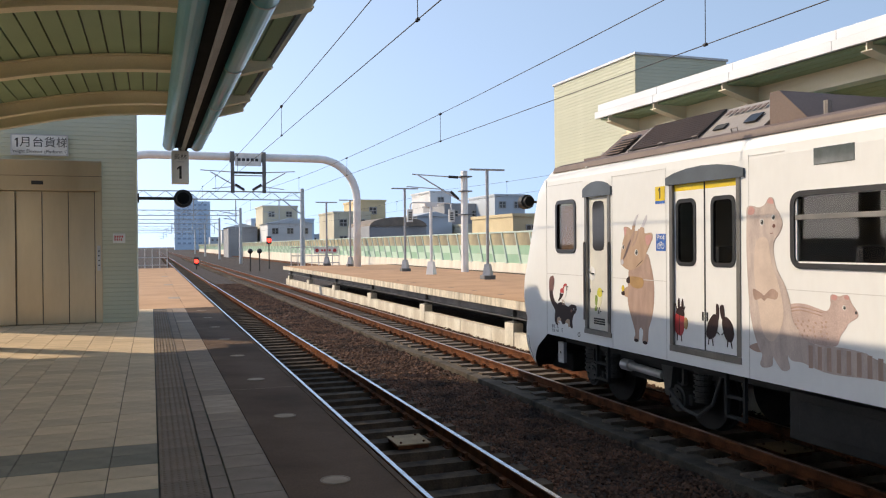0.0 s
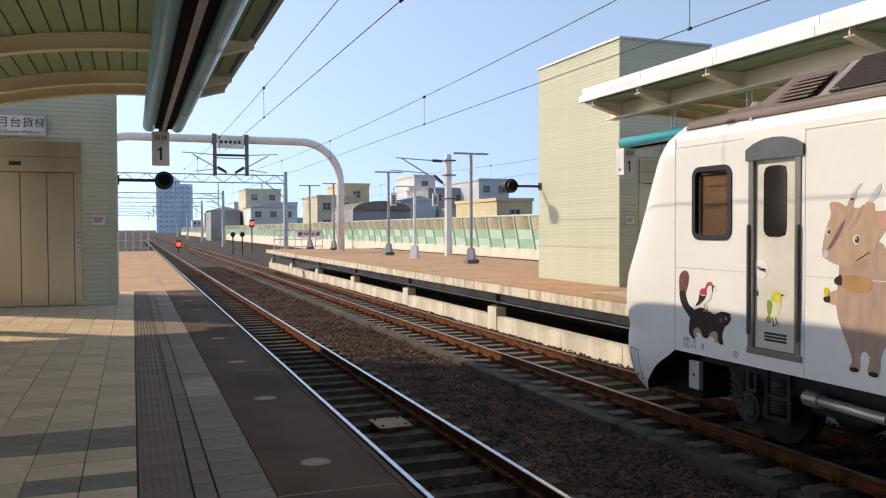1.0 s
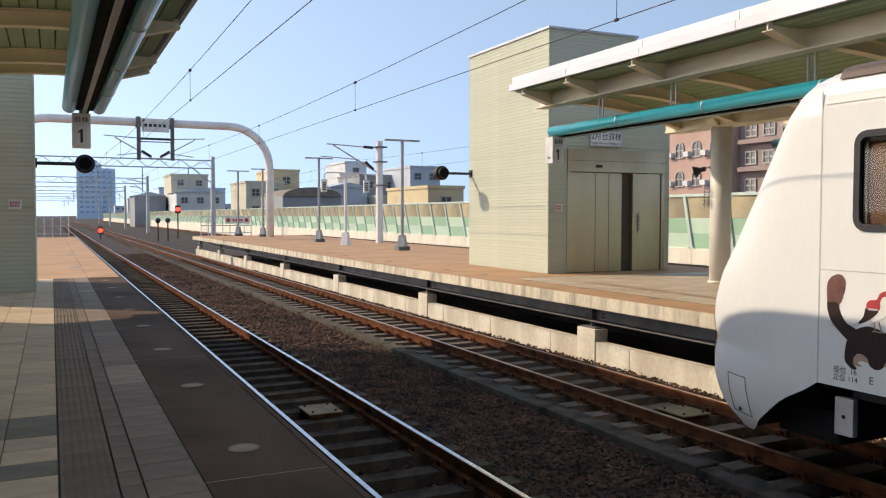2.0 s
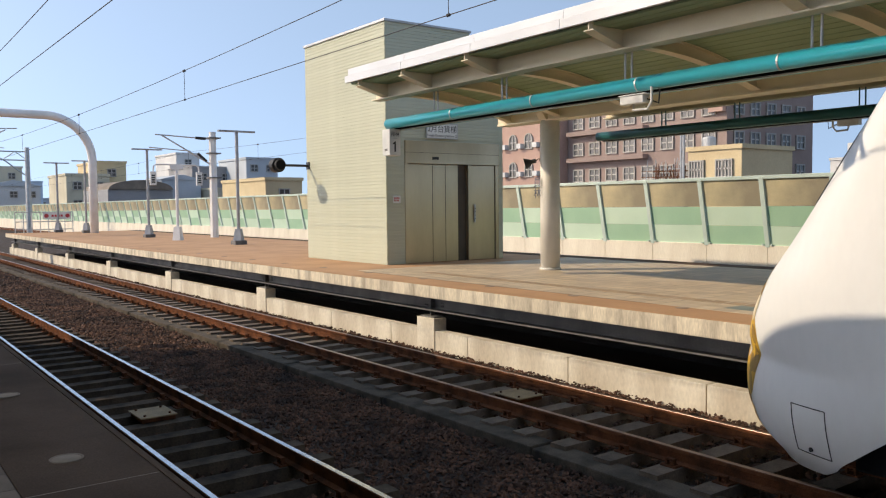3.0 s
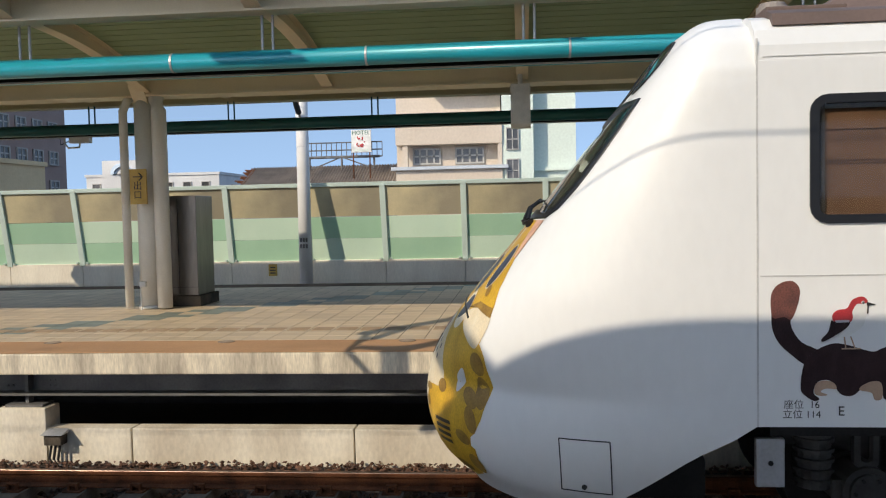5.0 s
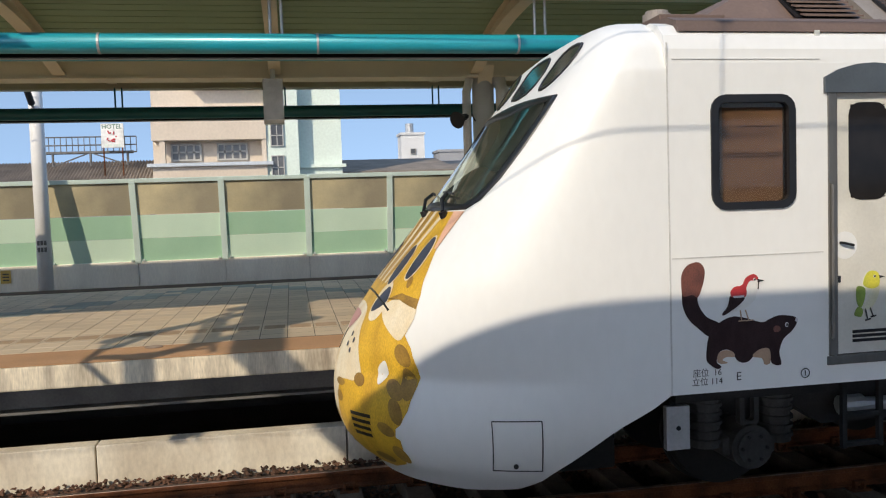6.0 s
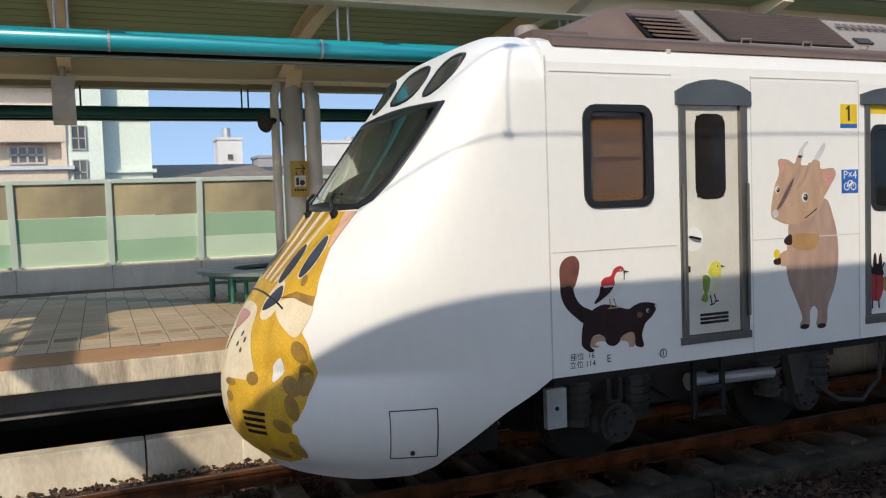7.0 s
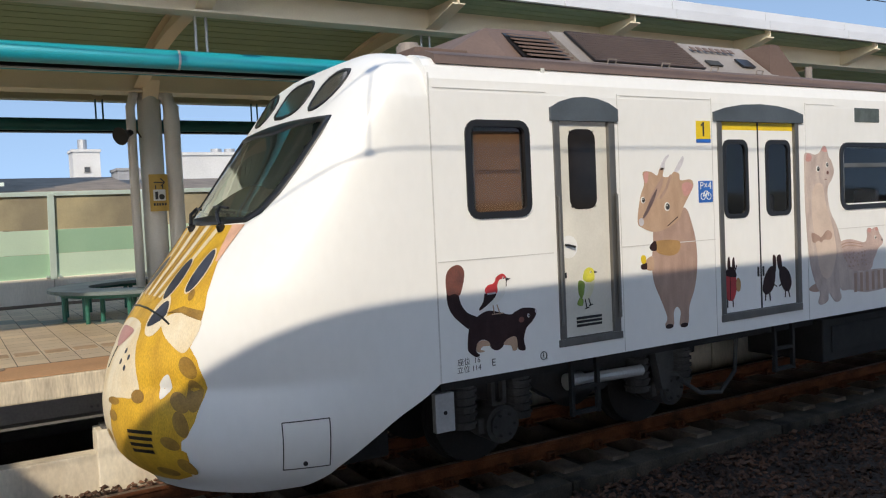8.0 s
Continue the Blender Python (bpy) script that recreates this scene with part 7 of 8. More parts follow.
for k in range(24):
    decal("speckle", oval(-5.36 - 0.075 * (k % 6) + rs.uniform(-0.02, 0.02), 1.50 + 0.045 * (k // 6) + rs.uniform(-0.012, 0.012), 0.014, 0.009, rs.uniform(0, 90), 8), M["furbrown"], 2, civ)
for z in (1.715, 1.745):
    decal("back_stripe", [(-5.24, z - 0.01), (-5.40, z + 0.022), (-5.66, z - 0.012), (-5.66, z - 0.020), (-5.40, z + 0.010), (-5.24, z - 0.022)], M["furbrown"], 2, civ)
eye(-5.936, 1.791, 0.020, civ, 2)
decal("nose", oval(-6.069, 1.755, 0.014, 0.014, 0), M["ink"], 2, civ)
decal("ear", CEAR_A, M["pinkpaint"], 2, civ)
decal("ear", CEAR_B, M["pinkpaint"], 2, civ)


def beetle(pts, material, extra, legs):
    bt = decal("painted_beetle", pts, material, 1, dd, True)
    bt.location = (0.020, 0, 0)
    for shape in extra:
        decal("horn", shape, M["furdark"], 2, bt)
    for p, q in legs:
        stroke("leg", p, q, 0.012, M["furdark"], 2, bt)
    return bt


red_one = beetle(BEETLE, M["redpaint"], [BHEAD, HORN1, HORN2], [((-3.398, 1.31), (-3.394, 1.223)), ((-3.475, 1.30), (-3.480, 1.222)), ((-3.40, 1.57), (-3.36, 1.66)), ((-3.51, 1.57), (-3.55, 1.64))])
decal("wing_line", [(-3.438, 1.56), (-3.446, 1.56), (-3.442, 1.30), (-3.434, 1.30)], M["furdark"], 2, red_one, False)
decal("leaf", oval(-3.565, 1.441, 0.035, 0.07, 0), GOLD, 2, red_one)
beetle(BEETLE_B, M["furdark"], [ARM_B], [((-3.989, 1.32), (-3.978, 1.239)), ((-4.051, 1.31), (-4.061, 1.231)), ((-4.12, 1.40), (-4.17, 1.37))])
beetle(BEETLE_C, M["furdark"], [ARM_C], [((-4.315, 1.33), (-4.303, 1.246)), ((-4.358, 1.32), (-4.381, 1.239)), ((-4.25, 1.40), (-4.21, 1.37))])

# plates and writing on the side
b = bmesh.new()
box(b, -1.454, -3.19, 2.87, -1.449, -2.99, 3.08, 0.001)
pl = part("car_plate", b, M["yellow"], body, "yellow car number plate")
digit_one("plate_digit", 0.19, facing_x(-1.4545, -3.09, 3.0), M["ink"], pl, 0.001)
b = bmesh.new()
box(b, -1.4545, -3.19, 2.87, -1.45, -2.99, 2.905)
part("plate_band", b, M["blue"], pl)
b = bmesh.new()
box(b, -1.454, -3.20, 2.29, -1.449, -3.0, 2.50, 0.001)
pl = part("bicycle_plate", b, M["blue"], body, "blue bicycle plate")
lettering("plate_text", "P×4", 0.105, facing_x(-1.4545, -3.10, 2.45), M["signwhite"], pl, 0.001)
b = bmesh.new()
for cy in (-3.06, -3.14):
    ring_prism(b, oval(cy, 2.35, 0.036, 0.036, 0, 14), oval(cy, 2.35, 0.028, 0.028, 0, 14), 0, -1.4555, -1.453)
for (ya, za), (yb2, zb2) in (((-3.06, 2.35), (-3.085, 2.40)), ((-3.085, 2.40), (-3.125, 2.40)), ((-3.125, 2.40), (-3.14, 2.35)), ((-3.06, 2.35), (-3.10, 2.36)), ((-3.10, 2.36), (-3.12, 2.40))):
    cyl(b, (-1.4545, ya, za), (-1.4545, yb2, zb2), 0.004, 5)
part("bicycle_mark", b, M["signwhite"], pl)
lettering("capacity_text", "座位  16\n立位 114", 0.062, facing_x(-1.4515, -0.27, 1.075), M["ink"], body, 0.0005)
lettering("class_letter", "E", 0.085, facing_x(-1.4515, -0.51, 1.065), M["ink"], body, 0.0005)
b = bmesh.new()
ring_prism(b, oval(-1.03, 1.055, 0.036, 0.036, 0, 18), oval(-1.03, 1.055, 0.030, 0.030, 0, 18), 0, -1.4525, -1.449)
box(b, -1.4525, -1.033, 1.035, -1.449, -1.027, 1.075)
part("axle_mark", b, M["ink"], body)

# roof gear: cooler hood
bm = bmesh.new()
def hoodring(y, zt, wt, wb):
    return [bm.verts.new(p) for p in ((-wb, y, 3.58), (-wt, y, zt), (wt, y, zt), (wb, y, 3.58))]
rings = [hoodring(-0.25, 3.62, 0.7, 0.9), hoodring(-0.95, 4.02, 0.72, 1.12), hoodring(-1.66, 4.04, 0.72, 1.16)]
for a, c in zip(rings, rings[1:]):
    for k in range(4):
        bm.faces.new((a[k], a[(k + 1) % 4], c[(k + 1) % 4], c[k]))
bm.faces.new(rings[0])
bm.faces.new(rings[-1])
hood = part("cooler_hood", bm, M["roofbrown"], train, "brown sloped roof hood")
b = bmesh.new()
for k in range(6):
    z = 3.66 + 0.052 * k
    x = -1.145 + 0.35 * (z - 3.66) / 0.31
    prism(b, [(x - 0.035, z - 0.004), (x + 0.03, z + 0.022), (x + 0.03, z + 0.034), (x - 0.035, z + 0.012)], 1, -1.60, -1.12)
part("louvre", b, M["roofbrown"], hood)
b = bmesh.new()
prism(b, [(-1.13, 3.66), (-0.78, 3.97), (-0.74, 3.97), (-1.10, 3.66)], 1, -1.61, -1.1)
part("louvre_backing", b, M["seal"], hood)
bm = bmesh.new()
prism(bm, [(-1.18, 3.58), (-1.18, 3.62), (-0.72, 4.05), (0.72, 4.05), (1.18, 3.62), (1.18, 3.58)], 1, -4.45, -1.70)
cooler = part("cooler_unit", bm, M["acgrey"], train, "grey roof cooler with mesh grilles")
b = bmesh.new()
prism(b, [(-1.19, 3.655), (-0.76, 4.055), (-0.74, 4.045), (-1.17, 3.645)], 1, -3.35, -1.86)
grl = part("mesh_grille", b, M["seal"], cooler)
b = bmesh.new()
for k in range(56):
    y = -1.88 - 1.45 * k / 55
    cyl(b, (-1.19, y, 3.665), (-0.775, y, 4.05), 0.003, 4)
for k in range(12):
    t = k / 11
    cyl(b, (-1.19 + 0.415 * t, -1.86, 3.665 + 0.385 * t), (-1.19 + 0.415 * t, -3.35, 3.665 + 0.385 * t), 0.0045, 4)
part("grille_wire", b, M["roofbrown"], grl)
b = bmesh.new()
prism(b, [(-1.10, 3.74), (-0.98, 3.85), (-0.965, 3.84), (-1.085, 3.73)], 1, -4.25, -4.05)
part("small_grille", b, M["seal"], cooler)
b = bmesh.new()
prism(b, [(-1.105, 3.725), (-1.03, 3.795), (-1.015, 3.785), (-1.09, 3.715)], 1, -3.72, -3.52)
part("data_plate", b, M["undergrey"], cooler)
for k in range(7):
    y = -3.5 - 0.1 * k
    b = bmesh.new()
    prism(b, [(-0.895, 3.936), (-0.835, 3.991), (-0.83, 3.985), (-0.89, 3.93)], 1, y - 0.06, y)
    part("number_bar", b, M["roofbrown"], cooler)
b = bmesh.new()
for y0_, y1_ in ((-4.45, -1.70),):
    tube(b, [(-1.22, y0_, 3.615), (-1.22, y1_, 3.615)], 0.014, 6)
for y in (-2.0, -2.7, -3.4, -4.1):
    tube(b, [(-1.24, y - 0.05, 3.60), (-1.26, y - 0.05, 3.66), (-1.26, y + 0.05, 3.66), (-1.24, y + 0.05, 3.60)], 0.008, 5)
part("lifting_rail", b, M["acgrey"], cooler)
bm = bmesh.new()
prism(bm, [(-4.48, 3.58), (-4.48, 4.03), (-4.62, 4.03), (-5.05, 3.62), (-5.05, 3.58)], 0, -1.1, 1.1)
tail = part("cooler_tail", bm, M["roofbrown"], train)
for gear in (hood, cooler, tail):
    gear.location, gear.scale = (0, -0.12, 0.38), (1, 1, 0.894)
bm = bmesh.new()
cyl(bm, (-0.55, -0.36, 3.72), (-0.55, -0.36, 3.79), 0.11, 16)
cyl(bm, (-0.55, -0.36, 3.79), (-0.55, -0.36, 3.815), 0.09, 16)
part("roof_vent", bm, M["acgrey"], train)
bm = bmesh.new()
cyl(bm, (-1.05, -5.35, 3.6), (-1.05, -5.35, 3.78), 0.04, 8)
part("roof_stub", bm, M["acgrey"], train)
bm = bmesh.new()
box(bm, -0.9, -0.75, 3.60, -0.3, -0.22, 3.72, 0.01)
part("aerial_box", bm, M["roofbrown"], train)

# bogie and underframe gear
bogie = thing("bogie", "", "", 0, 0, 0)
bogie.parent = train
bogie["label"] = "grimy bogie with axle boxes"
for y in (-0.82, -2.92):
    for s in (-1, 1):
        b = bmesh.new()
        cyl(b, (s * 0.50, y, 0.43), (s * 0.63, y, 0.43), 0.43, 36)
        cyl(b, (s * 0.46, y, 0.43), (s * 0.50, y, 0.43), 0.46, 36)
        cyl(b, (s * 0.63, y, 0.43), (s * 0.70, y, 0.43), 0.16, 20)
        part("wheel", b, M["under"], bogie)
    for s in (-1, 1):
        b = bmesh.new()
        cyl(b, (s * 0.80, y, 0.43), (s * 1.10, y, 0.43), 0.17, 20)
        cyl(b, (s * 1.10, y, 0.43), (s * 1.13, y, 0.43), 0.13, 20)
        box(b, min(s * 0.8, s * 1.05), y - 0.22, 0.36, max(s * 0.8, s * 1.05), y + 0.22, 0.5, 0.02)
        ax = part("axle_box", b, M["undergrey"], bogie)
        b = bmesh.new()
        for k in range(6):
            a_ = k * math.pi / 3
            cyl(b, (s * 1.13, y + 0.1 * math.cos(a_), 0.43 + 0.1 * math.sin(a_)), (s * 1.145, y + 0.1 * math.cos(a_), 0.43 + 0.1 * math.sin(a_)), 0.014, 6)
        part("bolt", b, M["under"], ax)
        for dy in (-0.30, 0.30):
            b = bmesh.new()
            coil = [(0.42, 0.12)]
            for k in range(5):
                coil += [(0.455 + 0.07 * k, 0.115), (0.46 + 0.07 * k, 0.135), (0.485 + 0.07 * k, 0.135), (0.49 + 0.07 * k, 0.115)]
            coil.append((0.80, 0.12))
            turns = [[b.verts.new((s * 0.92 + r_ * math.cos(k * math.pi / 7), y + dy + r_ * math.sin(k * math.pi / 7), z_)) for k in range(14)] for z_, r_ in coil]
            for lo_, hi_ in zip(turns, turns[1:]):
                for k in range(14):
                    b.faces.new((lo_[k], lo_[(k + 1) % 14], hi_[(k + 1) % 14], hi_[k]))
            b.faces.new(turns[0])
            b.faces.new(turns[-1])
            part("spring", b, M["undergrey"], bogie)
        b = bmesh.new()
        ring_prism(b, rounded(y - 0.08, 0.58, y + 0.08, 0.9, 0.05), rounded(y - 0.04, 0.62, y + 0.04, 0.86, 0.03), 0, s * 1.0, s * 1.06)
        part("lifting_lug", b, M["undergrey"], bogie)
for s in (-1, 1):
    b = bmesh.new()
    prism(b, [(-0.25, 0.70), (-1.3, 0.66), (-1.55, 0.50), (-2.2, 0.50), (-2.45, 0.66), (-3.5, 0.70), (-3.5, 0.85), (-0.25, 0.85)], 0, s * 0.80 - 0.09, s * 0.80 + 0.09)
    part("side_frame", b, M["under"], bogie)
b = bmesh.new()
cyl(b, (-1.05, -1.75, 0.68), (-1.05, -2.55, 0.66), 0.055, 12)
cyl(b, (-1.05, -1.6, 0.68), (-1.05, -1.78, 0.68), 0.08, 12)
part("yaw_damper", b, M["galv"], bogie, "pale grey damper")
for y in (-1.55, -4.35):
    b = bmesh.new()
    for dy in (-0.15, 0.15):
        box(b, -1.38, y + dy - 0.018, 0.45, -1.34, y + dy + 0.018, 1.0)
    for z in (0.46, 0.68):
        box(b, -1.38, y - 0.15, z, -1.32, y + 0.15, z + 0.03)
    part("step_ladder", b, M["under"], train)
bm = bmesh.new()
box(bm, -1.2, -20, 0.84, 1.2, -0.15, 1.0)
part("underframe", bm, M["under"], train)
for ya, yb, z0, m_ in ((-6.6, -5.1, 0.42, "under"), (-9.0, -6.8, 0.38, "under"), (-11.5, -9.3, 0.4, "under")):
    b = bmesh.new()
    box(b, -1.32, ya, z0, -0.3, yb, 0.9, 0.02)
    eq = part("equipment_case", b, M[m_], train)
    b = bmesh.new()
    box(b, -1.335, ya + 0.15, z0 + 0.1, -1.32, yb - 0.15, 0.82, 0.008)
    part("case_lid", b, M[m_], eq)
b = bmesh.new()
box(b, -1.28, -0.22, 0.52, -1.22, -0.04, 0.84, 0.006)
tag = part("side_plate", b, M["galv"], train)
b = bmesh.new()
cyl(b, (-1.285, -0.13, 0.68), (-1.28, -0.13, 0.68), 0.018, 8)
part("plate_stud", b, M["under"], tag)
b = bmesh.new()
prism(b, [(-2.62, 0.95), (-2.92, 0.95), (-2.84, 0.45), (-2.74, 0.45)], 0, -1.15, -1.05)
part("hanger_bracket", b, M["undergrey"], train)
b = bmesh.new()
tube(b, [(-1.2, -2.9, 0.55), (-1.22, -3.2, 0.36), (-1.22, -3.5, 0.32), (-1.2, -3.75, 0.5), (-1.15, -3.85, 0.85)], 0.022, 8)
part("hose", b, M["undergrey"], train)
b = bmesh.new()
box(b, -0.9, 0.2, 0.3, 0.9, 0.9, 0.6, 0.03)
cyl(b, (0, 0.8, 0.5), (0, 1.7, 0.5), 0.12, 12)
part("coupler", b, M["under"], train)

# ---- small things on the platforms ----
def cctv(x, y, z, s, label):
    """A camera on a bent bracket; s: the way it looks along y."""
    o = thing("security_camera", label, "security camera", x, y, z, "security cameras")
    b = bmesh.new()
    box(b, -0.07, -0.22, -0.06, 0.07, 0.2, 0.06, 0.012)
    part("housing", b, M["cctv"], o)
    b = bmesh.new()
    box(b, -0.085, -0.26, 0.06, 0.085, 0.22, 0.075, 0.005)
    part("sunshade", b, M["cctv"], o)
    b = bmesh.new()
    box(b, -0.055, s * 0.205 - 0.008, -0.045, 0.055, s * 0.205 + 0.008, 0.045)
    part("front_glass", b, M["black"], o)
    b = bmesh.new()
    tube(b, [(0, 0.0, -0.06), (0, 0.02, -0.14), (0, -s * 0.25, -0.15), (0, -s * 0.32, -0.05), (0, -s * 0.32, 0.2)], 0.02, 8)
    part("bracket", b, M["cctv"], o)
    b = bmesh.new()
    tube(b, [(0.03, -s * 0.22, 0.0), (0.03, -s * 0.42, -0.08), (0.03, -s * 0.44, 0.1), (0.03, -s * 0.36, 0.2)], 0.012, 6)
    part("cable", b, M["black"], o)


cctv(9.32, 7.9, 3.87, 1, "white security camera under the teal pipe")
cctv(16.0, 8.25, 3.93, -1, "white security camera under the dark pipe")
cctv(0.88, 10.9, 4.42, -1, "white security camera under the canopy edge")

for mx_, y in ((lambda x: x, 14.45), (lambda x: 10.12 - x, 14.45)):
    xc = mx_(9.42) if mx_(1) == 1 else 0.47
    o = thing("platform_sign", "white hanging box sign with the station name and platform number", "sign", xc, y, 3.98, "platform number signs")
    b = bmesh.new()
    box(b, -0.135, -0.14, -0.54, 0.135, 0.14, 0, 0.01)
    part("box", b, M["signwhite"], o)
    b = bmesh.new()
    cyl(b, (0, 0, 0), (0, 0, 0.07), 0.03, 8)
    part("hanger", b, M["galv"], o)
    lettering("station_name", "員林", 0.105, facing_y(0, -0.141, -0.11), M["ink"], o)
    digit_one("platform_digit", 0.30, facing_y(0, -0.141, -0.36), M["ink"], o)
    b = bmesh.new()
    box(b, -0.06, -0.143, -0.195, 0.06, -0.14, -0.18)
    part("grey_bar", b, M["galv"], o)
    b = bmesh.new()
    for k in range(2):
        box(b, -0.137, -0.05 + 0.06 * k, -0.45, -0.135, -0.015 + 0.06 * k, -0.4)
    part("small_bars", b, M["ink"], o)

# ochre direction signs on the columns
for y, z, words in ((5.38, 2.58, "出口"), (-3.55, 2.5, "")):
    o = thing("direction_sign", "ochre direction sign with a black arrow on a column", "sign", 12.47, y, z, "direction signs")
    b = bmesh.new()
    prism(b, [(-0.045, -0.13), (-0.06, 0), (-0.045, 0.13), (-0.015, 0.13), (-0.028, 0), (-0.015, -0.13)], 2, 0, 0.53)
    part("plate", b, M["ochre"], o)
    b = bmesh.new()
    box(b, -0.064, -0.075, 0.405, -0.058, 0.07, 0.42)
    for s in (-1, 1):
        cyl(b, (-0.061, -0.08, 0.412), (-0.061, -0.025, 0.412 + s * 0.055), 0.009, 5)
    part("arrow", b, M["ink"], o)
    if words:
        lettering("word", "出\n口", 0.14, facing_x(-0.062, 0.0, 0.2), M["ink"], o)
    else:
        b = bmesh.new()
        box(b, -0.064, -0.085, 0.15, -0.058, 0.085, 0.31)
        part("pictogram_field", b, M["signwhite"], o)
        b = bmesh.new()
        cyl(b, (-0.068, -0.03, 0.205), (-0.063, -0.03, 0.205), 0.04, 12)
        box(b, -0.068, 0.02, 0.17, -0.063, 0.06, 0.28)
        for s in (-0.05, 0.05):
            box(b, -0.066, s - 0.008, 0.32, -0.06, s + 0.008, 0.37)
        part("pictogram", b, M["ink"], o)
        b = bmesh.new()
        for k in range(5):
            box(b, -0.063, -0.09 + 0.038 * k, 0.08, -0.058, -0.065 + 0.038 * k, 0.115)
        part("small_bars", b, M["ink"], o)

# speaker on the third column, small one and name strip on the first
for y, dy in ((-3.55, 0.36), (13.2, 0.34)):
    o = thing("horn_speaker", "black horn loudspeaker on a column", "loudspeaker", 12.56, y + dy, 3.62 if y < 0 else 3.35, "loudspeakers")
    b = bmesh.new()
    cyl(b, (-0.02, 0.0, 0), (-0.12, 0.12, -0.05), 0.04, 14, 0.13)
    cyl(b, (0.03, -0.06, 0.02), (-0.02, 0.0, 0), 0.05, 10)
    part("horn", b, M["black"], o)
    b = bmesh.new()
    tube(b, [(0.03, -0.06, 0.02), (0.05, -0.14, 0.06), (0.06, -0.2, -0.05)], 0.012, 6)
    part("cable", b, M["black"], o)
o = thing("name_strip", "dark blue vertical station name strip on a column", "sign", 12.50, 13.33, 2.55)
lettering("station_name", "員\n林", 0.24, facing_x(-0.01, 0, 0.2), mat("navy_lettering", (0.05, 0.07, 0.12), 0.5), o)

# steel cabinet behind the second column
o = thing("steel_cabinet", "tall brushed steel cabinet on a stone plinth beside a column", "cabinet", 13.3, 5.0, P_Z)
b = bmesh.new()
box(b, -0.35, -0.30, 0.17, 0.35, 0.30, 1.75, 0.012)
part("body", b, mat("dark_brushed_steel", (0.22, 0.20, 0.18), 0.35, 0.85, col2=(0.16, 0.145, 0.13), scale=1.5, fine=18, stretch=(1, 1, 0.2)), o)
b = bmesh.new()
box(b, -0.40, -0.35, 0, 0.40, 0.35, 0.17, 0.01)
part("plinth", b, M["kerb"], o)
b = bmesh.new()
box(b, -0.356, -0.30, 0.30, -0.35, 0.30, 0.305)
box(b, -0.356, 0.0, 0.2, -0.35, 0.006, 1.7)
part("door_seam", b, M["seal"], o)
o = thing("outlet_box", "small white outlet box at the foot of a column", "outlet box", 12.50, 5.38, P_Z + 0.3)
b = bmesh.new()
box(b, -0.06, -0.05, 0.06, 0, 0.05, 0.14, 0.008)
part("cover", b, M["cctv"], o)
b = bmesh.new()
cyl(b, (-0.02, 0.04, -0.3), (-0.02, 0.04, 0.06), 0.014, 8)
part("conduit", b, M["colwhite"], o)

# ring bench round the third column
o = thing("ring_bench", "round slate-topped bench with green legs encircling a column", "bench", 13.35, -3.52, P_Z)
b = bmesh.new()
ring_prism(b, [(1.42 * math.cos(k * math.pi / 24), 1.42 * math.sin(k * math.pi / 24)) for k in range(48)],
           [(0.86 * math.cos(k * math.pi / 24), 0.86 * math.sin(k * math.pi / 24)) for k in range(48)], 2, 0.42, 0.47)
part("seat", b, M["bench"], o)
b = bmesh.new()
ring_prism(b, [(1.26 * math.cos(k * math.pi / 24), 1.26 * math.sin(k * math.pi / 24)) for k in range(48)],
           [(1.20 * math.cos(k * math.pi / 24), 1.20 * math.sin(k * math.pi / 24)) for k in range(48)], 2, 0.36, 0.42)
part("ring_rail", b, M["benchleg"], o)
for k in range(12):
    for r in (1.23, 0.95):
        b = bmesh.new()
        a_ = k * math.pi / 6 + 0.1
        cyl(b, (r * math.cos(a_), r * math.sin(a_), 0), (r * math.cos(a_), r * math.sin(a_), 0.42), 0.032, 10)
        part("leg", b, M["benchleg"], o)

# hanging fan or light box under the valley, and the lineside lamp box
o = thing("ceiling_light", "pale grey light box hanging on a stem under the canopy", "light", 12.4, -0.42, 3.55)
b = bmesh.new()
prism(b, [(-0.14, 0.05), (-0.12, 0.62), (0.12, 0.62), (0.14, 0.05), (0.10, 0), (-0.10, 0)], 1, -0.14, 0.14)
part("body", b, M["cctv"], o)
b = bmesh.new()
cyl(b, (0, 0, 0.62), (0, 0, 0.98), 0.035, 10)
part("stem", b, M["cctv"], o)
o = thing("lineside_box", "weathered grey lineside box with hanging cables on a concrete wall", "junction box", 8.93, 4.72, -0.05)
b = bmesh.new()
box(b, -0.14, -0.1, -0.04, 0.0, 0.1, 0.08, 0.015)
part("case", b, M["kerb"], o)
b = bmesh.new()
prism(b, [(-0.17, 0.08), (0.0, 0.12), (0.0, 0.08)], 1, -0.12, 0.12)
part("lid", b, M["galv"], o)
b = bmesh.new()
for k, dy in enumerate((-0.05, 0.0, 0.05)):
    tube(b, [(-0.07, dy, -0.04), (-0.09, dy + 0.02, -0.2), (-0.1, dy - 0.03 * k, -0.26), (-0.14, dy - 0.15 - 0.1 * k, -0.28)], 0.014, 6)
part("cable", b, M["black"], o)
o = thing("wall_plate", "small yellow warning plate on the barrier base", "sign", FX - 0.06, 5.92, 0.82)
b = bmesh.new()
box(b, -0.012, -0.11, 0, 0, 0.11, 0.3, 0.003)
part("plate", b, M["ochre"], o)
b = bmesh.new()
for k in range(3):
    box(b, -0.016, -0.07, 0.06 + 0.07 * k, -0.012, 0.07, 0.09 + 0.07 * k)
part("dark_bars", b, M["ink"], o)

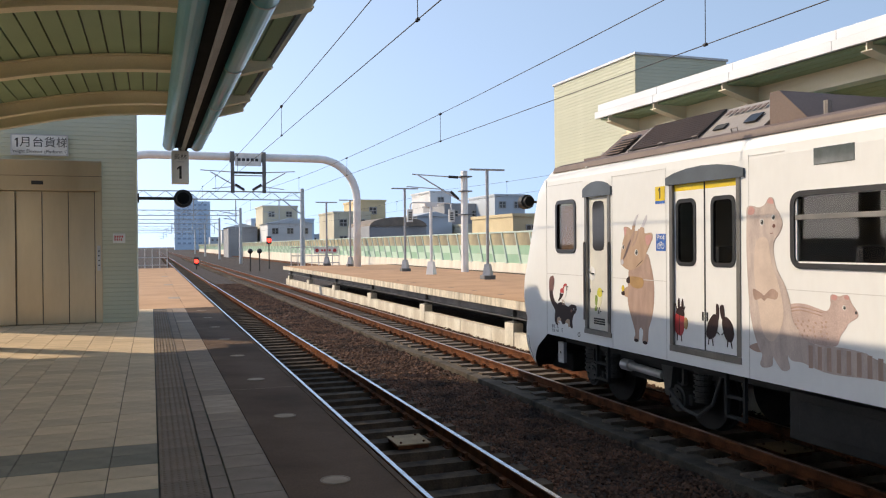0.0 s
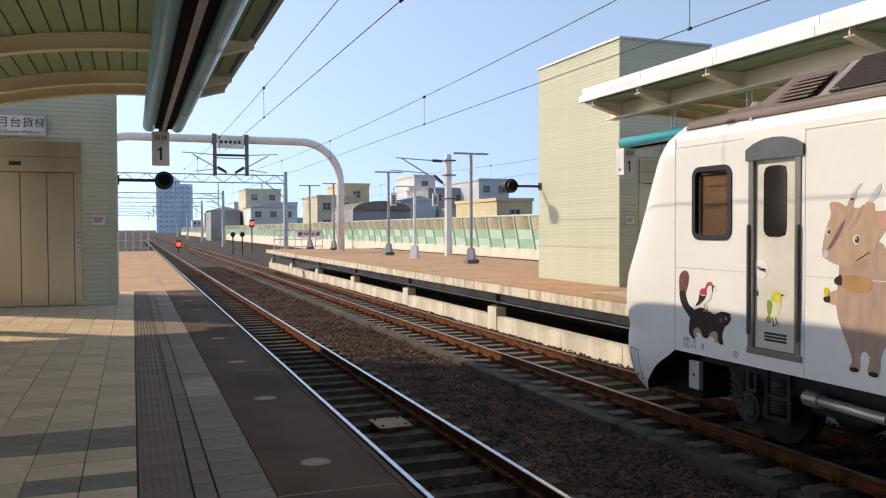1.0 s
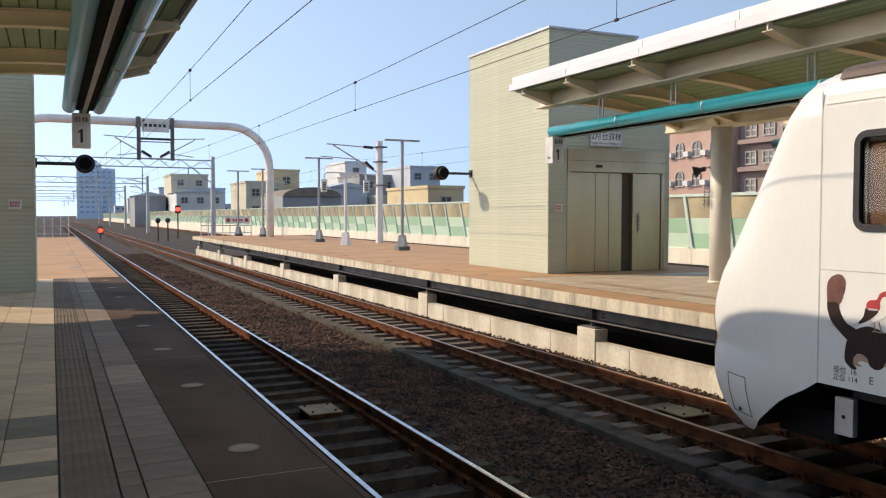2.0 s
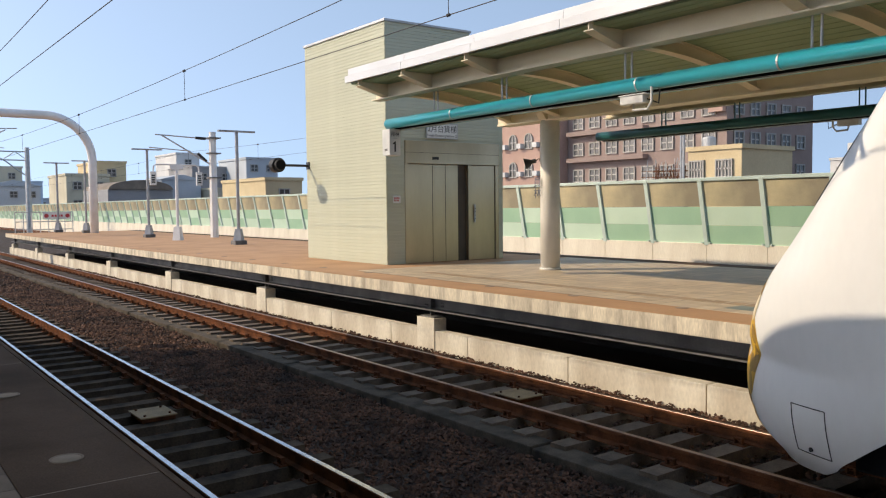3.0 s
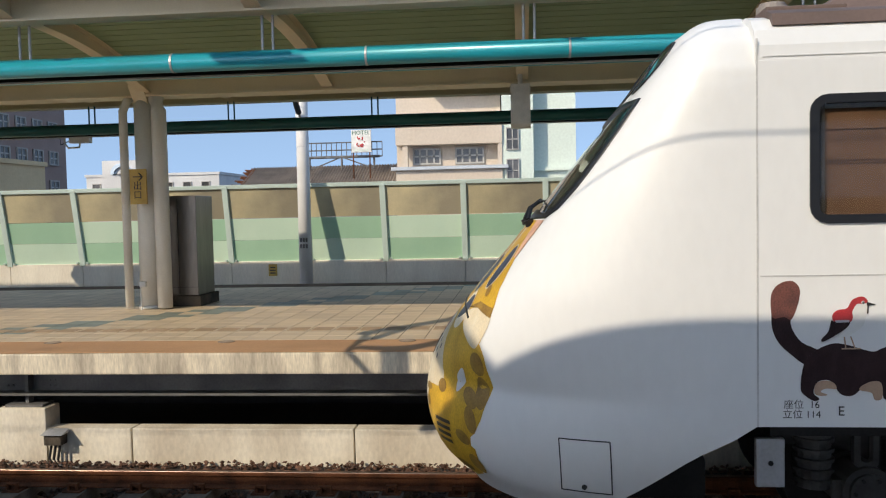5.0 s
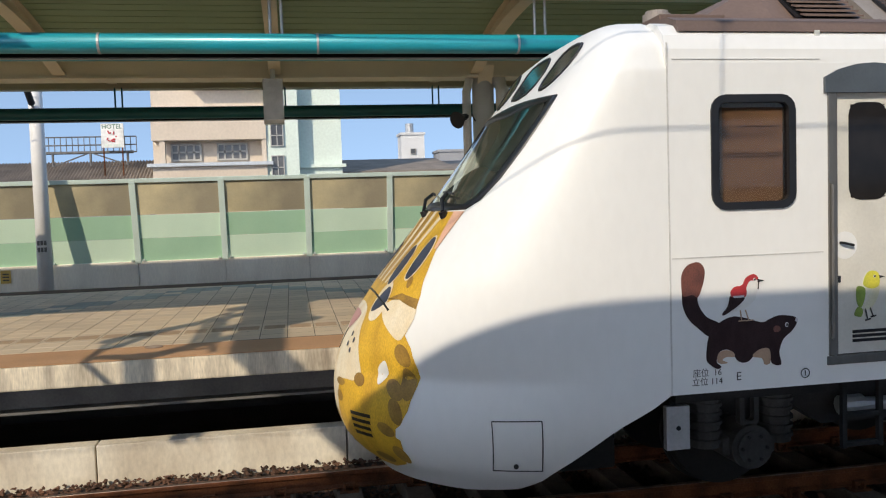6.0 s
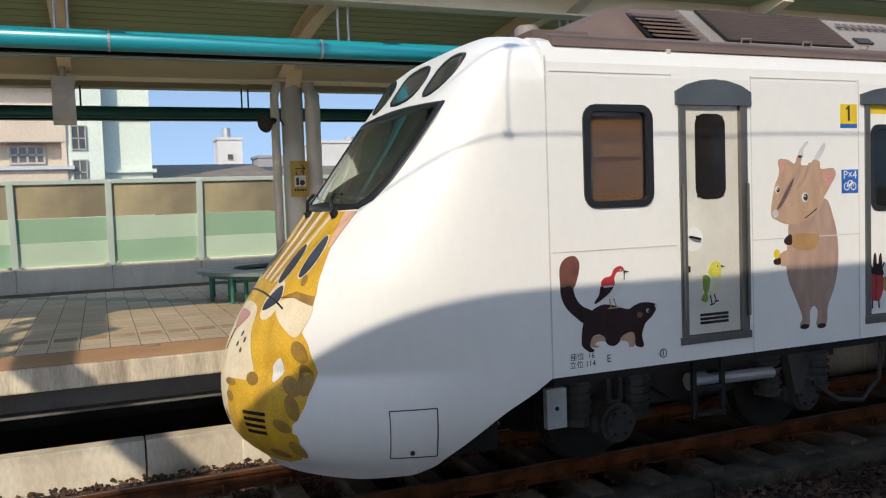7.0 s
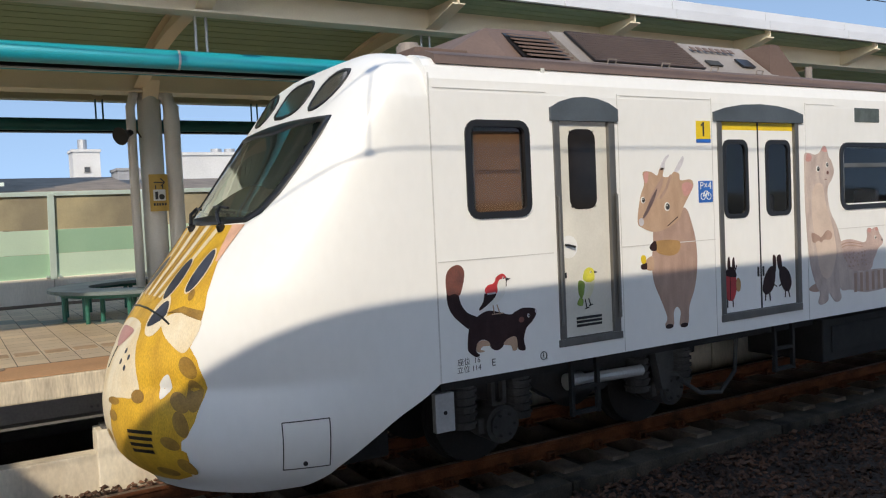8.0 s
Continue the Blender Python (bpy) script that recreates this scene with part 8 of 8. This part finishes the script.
# ---- platform tiles, laid last ----
def tile_mesh(name, w, d, material, top=0.011, gap=0.006):
    b_ = bmesh.new()
    box(b_, gap / 2, gap / 2, 0, w - gap / 2, d - gap / 2, top, 0.0015)
    return mesh_of(name, b_, material)


tz = P_Z - 0.0115
big, dark = tile_mesh("tile", 0.30, 0.30, M["tile"]), tile_mesh("tile", 0.30, 0.30, M["tiledark"])
rest = bmesh.new()
count = 0
for i in range(26):
    for j in range(-47, 66):
        x, y = 0.03 - 0.3 * (i + 1), 0.4 + 0.3 * j
        diag = (j in (18, 19) and i < 9) or (j == 15 and i < 2)
        if 4.0 < y < 15.2 and i < 8 and count < 300:
            piece("tile", dark if diag else big, platform_one, x, y, tz + random.uniform(-0.0006, 0.0006))
            count += 1
        else:
            vs = [rest.verts.new(p) for p in ((x + 0.003, y + 0.003, tz + 0.011), (x + 0.297, y + 0.003, tz + 0.011), (x + 0.297, y + 0.297, tz + 0.011), (x + 0.003, y + 0.297, tz + 0.011))]
            rest.faces.new(vs)
ob = part("tiles", rest, mat("beige_platform_tiles", (0.60, 0.46, 0.31), 0.7, col2=(0.50, 0.385, 0.26), spec=0.22, scale=5, fine=150, var=0.1, bump=0.06, rand=0.13, island=True), platform_one)
ob["kind"] = "stuff"
# border tiles, narrow tiles and tactile strip
grey, white = tile_mesh("border_tile", 0.29, 0.305, M["tilegrey"]), tile_mesh("border_tile", 0.29, 0.305, M["tilewhite"])
narrow = tile_mesh("narrow_tile", 0.115, 0.27, M["tactile"])
for j in range(-52, 60):
    y = 2.15 + 0.305 * j
    piece("border_tile", white if j in (17, 18, 19) or j == 47 else grey, platform_one, 0.438, y, tz)
for j in range(-59, 68):
    piece("narrow_tile", narrow, platform_one, 0.318, 2.1 + 0.27 * j, tz)
b = bmesh.new()
box(b, 0.002, 0.002, 0, 0.272, 0.298, 0.010, 0.001)
for a in range(6):
    for c in range(6):
        cyl(b, (0.03 + 0.043 * a, 0.03 + 0.048 * c, 0.010), (0.03 + 0.043 * a, 0.03 + 0.048 * c, 0.0145), 0.013, 6, 0.008)
tac = mesh_of("tactile_tile", b, M["tactile"])
for j in range(-54, 58):
    piece("tactile_tile", tac, platform_one, 0.037, 2.3 + 0.3 * j, tz)

# island platform tiles
me_a, me_b = tile_mesh("paving_tile", 0.30, 0.30, M["tile2"], 0.010, 0.008), tile_mesh("paving_tile", 0.30, 0.30, M["tile2g"], 0.010, 0.008)
rest, green = bmesh.new(), bmesh.new()
count = 0
for j in range(140):
    for i in range(24):
        x, y = 9.44 + 0.305 * i, -26 + 0.3 * j
        k = abs(((j - 88) % 44) - 22) - i
        g_ = 0 <= k < 3 and (i * 7 + j * 3) % 5 < 4 and y < 6.4
        if 0.0 < y < 7.5 and i < 12 and count < 300:
            piece("paving_tile", me_b if g_ else me_a, platform_two, x, y, P_Z - 0.0095)
            count += 1
        else:
            tgt = green if g_ else rest
            z = P_Z + 0.0005
            tgt.faces.new([tgt.verts.new(p) for p in ((x + 0.004, y + 0.004, z), (x + 0.301, y + 0.004, z), (x + 0.301, y + 0.296, z), (x + 0.004, y + 0.296, z))])
ob = part("tiles", rest, M["tiles2"], platform_two)
ob["kind"] = "stuff"
ob = part("green_tiles", green, mat("greenish_platform_tiles", (0.21, 0.24, 0.20), 0.5, scale=1.5, fine=90, var=0.08, rand=0.12, island=True), platform_two)
ob["kind"] = "stuff"
b = bmesh.new()
for j in range(135):
    for c in range(5):
        x, y = 10.16 + 0.055 * c, -26 + 0.3 * j
        box(b, x, y + 0.03, P_Z, x + 0.035, y + 0.27, P_Z + 0.005)
ob = part("tactile_bars", b, mat("buff_tactile_bars", (0.38, 0.27, 0.17), 0.6, scale=2, var=0.12), platform_two)
ob["kind"] = "stuff"


# ---- movement ----
def motions():
    walk(train, [(t, pose(7.142 + dx, y, 0)) for t, dx, y in (
        (0, 0.20, 11.741), (0.5, 0.20, 9.785), (1, 0.20, 8.01), (1.2, 0.19, 7.36), (2.3, 0.12, 4.03), (2.5, 0.10, 3.49), (3, 0.06, 2.22),
        (3.5, 0.03, 1.075), (4, 0, -0.02), (4.5, 0, -1.000), (5, 0, -1.87), (5.2, 0, -2.155), (6.3, 0, -3.439), (6.5, 0, -3.597),
        (7, 0, -3.878), (7.5, 0, -4.035), (8, 0, -4.101))])


motions()
